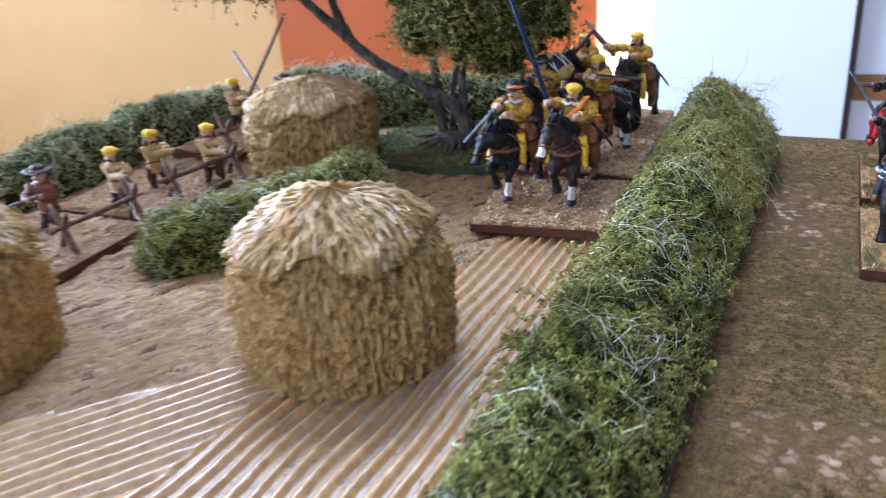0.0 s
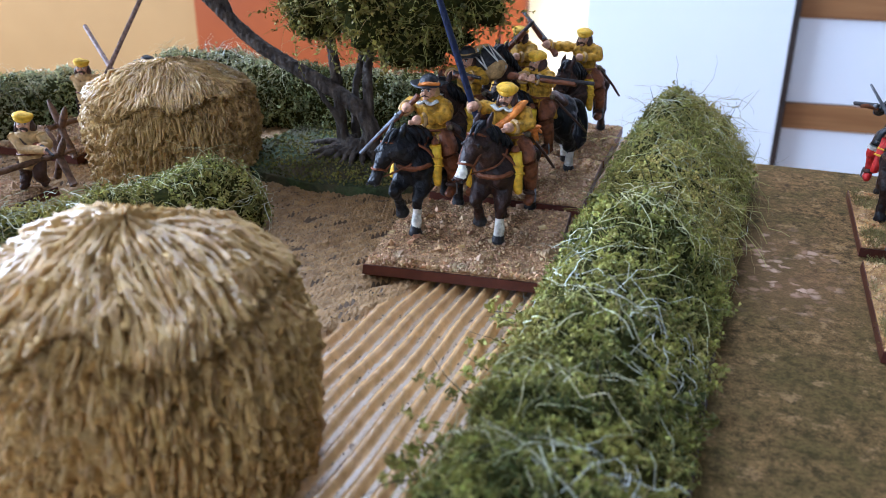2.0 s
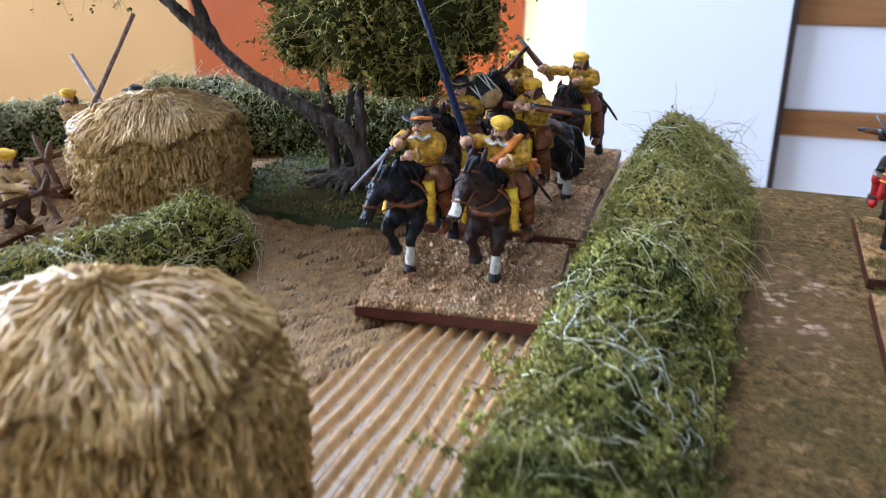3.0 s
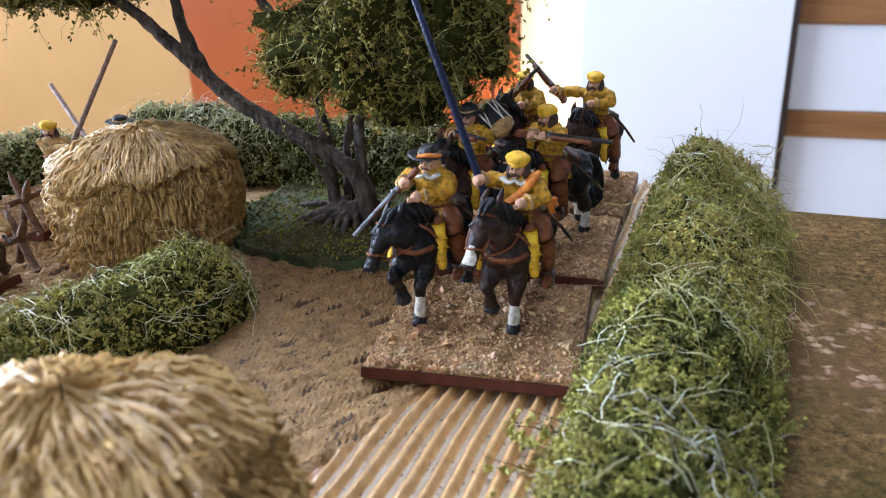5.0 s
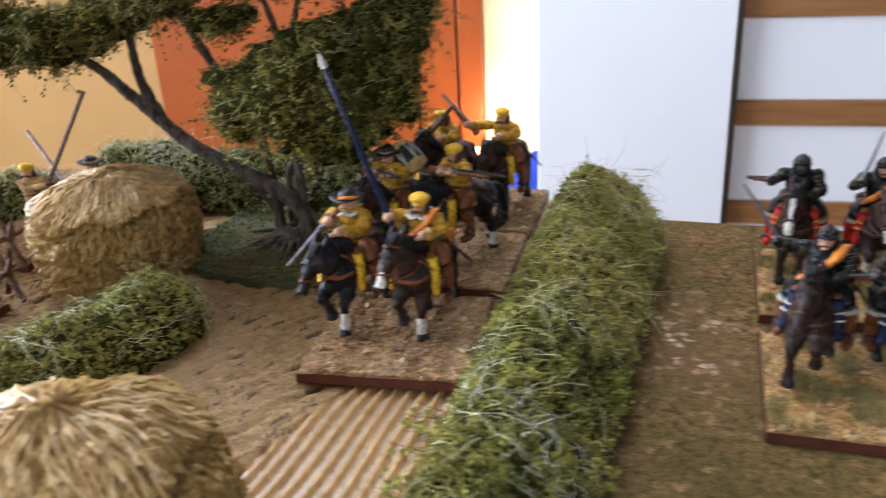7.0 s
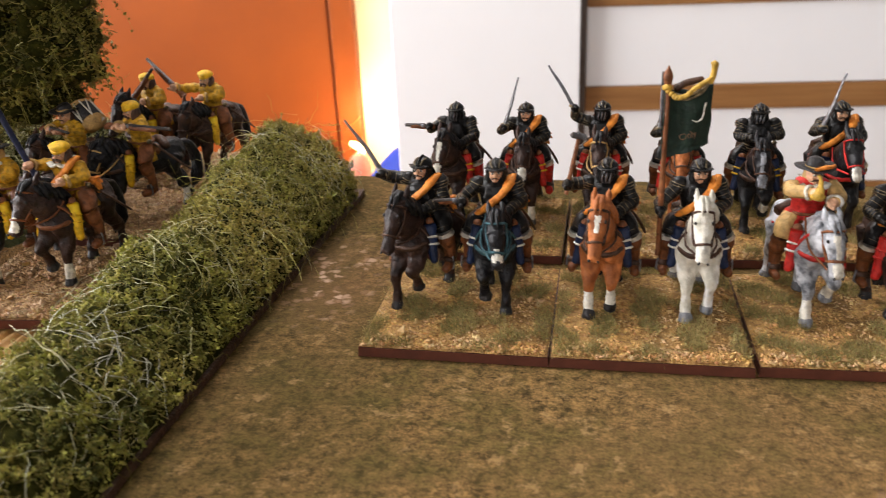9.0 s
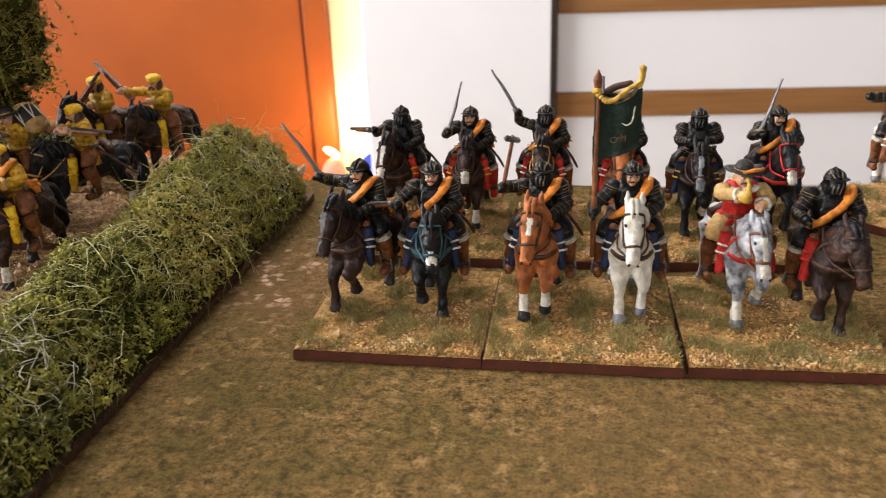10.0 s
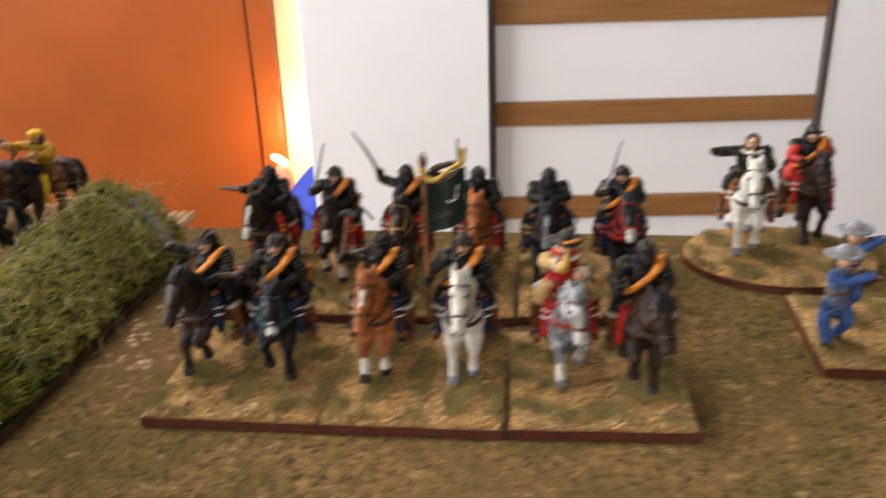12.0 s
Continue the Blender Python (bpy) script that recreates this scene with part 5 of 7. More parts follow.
    for s in (-1.0, 0.0, 1.0):
        tube(bm, [(s * 0.4, 16.2, 23.5), (s * 0.7, 19.6, 22.6), (s * 1.0, 21.8, 16 + s), (s * 1.2 + 0.6, 20.8 + s * 0.6, 9.5), (s * 1.4, 19.4, 5.0 + s)], [0.9, 1.3, 1.6, 1.3, 0.2], mn, 8, 3)

    # tack
    def loop(cn, ax, bx, r, th, m):
        pts = [cn + ax * math.cos(t) * r[0] + bx * math.sin(t) * r[1] for t in [2 * math.pi * j / 16 for j in range(17)]]
        tube(bm, pts, [th] * 17, m, 5, 1, cap=False)
    side = V3(1, 0, 0)
    loop(at(0.70, 0.1), side, brow, (2.15, 2.35), 0.34, br)
    loop(at(0.04, 0.0), side, brow, (2.75, 3.0), 0.34, br)
    for s in (-1, 1):
        tube(bm, [at(0.04, 0.3, s * 2.7), at(0.36, -0.4, s * 2.75), at(0.70, 0.0, s * 2.15)], [0.34] * 3, br, 5, 2)
        tube(bm, [at(0.86, -0.6, s * 2.0), (s * 4.2 + hx * 0.4, -12.5, 24.0 - hd * 0.3), (s * 2.6, -4.5, 28.0)], [0.30] * 3, br, 5, 4)
    loop(V3(0, -8.2, 20.4), side, V3(0, -0.35, 1).normalized(), (5.9, 6.3), 0.42, tk)
    tube(bm, [(-5.8, -5, 20.8), (-5.2, -10.6, 20.4), (-2.4, -13.8, 19.9), (2.4, -13.8, 19.9), (5.2, -10.6, 20.4), (5.8, -5, 20.8)], [(0.5, 0.8)] * 6, tk, 6, 4)
    tube(bm, [(-5.7, 9, 21.5), (-4.8, 14, 21), (0, 17.3, 20.8), (4.8, 14, 21), (5.7, 9, 21.5)], [(0.7, 0.3)] * 5, tk, 6, 4)
    ball(bm, V3(0, 2.2, 24.0), (6.3, 6.2, 2.6), PI["brown"], u=14, v=8)
    tube(bm, [(-5.6, 8.0, 25.2), (0, 8.6, 26.6), (5.6, 8.0, 25.2)], [1.5, 1.8, 1.5], PI["darkbrown"], 9, 3)


def limb2(bm, a, e, h, r, mat, bands=0, band_mat=1):
    tube(bm, [a, Vector(a).lerp(Vector(e), 0.55), e, Vector(e).lerp(Vector(h), 0.6), h], [r * 1.12, r * 1.08, r * 0.98, r * 0.92, r * 0.80], mat, 9, 3)
    if bands:
        rings_on(bm, a, e, r * 1.16, r * 1.02, bands, band_mat)
        rings_on(bm, e, h, r * 1.02, r * 0.86, bands, band_mat)


def elbow(sh, hand, out):
    m = (Vector(sh) + Vector(hand)) / 2
    return m + Vector(out)


def headgear(bm, kind, p, size=1.04):
    """Head with a helmet, cap or hat; p is the head's centre."""
    p = Vector(p)
    first = len(bm.verts)
    ball(bm, p, (2.15, 2.35, 2.75), PI["flesh"], u=12, v=9)
    tube(bm, [p + V3(0, -2.3, 0.5), p + V3(0, -2.75, -0.35)], [0.28, 0.42], PI["flesh"], 6, 1)
    if kind in ("helmet", "closed"):
        ball(bm, p + V3(0, 0.75, 1.35), (2.75, 2.85, 2.45), PI["armour"], u=14, v=9)
        tube(bm, [p + V3(0, -2.3, 2.4), p + V3(0, -0.6, 3.9), p + V3(0, 1.6, 3.6), p + V3(0, 3.0, 1.6)], [(0.3, 0.45)] * 4, PI["armour"], 6, 3)
        for s in (-0.9, 0.9):
            tube(bm, [p + V3(s * 1.0, -2.4, 2.2), p + V3(s * 1.5, -0.5, 3.4), p + V3(s * 1.4, 2.0, 3.0)], [0.2] * 3, PI["bronze"], 5, 3)
        tube(bm, [p + V3(-2.5, -1.1, 1.75), p + V3(-1.4, -2.6, 1.75), p + V3(0, -3.1, 1.75), p + V3(1.4, -2.6, 1.75), p + V3(2.5, -1.1, 1.75)], [(0.8, 0.25)] * 5, PI["armour"], 6, 3)
        for s in (-1, 1):
            tube(bm, [p + V3(s * 2.5, 0.0, 0.6), p + V3(s * 2.4, -0.4, -1.2), p + V3(s * 1.8, -0.8, -2.9)], [(0.45, 1.2), (0.4, 1.1), (0.35, 0.6)], PI["armour"], 7, 3)
        tube(bm, [p + V3(0, 2.2, 0.2), p + V3(0, 2.9, -1.4), p + V3(0, 3.9, -2.8)], [(2.5, 0.7), (2.7, 0.5), (2.9, 0.3)], PI["armour"], 9, 3)
        if kind == "closed":
            ball(bm, p + V3(0, -0.7, -0.5), (2.2, 2.35, 2.5), PI["armour"], u=12, v=8)
            for s in (-1.1, 0, 1.1):
                tube(bm, [p + V3(s, -2.9, 0.9), p + V3(s * 0.9, -3.1, -0.8), p + V3(s * 0.7, -2.5, -2.4)], [0.22] * 3, PI["steel"], 5, 2)
    elif kind == "cap":
        tilt = Matrix.Rotation(radians(9), 3, "Y")
        ball(bm, p + V3(0, 0.2, 2.35), (2.95, 3.1, 1.55), PI["yellow"], tilt, u=12, v=8)
        pts = [p + V3(2.35 * math.cos(t), 0.1 + 2.55 * math.sin(t), 1.5 + 0.35 * math.sin(t * 2 + 1)) for t in [2 * math.pi * j / 16 for j in range(17)]]
        tube(bm, pts, [(0.42, 0.62)] * 17, PI["yellow"], 7, 1, cap=False)
        ball(bm, p + V3(0, 1.3, -0.6), (2.6, 1.9, 2.9), PI["darkbrown"], u=10, v=8)
        for s in (-1, 1):
            ball(bm, p + V3(s * 2.1, 0.3, -1.6), (1.0, 1.5, 2.4), PI["darkbrown"], u=8, v=6)
        ball(bm, p + V3(0, -1.6, -1.7), (1.2, 0.9, 0.9), PI["darkbrown"], u=8, v=6)
    elif kind in ("hat", "plumed", "felt"):
        felt = PI["grey" if kind == "felt" else "black"]
        ball(bm, p + V3(0, 0.2, 2.9), (2.5, 2.6, 1.9), felt, u=12, v=8)
        pts = [p + V3(3.7 * math.cos(t), 0.2 + 3.7 * math.sin(t), 1.75 + 0.7 * math.cos(t) ** 2) for t in [2 * math.pi * j / 18 for j in range(19)]]
        tube(bm, pts, [(1.55, 0.34)] * 19, felt, 6, 1, cap=False)
        pts = [p + V3(2.5 * math.cos(t), 0.2 + 2.6 * math.sin(t), 2.35) for t in [2 * math.pi * j / 14 for j in range(15)]]
        tube(bm, pts, [(0.22, 0.32)] * 15, PI["buff"], 6, 1, cap=False)
        if kind == "plumed":
            tube(bm, [p + V3(-1.2, -3.3, 2.4), p + V3(1.6, -3.4, 2.9), p + V3(4.2, -1.8, 2.7)], [(0.7, 0.5), (0.8, 0.6), (0.4, 0.4)], PI["orange_sash"], 7, 3)
        ball(bm, p + V3(0, 1.2, -0.8), (2.7, 1.9, 2.9), PI["buff" if kind == "plumed" else "darkbrown"], u=10, v=8)
    elif kind == "bare":
        ball(bm, p + V3(0, 0.7, 0.7), (2.65, 2.5, 2.7), PI["darkbrown"], u=12, v=8)
        for s in (-1, 1):
            ball(bm, p + V3(s * 2.0, 0.6, -1.6), (1.0, 1.5, 2.3), PI["darkbrown"], u=8, v=6)
    if kind != "closed":
        # brow, eyes, cheeks, moustache
        for s in (-1, 1):
            ball(bm, p + V3(s * 0.85, -2.02, 0.42), (0.52, 0.3, 0.3), PI["offwhite"], u=6, v=4)
            ball(bm, p + V3(s * 0.85, -2.22, 0.42), (0.26, 0.2, 0.26), PI["black"], u=6, v=4)
            tube(bm, [p + V3(s * 0.35, -2.3, 0.85), p + V3(s * 1.0, -2.2, 1.0), p + V3(s * 1.6, -1.8, 0.8)], [0.2, 0.24, 0.14], PI["darkbrown"], 5, 2)
            ball(bm, p + V3(s * 1.1, -1.75, -0.55), (0.7, 0.6, 0.55), PI["flesh"], u=7, v=5)
            tube(bm, [p + V3(0, -2.45, -0.95), p + V3(s * 0.7, -2.25, -1.15), p + V3(s * 1.2, -1.9, -1.5)], [0.22, 0.2, 0.1], PI["darkbrown"], 5, 2)
        ball(bm, p + V3(0, -1.95, -1.9), (0.75, 0.6, 0.55), PI["flesh"], u=7, v=5)
    bm.verts.ensure_lookup_table()
    for v in bm.verts[first:]:
        v.co = p + (v.co - p) * size


def firearm(bm, a, b, thick=0.55, stock="brown", barrel="gunmetal"):
    """A long gun from butt a to muzzle b."""
    a, b = Vector(a), Vector(b)
    d = (b - a).normalized()
    tube(bm, [a, a.lerp(b, 0.18), a.lerp(b, 0.45), a.lerp(b, 0.8)], [(thick * 1.9, thick * 1.3), (thick * 1.2, thick), thick * 1.1, thick * 0.9], PI[stock], 8, 2)
    tube(bm, [a.lerp(b, 0.3) + V3(0, 0, thick * 0.8), b + V3(0, 0, thick * 0.5)], [thick * 0.8, thick * 0.7], PI[barrel], 8, 1)
    ball(bm, a.lerp(b, 0.36) + V3(0, -0.6, 0.5), (0.9, 0.6, 0.8), PI["steel"], u=7, v=5)


def rider(bm, coat="armour", sleeve=None, gear="helmet", boot="brown", breeches="armour", sash=True, right=(-7.5, -5.5, 31), left=(4.0, -6.5, 30),
          weapon="", aim=(-0.3, -0.2, 1), length=22, turn=0.0, cuff="offwhite", collar="", stocking=None):
    """A seated rider. right is the hand on the -x side, which holds the weapon, left the bridle hand."""
    c = PI[coat]
    sl = PI[sleeve or coat]
    arm_bands = 4 if coat == "armour" else 0
    right, left = Vector(right), Vector(left)
    sr, sf = V3(-5.0, 0.9, 35.8), V3(5.0, 0.9, 35.8)
    er = elbow(sr, right, (-2.4, 0.8, -2.2 if right.z < 36 else -0.6))
    ef = elbow(sf, left, (2.8, 1.2, -1.6))
    w = bmesh.new()
    tube(w, [(0, 2.0, 24.2), (0, 1.6, 28), (0, 1.2, 31.5), (0, 1.0, 35), (0, 0.9, 37.2), (0, 0.8, 38.6)], [(4.9, 3.9), (4.2, 3.3), (4.8, 3.4), (5.3, 3.4), (4.3, 2.7), (2.0, 1.9)], 0, 14, 3, ref=(0, -1, 0))
    if coat == "armour":
        tube(w, [(0, -2.0, 28.6), (0, -2.9, 32), (0, -2.4, 36)], [(3.2, 0.9), (3.8, 1.0), (3.0, 0.8)], 0, 10, 3, ref=(0, -1, 0))
    else:
        for s in (-1, 1):
            tube(w, [(s * 3.0, 1.5, 27), (s * 5.6, 0.2, 24.6), (s * 6.8, -0.3, 21.4)], [(2.8, 2.2), (3.3, 1.7), (3.5, 1.0)], 0, 9, 3)
    if sl == c:
        for a, e, h in ((sr, er, right), (sf, ef, left)):
            tube(w, [a, a.lerp(e, 0.55), e, e.lerp(h, 0.6), h], [2.25, 2.1, 1.9, 1.8, 1.55], 0, 10, 3)
    sculpted(bm, w, 0.5, lambda p: c, 0.0 if coat == "armour" else 0.75, 2)
    if coat == "armour":
        for z, r in ((25.2, 5.1), (26.3, 4.9), (27.4, 4.7), (28.5, 4.5)):
            pts = [V3(r * math.cos(t), 1.8 + r * 0.80 * math.sin(t), z) for t in [2 * math.pi * j / 18 for j in range(19)]]
            tube(bm, pts, [0.2] * 19, PI["bronze"], 5, 1, cap=False)
    else:
        pts = [V3(4.5 * math.cos(t), 1.6 + 3.65 * math.sin(t), 28) for t in [2 * math.pi * j / 16 for j in range(17)]]
        tube(bm, pts, [(0.6, 0.45)] * 17, PI["brown"], 6, 1, cap=False)
    br = PI[breeches]
    bt = PI[boot]
    st = PI[stocking or boot]
    for s in (-1, 1):
        hip, knee = V3(s * 3.4, 1.6, 25.6), V3(s * 7.4, -2.8, 21.4)
        tube(bm, [hip, hip.lerp(knee, 0.5) + V3(s * 0.6, 0, 0.8), knee], [3.1, 2.9, 2.4], br, 10, 3)
        if breeches == "armour":
            rings_on(bm, hip + V3(s * 0.3, 0, 0.5), knee, 3.35, 2.6, 8, PI["bronze"])
        # bucket-top boot with a lace frill
        tube(bm, [knee + V3(s * 0.2, 0.2, 0.3), knee + V3(s * 0.4, 0.4, -0.7)], [2.35, 2.7], PI["offwhite"] if coat == "armour" else bt, 10, 1)
        tube(bm, [knee + V3(s * 0.3, 0.2, -0.4), knee + V3(s * 0.6, 0.8, -2.4), knee + V3(s * 0.8, 1.6, -5.4), knee + V3(s * 0.9, 1.8, -9.0)], [2.3, 2.5, 1.75, 1.55], bt, 10, 3)
        tube(bm, [knee + V3(s * 0.9, 2.6, -9.4), knee + V3(s * 1.2, 0.0, -10.2), knee + V3(s * 1.6, -3.0, -10.2)], [1.5, 1.5, 1.15], bt, 9, 3)
        ball(bm, knee + V3(s * 1.1, 0.2, -8.6), (2.0, 1.3, 0.9), PI["darkbrown"], u=8, v=6)
        tube(bm, [knee + V3(s * 1.0, 0.2, -11.4), knee + V3(s * 3.0, -0.1, -10.6), knee + V3(s * 2.6, 0.0, -7.2)], [0.3] * 3, PI["steel"], 5, 2)
        # pistol holster at the saddle bow, with bands round its mouth
        top, low = V3(s * 5.0, -6.4, 25.4), V3(s * 7.2, -8.8, 14.6)
        tube(bm, [top, top.lerp(low, 0.35), top.lerp(low, 0.8), low], [(1.75, 1.75), (1.8, 1.8), (1.4, 1.45), (1.0, 1.05)], st, 10, 3)
        ball(bm, top + V3(0, 0, 0.6), (1.3, 1.3, 1.5), PI["brown"], u=8, v=6)
        for f in (0.34, 0.52):
            rings_on(bm, top.lerp(low, f - 0.04), top.lerp(low, f + 0.04), 1.86, 1.8, 1, PI[cuff], 0.34)
    if sl != c:
        limb2(bm, sr, er, right, 2.0, sl, arm_bands)
        limb2(bm, sf, ef, left, 2.0, sl, arm_bands)
    elif arm_bands:
        for a, e, h in ((sr, er, right), (sf, ef, left)):
            rings_on(bm, a, e, 2.22, 1.92, arm_bands, PI["bronze"], 0.09)
            rings_on(bm, e, h, 1.92, 1.6, arm_bands, PI["bronze"], 0.09)
    hand_mat = PI["armour"] if coat == "armour" else PI["flesh"]
    for p, e in ((right, er), (left, ef)):
        d = (p - e).normalized()
        ball(bm, p + d * 0.8, (1.55, 1.55, 1.55), hand_mat, u=9, v=6)
        for k in range(4):
            ball(bm, p + d * (0.5 + 0.55 * k) + V3(0, -1.25, -0.35), (0.62, 0.6, 0.75), hand_mat, u=6, v=5)
        if coat != "armour":
            rings_on(bm, p.lerp(e, 0.08), p.lerp(e, 0.26), 1.75, 1.9, 1, PI["buff"] if coat == "mustard" else PI["offwhite"] if collar else sl, 0.6)
    if coat == "armour":
        for s, sh in ((-1, sr), (1, sf)):
            ball(bm, sh + V3(s * 0.3, 0, 0.2), (2.5, 2.4, 2.3), c, u=10, v=7)
            rings_on(bm, sh + V3(s * 0.2, 0, 1.0), sh + V3(s * 0.9, 0, -1.3), 2.38, 2.42, 3, PI["bronze"], 0.13)
    if sash:
        m = PI["orange_sash"]
        for o, w in ((-1.2, 0.68), (0.0, 0.85), (1.2, 0.68)):
            u = V3(0.72, 0, 0.62) * o
            tube(bm, [V3(4.4, 0.8, 38.0) + u * 0.6, V3(3.7, -2.4, 36.6) + u, V3(1.0, -4.1, 33.4) + u, V3(-2.2, -3.9, 30.2) + u, V3(-5.0, -1.4, 27.4) + u * 0.8], [(w * 1.25, 0.6)] * 5, m, 7, 4, ref=(0, -1, 0))
        ball(bm, V3(6.2, 3.2, 29.6), (1.6, 1.4, 1.6), m, u=8, v=6)
        for dx, dy, dz in ((2.6, 0.4, 1.2), (2.9, 0.8, -1.0), (1.8, 1.2, -3.4), (0.8, 1.0, -4.6)):
            tube(bm, [(6.2, 3.2, 29.6), (6.2 + dx * 0.6, 3.2 + dy, 29.6 + dz * 0.45 + 0.5), (6.2 + dx, 3.2 + dy * 1.4, 29.6 + dz)], [(0.7, 0.6), (1.1, 0.7), (0.8, 0.35)], m, 7, 2)
    if collar:
        tube(bm, [(-3.6, -1.4, 37.2), (-1.6, -3.0, 36.2), (0, -2.8, 37.0), (1.6, -3.0, 36.2), (3.6, -1.4, 37.2)], [(1.1, 0.4)] * 5, PI[collar], 7, 3)
        tube(bm, [(-2.6, 2.0, 38.2), (0, 3.0, 38.0), (2.6, 2.0, 38.2)], [(1.0, 0.35)] * 3, PI[collar], 7, 3)
    headgear(bm, gear, (turn, -0.4, 39.7))
    # sword scabbard at the side
    tube(bm, [(6.2, 2.6, 27.5), (9.2, 8.0, 21.5), (10.8, 13.5, 15.5)], [(0.7, 0.5), (0.6, 0.45), (0.45, 0.35)], PI["darkbrown"], 6, 2)
    ball(bm, V3(5.9, 1.6, 28.6), 0.95, PI["bronze"], u=7, v=5)
    d = Vector(aim).normalized()
    if weapon == "sword":
        tube(bm, [right + d * 1.0, right + d * length * 0.5 + V3(0.3, 0.2, 0), right + d * length], [(0.95, 0.6), (0.85, 0.55), (0.45, 0.3)], PI["steel"], 6, 3)
        ball(bm, right + d * 1.5, (1.5, 1.5, 0.6), PI["bronze"], u=9, v=5)
        tube(bm, [right + d * 1.4 + V3(1.1, -0.4, 0), right + V3(1.6, -1.0, -0.4), right - d * 1.4], [0.28] * 3, PI["bronze"], 5, 3)
    elif weapon == "pistol":
        firearm(bm, right - d * 1.5, right + d * length, 0.85)
    elif weapon == "hammer":
        tube(bm, [right - d * 3, right + d * length], [0.62, 0.55], PI["brown"], 7, 1)
        tip = right + d * length
        tube(bm, [tip + V3(-1.6, -0.4, 0.3), tip + V3(1.7, 0.3, -0.3)], [1.0, 0.9], PI["steel"], 8, 1)
        tube(bm, [tip, tip + d * 1.2], [0.8, 0.4], PI["steel"], 7, 1)
    elif weapon == "musket":
        firearm(bm, right - d * 5, right + d * length, 1.0)
    elif weapon == "bright musket":
        firearm(bm, right - d * 5, right + d * length, 0.7, barrel="grey")
    elif weapon == "lance":
        tube(bm, [right - d * 12, right, right + d * length], [0.75, 0.95, 0.8], PI["navy"], 9, 2)
        tip = right + d * length
        tube(bm, [tip, tip + d * 1.6, tip + d * 4.5], [0.9, 1.15, 0.1], PI["offwhite"], 8, 2)
    elif weapon == "trumpet":
        m = PI["gold"]
        tube(bm, [(0.0, -3.2, 40.2), (-0.6, -6.5, 39.4), (-2.2, -9.8, 37.0)], [0.4, 0.5, 1.3], m, 9, 3)
        tube(bm, [(-2.2, -9.8, 37.0), (-2.5, -10.4, 36.6)], [1.3, 1.9], m, 10, 1)
        tube(bm, [(-0.4, -5.2, 39.6), (-1.2, -7.6, 36.6), (-3.4, -7.2, 34.6), (-4.0, -6.0, 36.0)], [0.38] * 4, m, 7, 4)
    elif weapon == "flag":
        tip = right + d * length
        tube(bm, [right - d * 14, right, tip], [0.6, 0.75, 0.6], PI["brown"], 8, 2)
        tube(bm, [tip, tip + d * 1.2, tip + d * 3.2, tip + d * 6.2], [0.5, 1.0, 1.35, 0.1], PI["brown"], 8, 3)
        # cloth, hanging in folds from the pole
        grid = []
        for i in range(15):
            u = i / 14
            row = []
            for j in range(13):
                v = j / 12
                top = tip - d * (0.8 + 0.8 * u)
                p = top + V3(-0.9 + u * 12.6, -0.6 + 1.6 * min(1, u * 3) + 1.0 * math.sin(u * 7.0 + v) * (0.3 + u), -v * (19.5 - 3 * u) + 1.8 * u * u + 0.25 * math.sin(u * 9 + v * 3))
                row.append(p)
            grid.append(row)
        front = [[bm.verts.new(p) for p in r] for r in grid]
        back = [[bm.verts.new(p + V3(0, 0.45, 0)) for p in r] for r in grid]
        fs = []
        for i in range(14):
            for j in range(12):
                fs.append(bm.faces.new((front[i][j], front[i + 1][j], front[i + 1][j + 1], front[i][j + 1])))
                fs.append(bm.faces.new((back[i][j], back[i][j + 1], back[i + 1][j + 1], back[i + 1][j])))
            for j in (0, 12):
                fs.append(bm.faces.new((front[i][j], back[i][j], back[i + 1][j], front[i + 1][j])))
        for j in range(12):
            for i in (0, 14):
                fs.append(bm.faces.new((front[i][j], front[i][j + 1], back[i][j + 1], back[i][j])))
        for f in fs:
            f.material_index = PI["green"]
            f.smooth = True
        # gold cord with knots, and a scroll of fine gold lines
        g = PI["gold"]
        t0 = tip + V3(-0.6, -0.6, 0.3)
        for o in (0.0, 1.0):
            tube(bm, [t0 + V3(0, 0, o * 0.6), t0 + V3(3.2, -1.2, -1.8 - o), t0 + V3(7.0, -1.4, -1.4 - o), t0 + V3(10.5, -0.4, 1.2 - o * 0.6), t0 + V3(11.6, 0, 4.0)], [0.36] * 5, PI["bronze"], 7, 5)
        for k in range(17):
            f = k / 16
            c = t0 + V3(11.2 * f, -1.7 * math.sin(math.pi * f) - 0.3, -2.9 * math.sin(math.pi * min(1, f * 1.25)) * (1 - f) * 1.4 + 2.6 * f ** 2.5)
            ball(bm, c, (0.62, 0.75, 0.95), g, Matrix.Rotation(radians(35), 3, "Y"), u=7, v=5)
        ball(bm, t0 + V3(0.3, -0.4, 0.1), (1.3, 1.1, 1.0), g, u=8, v=6)
        tube(bm, [t0 + V3(11.0, 0, 1.2), t0 + V3(11.6, 0, 4.2), t0 + V3(11.7, 0, 6.6)], [0.9, 0.75, 1.15], g, 8, 3)
        tube(bm, [t0 + V3(2.5, 0.8, -0.5), t0 + V3(6.0, 1.2, 1.2), t0 + V3(9.2, 1.0, 2.2)], [(1.2, 1.0), (1.3, 1.1), (0.9, 0.8)], PI["darkbrown"], 8, 3)
        pts = [t0 + V3(10.2, -0.9, -4.0), t0 + V3(9.6, -1.0, -8.0), t0 + V3(8.2, -0.9, -9.4), t0 + V3(6.9, -0.9, -8.8)]
        tube(bm, pts, [0.22, 0.2, 0.2, 0.12], PI["offwhite"], 5, 4)
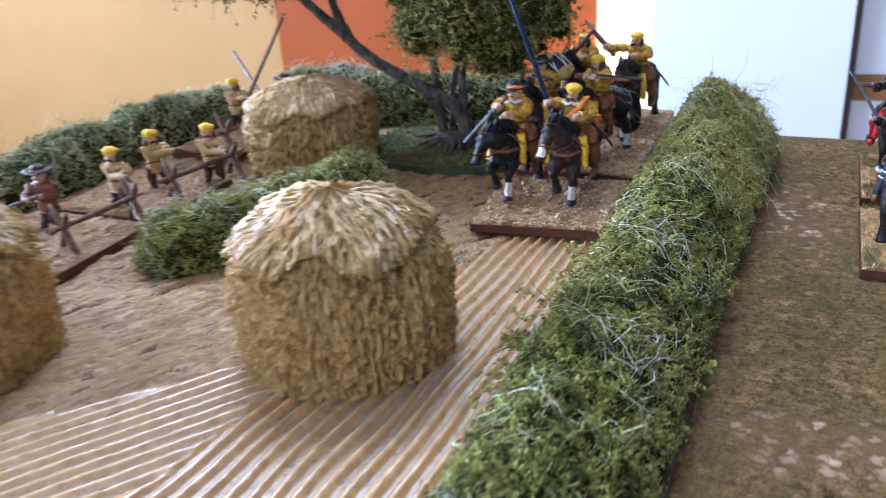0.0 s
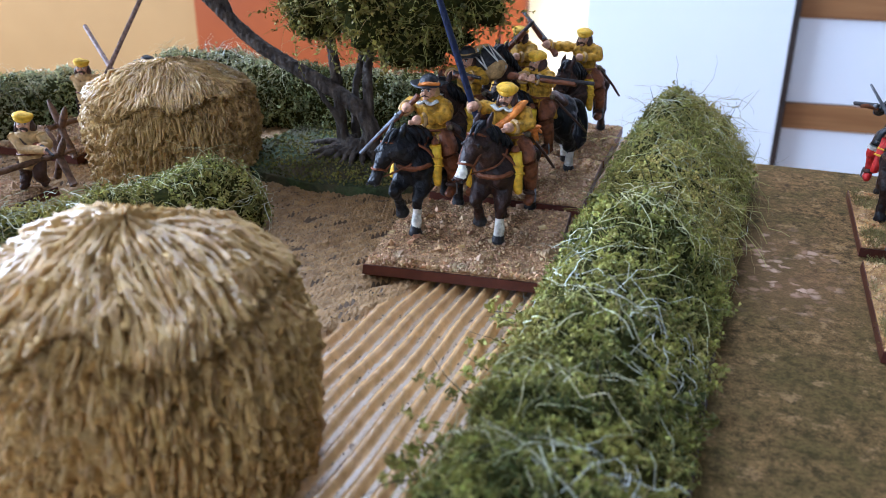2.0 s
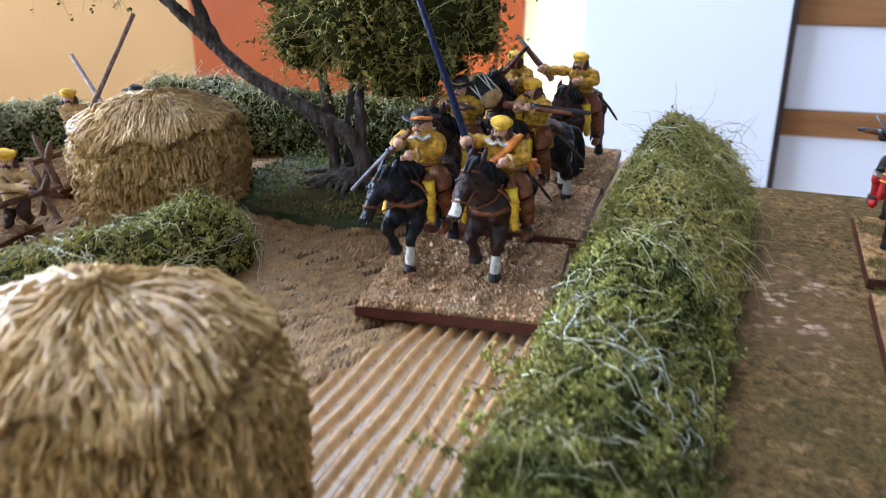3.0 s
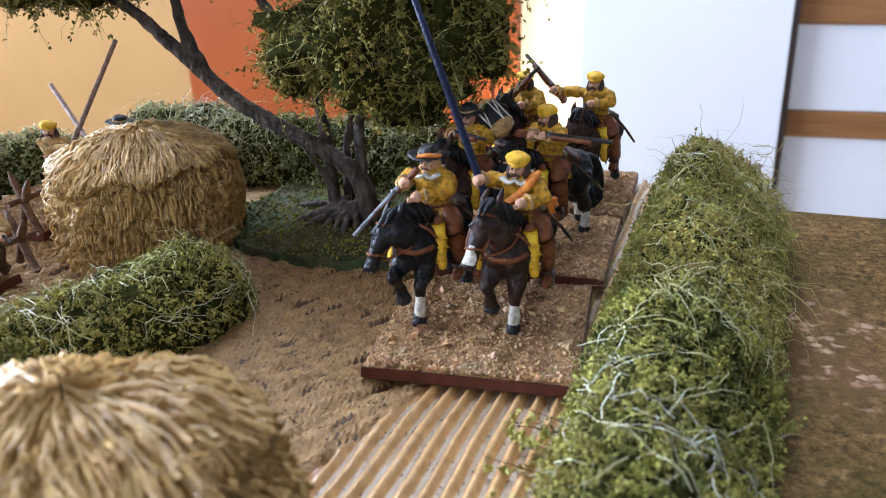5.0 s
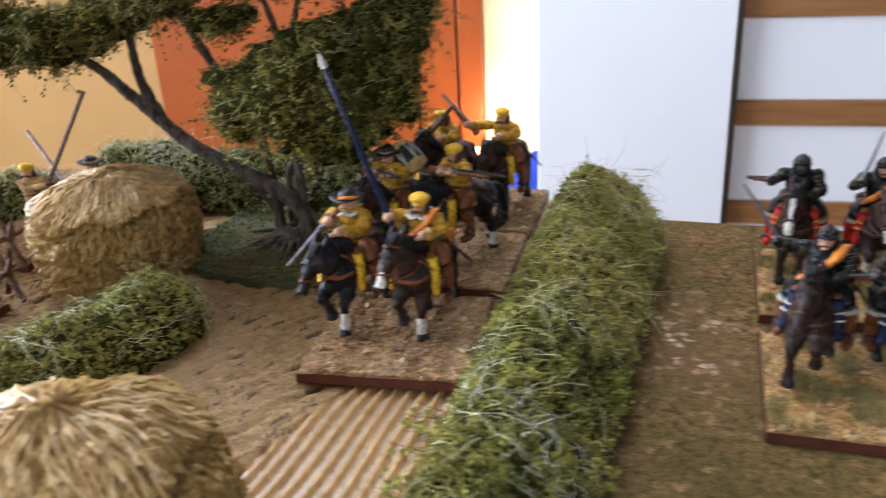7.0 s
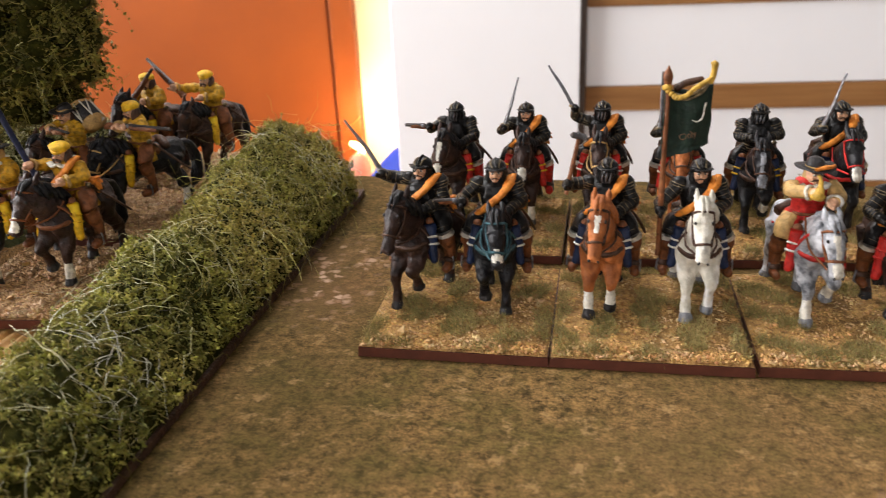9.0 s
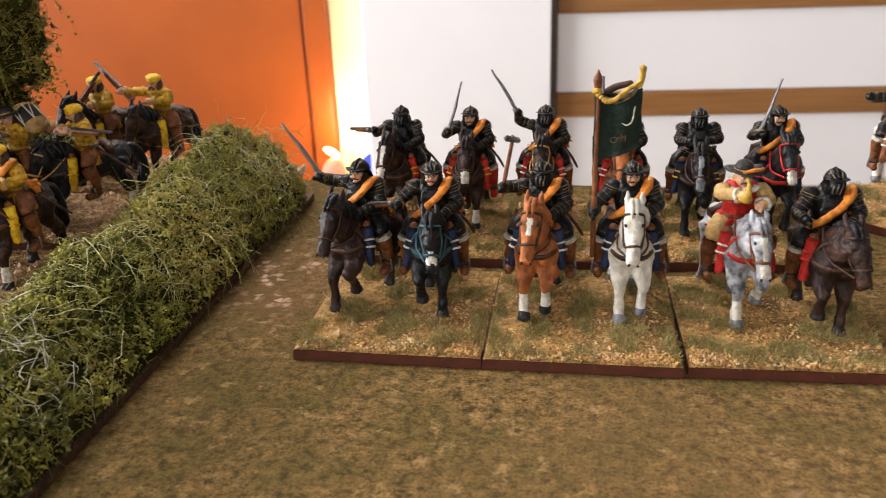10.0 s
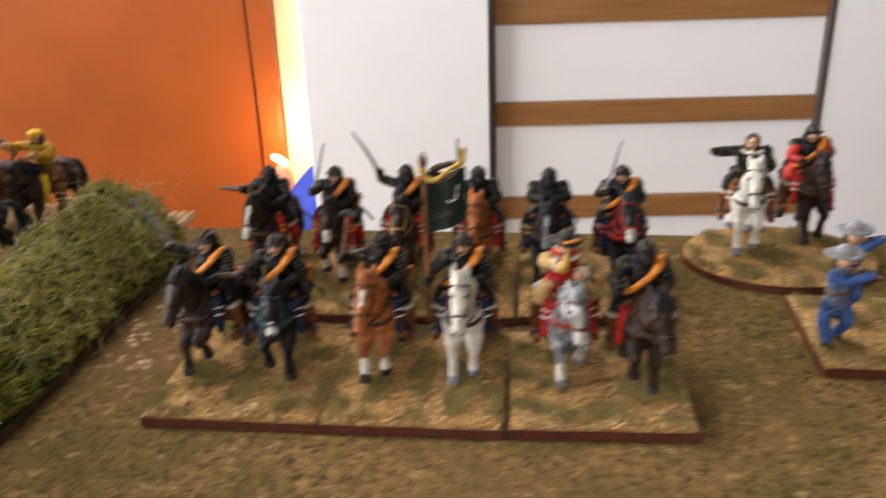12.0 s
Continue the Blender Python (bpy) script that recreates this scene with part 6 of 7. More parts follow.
        lettering(bm, "Only", 2.4, Matrix.Translation(t0 + V3(4.2, -1.3, -14.6)) @ Matrix.Rotation(radians(-16), 4, "Y") @ Matrix.Rotation(radians(90), 4, "X"), PI["wood"])


def lettering(bm, words, size, m, mat):
    """Raised painted letters, from the built-in font, added to a mesh."""
    cu = bpy.data.curves.new("lettering", "FONT")
    cu.body, cu.size, cu.extrude, cu.resolution_u = words, size, 0.08, 3
    ob = bpy.data.objects.new("lettering", cu)
    me = bpy.data.meshes.new_from_object(ob)
    me.transform(m)
    k = len(bm.faces)
    bm.from_mesh(me)
    bm.faces.ensure_lookup_table()
    for f in bm.faces[k:]:
        f.material_index = mat
    bpy.data.objects.remove(ob)
    bpy.data.curves.remove(cu)
    bpy.data.meshes.remove(me)


def hand_shaped(bm):
    """Small uneven swellings, as of a hand-sculpted casting."""
    for v in bm.verts:
        p = v.co
        v.co = p + noise.noise_vector(p * 0.34) * 0.34 + noise.noise_vector(p * 0.95 + Vector((9, 2, 5))) * 0.14


def mounted(name, x, y, z, yaw, label, group, horse_kw, rider_kw, lean=0.0, grow=1.0, extra=None):
    bm = bmesh.new()
    horse(bm, **horse_kw)
    n = len(bm.verts)
    rider(bm, **rider_kw)
    if extra:
        extra(bm)
    bm.verts.ensure_lookup_table()
    for v in bm.verts[n:]:
        if v.co.z > 25:
            v.co.z = 25 + (v.co.z - 25) * 0.95
    hand_shaped(bm)
    bmesh.ops.scale(bm, vec=(0.001 * grow,) * 3, verts=bm.verts)
    ob = part(name, bm, [M[k] for k in PAINTS])
    ob.matrix_world = pose(x, y, z, 0, lean, yaw)
    return tagged(ob, label, "figurine", group)


def foot_figure(name, x, y, z, yaw, label, group, coat="mustard", gear="cap", breech="brown", gun=((3, -2, 23), (-8, -9, 27)), grow=1.0, kneel=0.0, extra=None, sleeve=None):
    """A standing soldier with a long gun."""
    bm = bmesh.new()
    c = PI[coat]
    k = kneel
    tube(bm, [(0, 0.4, 13.5 - k), (0, 0.2, 18 - k), (0, 0, 22.5 - k), (0, 0, 25.6 - k), (0, 0, 27.2 - k)], [(4.0, 3.4), (3.3, 2.8), (4.2, 3.0), (3.7, 2.5), (1.6, 1.6)], c, 12, 3, ref=(0, -1, 0))
    for s in (-1, 1):
        tube(bm, [(s * 1.9, 0.3, 15 - k), (s * 2.5, -1.8 * s - 0.6, 8.0 - k * 0.6), (s * 2.6, 1.4 * s, 2.0)], [2.5, 2.0, 1.4], PI[breech], 9, 3)
        tube(bm, [(s * 2.6, 1.4 * s + 1.0, 1.4), (s * 2.9, 1.4 * s - 2.6, 1.1)], [1.4, 1.0], PI["darkbrown"], 8, 1)
    a, b = Vector(gun[0]) - V3(0, 0, k), Vector(gun[1]) - V3(0, 0, k)
    firearm(bm, a, b, 0.75)
    for s, f in ((1, 0.22), (-1, 0.55)):
        sh, h = V3(s * 3.9, 0, 25 - k), a.lerp(b, f)
        limb2(bm, sh, elbow(sh, h, (s * 1.8, 0.4, -2.0)), h, 1.7, PI[sleeve or coat])
        ball(bm, h, 1.2, PI["flesh"], u=8, v=6)
    pts = [V3(3.5 * math.cos(t), 0.2 + 3.0 * math.sin(t), 18.4 - k) for t in [2 * math.pi * j / 14 for j in range(15)]]
    tube(bm, pts, [(0.5, 0.4)] * 15, PI["brown"], 6, 1, cap=False)
    tube(bm, [(-3.0, 0.2, 26.6 - k), (0, -3.2, 22.5 - k), (3.2, -1.8, 18.8 - k)], [(0.6, 0.3)] * 3, PI["darkbrown"], 6, 3)
    headgear(bm, gear, (0, -0.2, 29.0 - k))
    if extra:
        extra(bm)
    for v in bm.verts:
        v.co.x *= 1.14
    hand_shaped(bm)
    bmesh.ops.scale(bm, vec=(0.001 * grow,) * 3, verts=bm.verts)
    ob = part(name, bm, [M[n] for n in PAINTS])
    ob.matrix_world = pose(x, y, z, 0, 0, yaw)
    return tagged(ob, label, "figurine", group)


# ---- figure bases ----


def stand(x, y, w, d, z, seed, label, group, grass=0.6, round_=False, turn=0.0, thick=0.0026, stones=420, ground="gravel", grit="stones"):
    """A thin painted base with a gritty top, grit stones and, where shown, tufts of static grass."""
    bm = bmesh.new()
    pts = []
    if round_:
        pts = [(math.cos(2 * math.pi * k / 56) * w / 2, math.sin(2 * math.pi * k / 56) * d / 2) for k in range(56)]
    else:
        n = 12
        for (ax, ay), (bx, by) in (((-1, -1), (1, -1)), ((1, -1), (1, 1)), ((1, 1), (-1, 1)), ((-1, 1), (-1, -1))):
            pts += [((ax + (bx - ax) * k / n) * w / 2, (ay + (by - ay) * k / n) * d / 2) for k in range(n)]
    lo = [bm.verts.new((px, py, 0.0)) for px, py in pts]
    hi = [bm.verts.new((px * 0.992, py * 0.992, thick)) for px, py in pts]
    bm.faces.new(lo[::-1])
    bm.faces.new(hi)
    for k in range(len(pts)):
        m = (k + 1) % len(pts)
        bm.faces.new((lo[k], lo[m], hi[m], hi[k]))
    base = part("figure_base", bm, M["base_rim"], smooth=False)
    base.matrix_world = pose(x, y, z, 0, 0, turn)
    tagged(base, label, "figure base", group)
    # gritty top: a fine uneven sheet
    g = 46
    u = np.linspace(-0.5, 0.5, g)
    U, W = np.meshgrid(u, u)
    if round_:
        r = np.maximum(np.abs(U), np.abs(W)) * 2
        a = np.arctan2(W, U)
        X, Y = np.cos(a) * r * w / 2 * 0.985, np.sin(a) * r * d / 2 * 0.985
        edge = 1 - r
    else:
        X, Y = U * w * 0.985, W * d * 0.985
        edge = 1 - np.maximum(np.abs(U), np.abs(W)) * 2
    rng = np.random.RandomState(seed)
    Z = thick + 0.0002 + np.clip(edge * 9, 0, 1) * (0.0007 + 0.0004 * wave(X + seed, Y, seed, 0.013) + 0.00025 * rng.rand(g, g))
    Z = np.maximum(Z, thick + 0.0001)
    i = np.arange(g * g).reshape(g, g)
    f = np.stack([i[:-1, :-1], i[:-1, 1:], i[1:, 1:], i[1:, :-1]], -1).reshape(-1, 4)
    tagged(raw("gritty_ground", np.stack([X, Y, Z], -1), f, M[ground], base, "tan sand and grit ground", smooth=True), kind="stuff")

    def spots(k):
        ii, jj = rng.randint(1, g - 1, k), rng.randint(1, g - 1, k)
        return np.stack([X[ii, jj] + rng.uniform(-0.5, 0.5, k) * w / g, Y[ii, jj] + rng.uniform(-0.5, 0.5, k) * d / g, Z[ii, jj]], -1)

    crumbs("grit", spots(stones * 5), 0.00025, 0.00075, M[grit], seed + 1, base)
    crumbs("pebbles", spots(max(10, stones // 4)), 0.0006, 0.0015 if grass else 0.0024, M[grit], seed + 2, base, flat=(0.35, 1.0))
    if grass:
        crumbs("large_pebble", spots(4), 0.0014, 0.0020, M[grit], seed + 9, base, flat=(0.6, 1.0))
    rim = np.clip(spots(stones), -1, 1)
    rim[:, 1] = -d / 2 * rng.uniform(0.80, 0.98, len(rim))
    if not round_:
        crumbs("edge_grit", rim, 0.0003, 0.0010, M[grit], seed + 7, base)
    if grass:
        p = spots(int(22000 * grass))
        p = p[wave(p[:, 0] + seed * 0.1, p[:, 1], seed + 5, 0.024) > 0.20 + 0.08 * rng.randn(len(p))]
        tang = rng.randn(len(p), 3) * 0.75 + np.array([0, 0, 1.0])
        fibres("static_grass", p, tang, (0.0013, 0.0030), (0.00005, 0.0001), M["flock"], seed + 3, base, "short olive static grass", curl=0.5, points=3)
    return base


GB = "armoured cavalry regiment"
GA = "mounted dragoons in yellow coats"
BW, BD = 0.0520, 0.0550
for k, (x, y, turn) in enumerate(((0.0670, 0.3143, 0.2), (0.1188, 0.3148, 0.8), (0.1710, 0.3168, 2.2))):
    stand(x, y, BW, BD, 0.0002, 100 + k, "red-brown rimmed figure base with grit and olive grass", "regiment bases", 0.8, turn=turn)
for k, (x, y, turn) in enumerate(((0.0670, 0.3780, 0.0), (0.1192, 0.3785, 0.6), (0.1712, 0.3810, 1.6))):
    stand(x, y, BW - 0.0004, BD - 0.001, 0.0002, 110 + k, "red-brown rimmed figure base with grit and olive grass", "regiment bases", 0.8, turn=turn)
for k, (x, y, d, turn) in enumerate(((-0.0648, 0.3108, 0.0535, 6.0), (-0.0664, 0.3685, 0.0510, 2.6), (-0.0675, 0.4195, 0.0495, 1.0))):
    stand(x, y, 0.0505, d, FIELD + 0.0004, 120 + k, "red-brown rimmed figure base covered in tan grit", "dragoon bases", 0.0, turn=turn, stones=620, ground="earth", grit="earth_stones")
stand(0.2445, 0.410, 0.072, 0.058, 0.0002, 130, "round red-brown figure base with grit and olive grass", "officer bases", 0.9, round_=True)
stand(0.2645, 0.3505, 0.051, 0.049, 0.0002, 131, "red-brown rimmed figure base with grit and olive grass", "infantry bases", 0.5)
stand(-0.2345, 0.2265, 0.054, 0.05, FIELD, 140, "red-brown rimmed figure base covered in tan earth", "barricade bases", 0.0, ground="earth", grit="earth_stones")
stand(-0.2345, 0.2785, 0.054, 0.05, FIELD, 141, "red-brown rimmed figure base covered in tan earth", "barricade bases", 0.0, ground="earth", grit="earth_stones")
stand(-0.2445, 0.3565, 0.040, 0.05, FIELD, 142, "red-brown rimmed figure base covered in tan earth", "barricade bases", 0.0, ground="earth", grit="earth_stones")
stand(-0.214, 0.391, 0.042, 0.036, FIELD, 143, "red-brown rimmed figure base covered in tan earth", "barricade bases", 0.0, ground="earth", grit="earth_stones", turn=-14, thick=0.0035)

# ---- armoured cavalry, front rank ----
ZB = 0.0034
TROT = [((-4.2, 11.0), (-4.6, 0.9)), ((-5.6, 13.6), (-1.6, 7.2)), ((2.0, 9.5), (5.0, 1.2)), ((-3.5, 9.5), (-4.2, 0.8))]
TROT2 = [((-5.4, 13.0), (-2.2, 5.6)), ((-2.4, 10.4), (-3.0, 0.9)), ((-3.5, 9.5), (-4.2, 0.8)), ((2.0, 9.5), (5.0, 1.2))]
WALK = [((-3.6, 11.0), (-4.6, 1.0)), ((-4.6, 12.0), (-2.8, 3.2)), ((1.5, 9.2), (3.0, 0.8)), ((-1.0, 9.2), (-1.6, 0.8))]
GALLOP = [((-6.2, 13.0), (-2.0, 5.2)), ((-4.0, 11.2), (-5.0, 1.0)), ((3.0, 10.0), (6.6, 2.2)), ((0.5, 9.2), (2.2, 0.8))]
mounted("cavalry_figurine", 0.054, 0.322, ZB, -16, "black-armoured rider with raised sword on dark brown horse", GB, dict(coat="h_brown", head=(-0.5, 0), legs=TROT, tack="darkbrown", bridle="darkbrown"),
        dict(gear="helmet", breeches="armour", boot="brown", stocking="blue", right=(-11.5, -2.5, 37.5), weapon="sword", aim=(-0.45, -0.12, 0.75), length=20))
mounted("cavalry_figurine", 0.0755, 0.321, ZB, 4, "black-armoured rider with pistol on glossy black horse", GB, dict(coat="h_black", head=(0.8, 3.5), legs=TROT2, blaze="offwhite", span=(0.62, 0.9), bridle="teal", tack="teal"),
        dict(gear="helmet", breeches="armour", boot="brown", stocking="blue", right=(-9.5, -5.5, 32.5), weapon="pistol", aim=(-1.0, -0.35, 0.12), length=8))
mounted("cavalry_figurine", 0.1065, 0.323, ZB, -4, "black-armoured rider with war hammer on chestnut horse", GB, dict(coat="h_chestnut", mane="h_chestnut", head=(-0.8, 0), legs=WALK, blaze="offwhite", span=(0.15, 0.5), socks=(0, 1), tack="darkbrown", bridle="darkbrown"),
        dict(gear="closed", breeches="armour", boot="brown", stocking="blue", right=(-10.5, -3.5, 36.5), weapon="hammer", aim=(0.18, 0.0, 1.0), length=15))
mounted("cavalry_figurine", 0.1315, 0.324, ZB, 2, "black-armoured standard bearer with green fringed flag on white horse", GB, dict(coat="h_white", mane="h_white", head=(-0.4, 0), legs=WALK, blaze="offwhite", tack="darkbrown", bridle="darkbrown"),
        dict(gear="helmet", breeches="armour", boot="brown", stocking="blue", right=(-10.5, -4.5, 30.0), weapon="flag", aim=(0.0, 0.0, 1.0), length=35.5))
mounted("cavalry_figurine", 0.161, 0.325, ZB, 10, "red-coated trumpeter with black hat on dapple grey horse", GB, dict(coat="h_grey", mane="h_grey", head=(0.8, 4.5), legs=TROT, blaze="offwhite", socks=(0, 1), tack="red", bridle="brown"),
        dict(coat="red", sleeve="buff", gear="plumed", breeches="buff", boot="brown", stocking="red", sash=False, right=(-2.6, -7.0, 36.5), left=(3.0, -7.5, 33.5), weapon="trumpet", collar="offwhite"))
mounted("cavalry_figurine", 0.1835, 0.321, ZB, 2, "black-armoured rider in red stockings on dark brown horse", GB, dict(coat="h_brown", head=(3.0, 3.5), legs=TROT2, bridle="darkbrown"),
        dict(gear="closed", breeches="armour", boot="brown", stocking="red", right=(-7.5, -4.5, 30.5), weapon="", cuff="red"))
# rear rank
mounted("cavalry_figurine", 0.0525, 0.388, ZB, -6, "black-armoured rider levelling a pistol on brown horse", GB, dict(coat="h_brown", head=(-1.2, 0), legs=WALK, blaze="offwhite", bridle="darkbrown"),
        dict(gear="closed", breeches="armour", boot="red", stocking="red", sash=False, right=(-8.5, -6.0, 35.5), weapon="pistol", aim=(-1.0, -0.35, 0.1), length=9, cuff="yellow"), grow=0.97)
mounted("cavalry_figurine", 0.0775, 0.388, ZB, 0, "black-armoured rider with upright sword and orange sash", GB, dict(coat="h_brown", head=(0.3, 1.0), legs=TROT2, socks=(0, 1), bridle="darkbrown", blaze="offwhite", span=(0.7, 1.1)),
        dict(gear="helmet", breeches="armour", boot="red", stocking="red", right=(-7.8, -4.5, 35.0), weapon="sword", aim=(0.28, 0.05, 1), length=20, cuff="yellow"), grow=0.97)
mounted("cavalry_figurine", 0.104, 0.389, ZB, -3, "black-armoured rider waving sword, orange sash", GB, dict(coat="h_brown", head=(0.2, 1.0), legs=TROT, bridle="buff"),
        dict(gear="closed", breeches="armour", boot="brown", stocking="red", right=(-9.5, -2.0, 41.0), weapon="sword", aim=(-0.5, 0.0, 0.85), length=19), grow=0.98)
mounted("cavalry_figurine", 0.1305, 0.389, ZB, 4, "black-armoured rider on chestnut horse behind the standard", GB, dict(coat="h_chestnut", mane="h_chestnut", head=(-1.0, 0), legs=WALK, bridle="darkbrown"),
        dict(gear="closed", breeches="armour", boot="brown", stocking="red", sash=False, right=(-7.5, -4.5, 34.0), weapon="sword", aim=(0.0, 0.1, 1), length=22), grow=0.97)
mounted("cavalry_figurine", 0.156, 0.388, ZB, -3, "black-armoured rider with folded arms on dark horse", GB, dict(coat="h_black", head=(0.4, 2.0), legs=TROT, socks=(1,), bridle="darkbrown", blaze="grey"),
        dict(gear="closed", breeches="armour", boot="brown", stocking="blue", sash=False, right=(-3.0, -5.5, 32.5), left=(3.8, -5.0, 33.0), cuff="yellow"), grow=0.97)
mounted("cavalry_figurine", 0.182, 0.390, ZB, 4, "black-armoured rider with upright sword on black horse", GB, dict(coat="h_black", head=(0.4, -0.5), legs=WALK, blaze="offwhite", span=(0.7, 1.1), bridle="red", tack="red"),
        dict(gear="helmet", breeches="armour", boot="brown", stocking="blue", right=(-7.0, -4.0, 34.5), weapon="sword", aim=(0.28, 0.0, 1), length=21, cuff="red"), grow=0.98)

# ---- officers on the round base, and infantry beside them ----
mounted("officer_figurine", 0.2325, 0.420, ZB + 0.001, -6, "bare-headed officer pointing, on pale grey horse", "officers", dict(coat="h_white", mane="h_white", head=(0.3, 0), legs=WALK, blaze="offwhite", tack="black", bridle="black"),
        dict(gear="bare", breeches="armour", boot="brown", sash=False, right=(-13.0, -3.0, 36.5), weapon="", collar="offwhite"), grow=1.04)
mounted("officer_figurine", 0.2575, 0.432, ZB + 0.001, 4, "officer in red sleeves and orange sash on brown horse", "officers", dict(coat="h_brown", head=(0.0, 1.0), legs=WALK, bridle="darkbrown"),
        dict(sleeve="red", gear="helmet", breeches="red", boot="brown", stocking="red", right=(-5.0, -6.0, 31.0), left=(3.0, -6.5, 33.0)), grow=1.03)
foot_figure("infantry_figurine", 0.2445, 0.341, ZB, 35, "blue-coated musketeer figure aiming", "blue infantry", "dusty_blue", "felt", "bright_blue", ((3, 1, 25), (6, -14, 25.5)), sleeve="bright_blue")
foot_figure("infantry_figurine", 0.2530, 0.360, ZB, 40, "blue-coated musketeer figure with levelled gun", "blue infantry", "buff", "felt", "bright_blue", ((1, 1, 26), (10, -12, 30)), sleeve="bright_blue")
foot_figure("infantry_figurine", 0.2720, 0.345, ZB, 30, "blue-coated musketeer figure standing", "blue infantry", "dusty_blue", "felt", "bright_blue", ((2, 1, 24), (8, -12, 30)), sleeve="bright_blue")

# ---- dragoons ----
ZA = FIELD + 0.0038
DR = dict(coat="mustard", breeches="brown", boot="brown", stocking="yellow", cuff="yellow")
mounted("dragoon_figurine", -0.0815, 0.318, ZA, -6, "yellow-coated dragoon in black hat on black horse", GA, dict(coat="h_black", head=(-5.0, 6.0), legs=GALLOP, socks=(1,), bridle="brown", tack="brown"),
        dict(DR, gear="plumed", sash=False, right=(-3.8, -6.8, 35.5), left=(0.5, -7.0, 32.5), weapon="bright musket", aim=(-0.60, -0.45, -0.75), length=19, collar="offwhite"))
mounted("dragoon_figurine", -0.0588, 0.319, ZA, -3, "yellow-coated dragoon carrying a blue lance on brown horse", GA, dict(coat="h_brown", head=(-3.5, 1.5), legs=TROT2, blaze="offwhite", span=(0.62, 1.0), socks=(1,), bridle="brown", tack="brown"),
        dict(DR, gear="cap", sash=True, right=(-8.2, -5.0, 37.0), left=(3.4, -6.0, 32.5), weapon="lance", aim=(-0.34, -0.02, 1.0), length=49, collar="offwhite"))


def drum(bm):
    """A small side drum slung at the back, with white cords over a black shell."""
    a, b = V3(1.5, 5.5, 41.0), V3(8.2, 4.0, 36.6)
    d = (b - a).normalized()
    u = d.orthogonal().normalized()
    v = d.cross(u)
    tube(bm, [a, b], [4.3, 4.3], PI["black"], 18, 1)
    tube(bm, [b - d * 0.4, b + d * 0.9], [4.55, 4.5], PI["buff"], 18, 1)
    tube(bm, [b + d * 0.9, b + d * 1.2], [4.0, 3.8], PI["offwhite"], 18, 1)
    tube(bm, [a - d * 0.7, a + d * 0.6], [4.5, 4.55], PI["buff"], 18, 1)
    rim = lambda e, k: e + (u * math.cos(k * math.pi / 6) + v * math.sin(k * math.pi / 6)) * 4.5
    for k in range(12):
        tube(bm, [rim(a, k), rim(b, k + (1 if k % 2 else 0))], [0.3, 0.3], PI["offwhite"], 5, 1)


mounted("dragoon_figurine", -0.0845, 0.362, ZA, -14, "yellow-coated dragoon in black hat with drum, aiming a gun", GA, dict(coat="h_bay", head=(-1.2, 1.0), legs=WALK, bridle="darkbrown"),
        dict(DR, gear="hat", sash=False, right=(-1.5, -7.0, 36.0), left=(4.5, -7.0, 36.0), weapon="musket", aim=(0.95, -0.3, 0.06), length=14), extra=drum)
mounted("dragoon_figurine", -0.0622, 0.368, ZA, -34, "yellow-capped dragoon aiming a long gun on black horse", GA, dict(coat="h_black", head=(-1.5, 5.0), legs=GALLOP, socks=(3, 2), bridle="buff"),
        dict(DR, gear="cap", sash=False, right=(0.5, -6.5, 35.5), left=(4.5, -5.0, 35.5), weapon="musket", aim=(0.95, 0.30, 0.03), length=25))
mounted("dragoon_figurine", -0.0800, 0.413, ZA, -16, "yellow-capped dragoon on dark brown horse", GA, dict(coat="h_brown", head=(-1.0, -1.0), legs=WALK, bridle="darkbrown"),
        dict(DR, gear="cap", sash=False, right=(-5.5, -5.5, 32.0), left=(3.0, -6.0, 33.0), weapon="musket", aim=(0.62, 0.1, 0.70), length=19))
mounted("dragoon_figurine", -0.0565, 0.418, ZA, -10, "yellow-capped dragoon holding up a gun on brown horse", GA, dict(coat="h_bay", head=(-1.2, 3.5), legs=TROT2, bridle="darkbrown"),
        dict(DR, gear="cap", sash=False, right=(-13.0, -4.0, 36.5), left=(1.5, -6.0, 33.5), weapon="musket", aim=(-0.66, -0.1, 0.75), length=16))

bpy.data.scenes.remove(BENCH)

# ---- infantry behind the barricade ----
GI = "yellow-capped infantry"
ZI = FIELD + 0.0036
for (x, y, yaw, gear, gun) in ((-0.242, 0.236, 20, "hat", ((3, -2, 22), (-8, -12, 20))), (-0.231, 0.262, 15, "cap", ((3, -2, 23), (10, -9, 20))), (-0.232, 0.286, 60, "cap", ((2, 0, 24), (9, -14, 23))),
                              (-0.2125, 0.299, 30, "cap", ((3, -2, 22), (9, -11, 20))), (-0.254, 0.374, 30, "cap", ((3, -2, 22), (10, -8, 24))), (-0.229, 0.384, 20, "hat", ((3, -2, 22), (9, -9, 24)))):
    foot_figure("infantry_figurine", x, y, ZI if y < 0.38 else FIELD + 0.0042, yaw, "yellow-coated musketeer figure aiming over the barricade" if gear == "cap" else "musketeer figure in a black hat behind the barricade", GI, "buff" if gear == "cap" else "brown", gear, "darkbrown", gun, 0.93, 6.0)

# ---- barricade of sharpened stakes ----


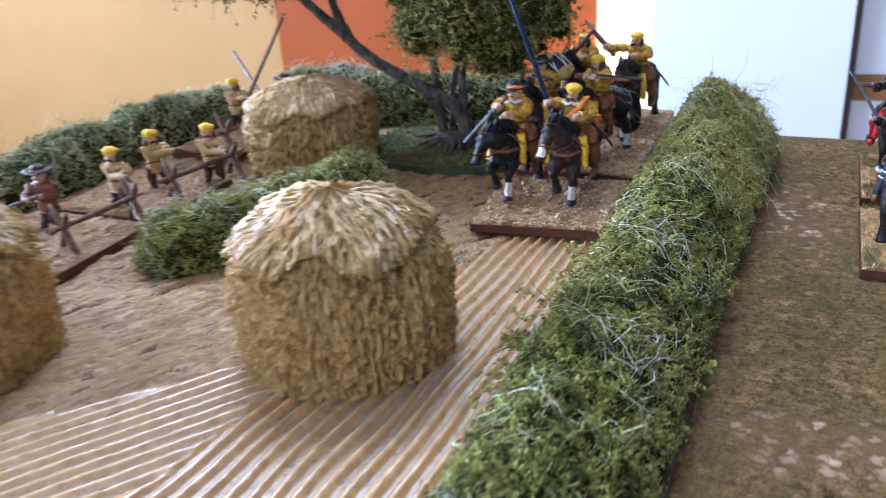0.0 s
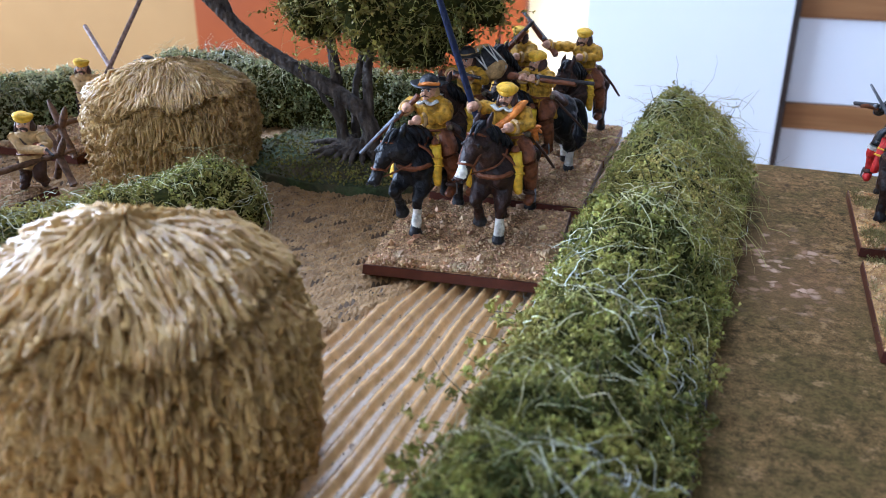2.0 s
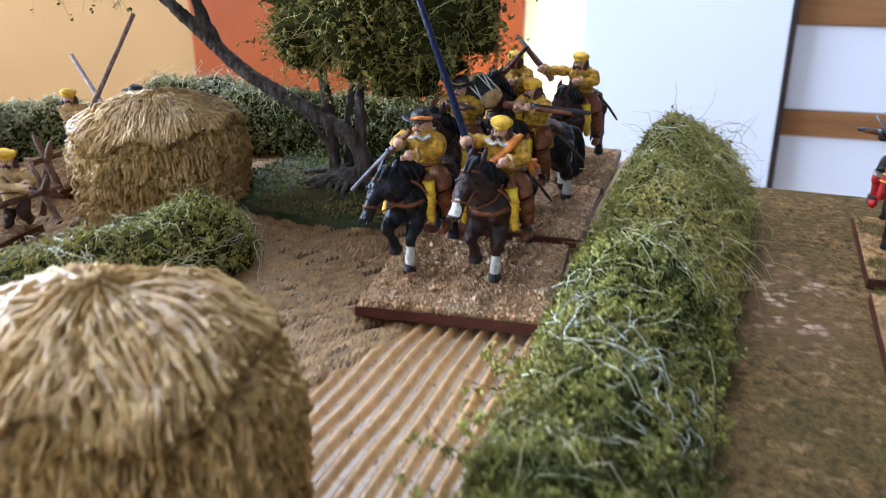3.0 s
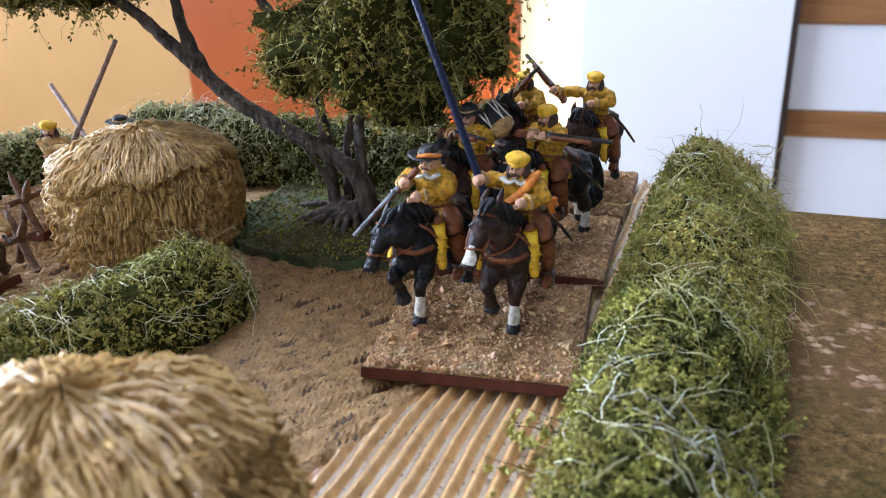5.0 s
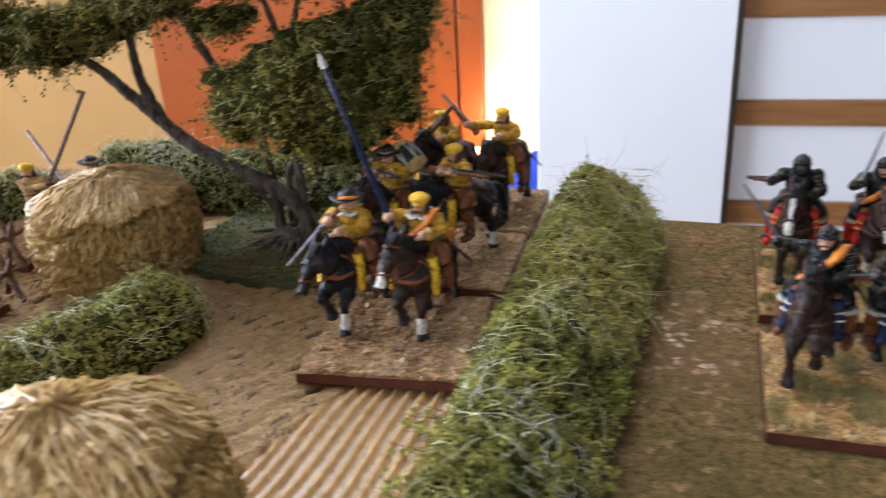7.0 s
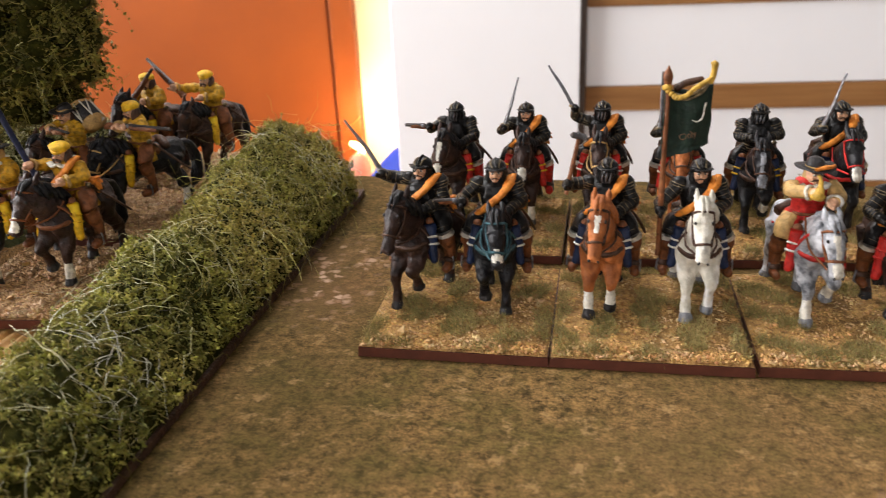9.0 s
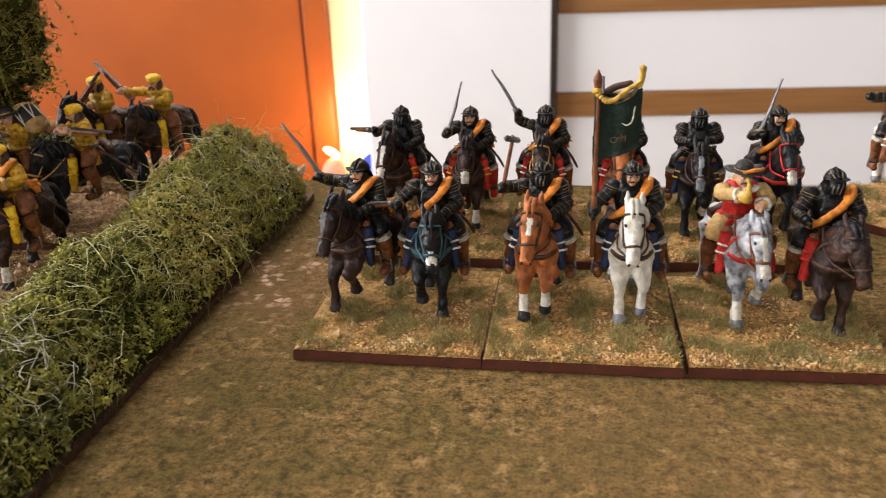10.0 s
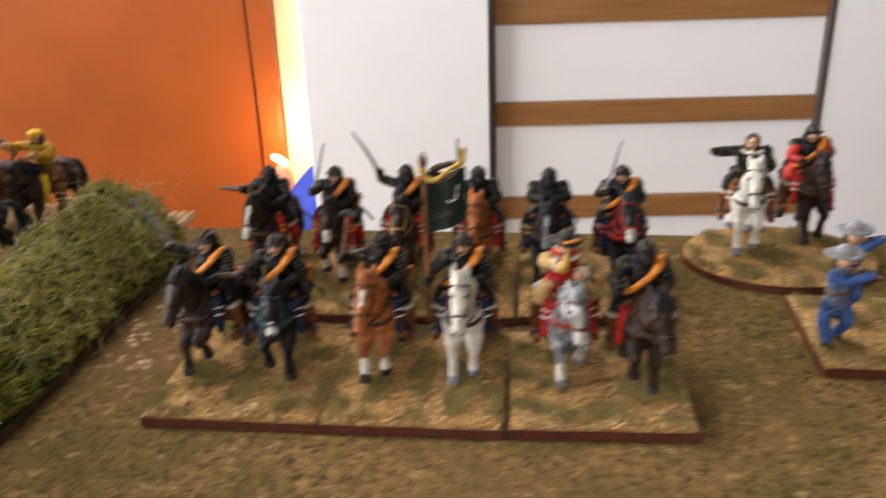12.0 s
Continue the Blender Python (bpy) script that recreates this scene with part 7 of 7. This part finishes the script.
def trestle(x, y, yaw, rail, label, tall=1.0, seed=0):
    """Crossed stakes with a rail laid through them."""
    t = new("stake_barricade")
    t.matrix_world = pose(x, y, ZI - 0.0004, 0, 0, yaw)
    tagged(t, label, "barricade", "stake barricades")
    rnd = random.Random(seed)

    def stake(a, b, r):
        bm = bmesh.new()
        a, b = Vector(a) * 0.001, Vector(b) * 0.001
        n = 6
        pts = [a.lerp(b, k / n) + Vector((rnd.uniform(-1, 1), rnd.uniform(-1, 1), 0)) * 0.00025 for k in range(n + 1)]
        tube(bm, pts, [r * rnd.uniform(0.9, 1.1) * 0.001 for k in range(n)] + [r * 0.00035], 0, 8, 2)
        part("stake", bm, M["wood"], t)

    for k in range(2):
        o = rail * (k - 0.5) * 0.72
        stake((o - 1, -6, 0), (o + 1, 5.5, 17 * tall), 1.25)
        stake((o + 2, 6, 0), (o - 1, -5, 16 * tall), 1.25)
    stake((-rail / 2, 0.6, 9.5 * tall), (rail / 2, -0.4, 9.5 * tall), 1.1)
    return t


trestle(-0.2165, 0.236, 84, 44, "brown wooden crossed stakes with a rail", 1.0, 2)
trestle(-0.2115, 0.291, 80, 46, "brown wooden crossed stakes with a rail", 1.0, 3)
trestle(-0.228, 0.346, 84, 40, "brown wooden crossed stakes with a rail", 1.15, 4)


def pikes():
    t = new("crossed_pikes")
    t.matrix_world = pose(-0.244, 0.378, ZI, 0, 0, 0)
    tagged(t, "two long wooden poles leaning crosswise behind the barricade", "pole")
    for a, b, r in (((-0.012, 0, 0.004), (0.019, 0.006, 0.054), 0.0011), ((0.008, 0.002, 0.006), (-0.0125, 0.004, 0.037), 0.0011)):
        bm = bmesh.new()
        tube(bm, [a, b], [r, r * 0.8], 0, 8, 1)
        part("pole", bm, M["pole_wood"], t)


pikes()


# ---- small things behind the table ----


def floor_lamp():
    l = empty("table_lamp", pose(-0.522, 2.085, FLOOR), "small lit lamp with a salmon shade standing on the floor", "lamp")
    bm = bmesh.new()
    tube(bm, [(0, 0, 0.0), (0, 0, 0.016), (0, 0, 0.02)], [0.055, 0.053, 0.02], 0, 24, 2)
    part("foot", bm, M["wood"], l)
    bm = bmesh.new()
    tube(bm, [(0, 0, 0.018), (0.002, 0, 0.07), (0.004, 0, 0.14), (0.012, 0, 0.20), (0.022, 0, 0.232)], [0.048, 0.052, 0.044, 0.030, 0.016], 0, 24, 4)
    part("shade", bm, M["salmon"], l, "salmon pink shade")
    bm = bmesh.new()
    tube(bm, [(-0.004, -0.010, 0.262), (0.014, -0.012, 0.256), (0.030, -0.010, 0.243)], [0.005, 0.008, 0.006], 0, 12, 3)
    part("bulb", bm, M["lamp_glow"], l, "glowing warm white bulb")
    return l


floor_lamp()


def blue_bag():
    """A soft bag standing on the floor, gathered to a blunt point."""
    bm = bmesh.new()
    rings = []
    for i in range(19):
        f = i / 18
        r = 0.150 * (1 - f ** 2.6) ** 0.8 + 0.004
        row = []
        for j in range(40):
            a = 2 * math.pi * j / 40
            k = 1 + (0.05 + 0.10 * f) * math.sin(a * 9 + 1.3 * math.sin(f * 5)) * 0.5 + 0.06 * noise.noise(Vector((math.cos(a) * 2, math.sin(a) * 2, f * 4)))
            row.append(bm.verts.new((math.cos(a) * r * k, math.sin(a) * r * k * 0.6, 0.358 * f)))
        rings.append(row)
    for p, q in zip(rings, rings[1:]):
        for j in range(40):
            bm.faces.new((p[j], p[(j + 1) % 40], q[(j + 1) % 40], q[j]))
    bm.faces.new(rings[0][::-1])
    bm.faces.new(rings[-1])
    ob = part("cloth_bag", bm, M["bag_cloth"])
    ob.location = (-0.305, 1.80, FLOOR)
    return tagged(ob, "bright blue soft cloth bag standing beside the wardrobe", "bag")


blue_bag()
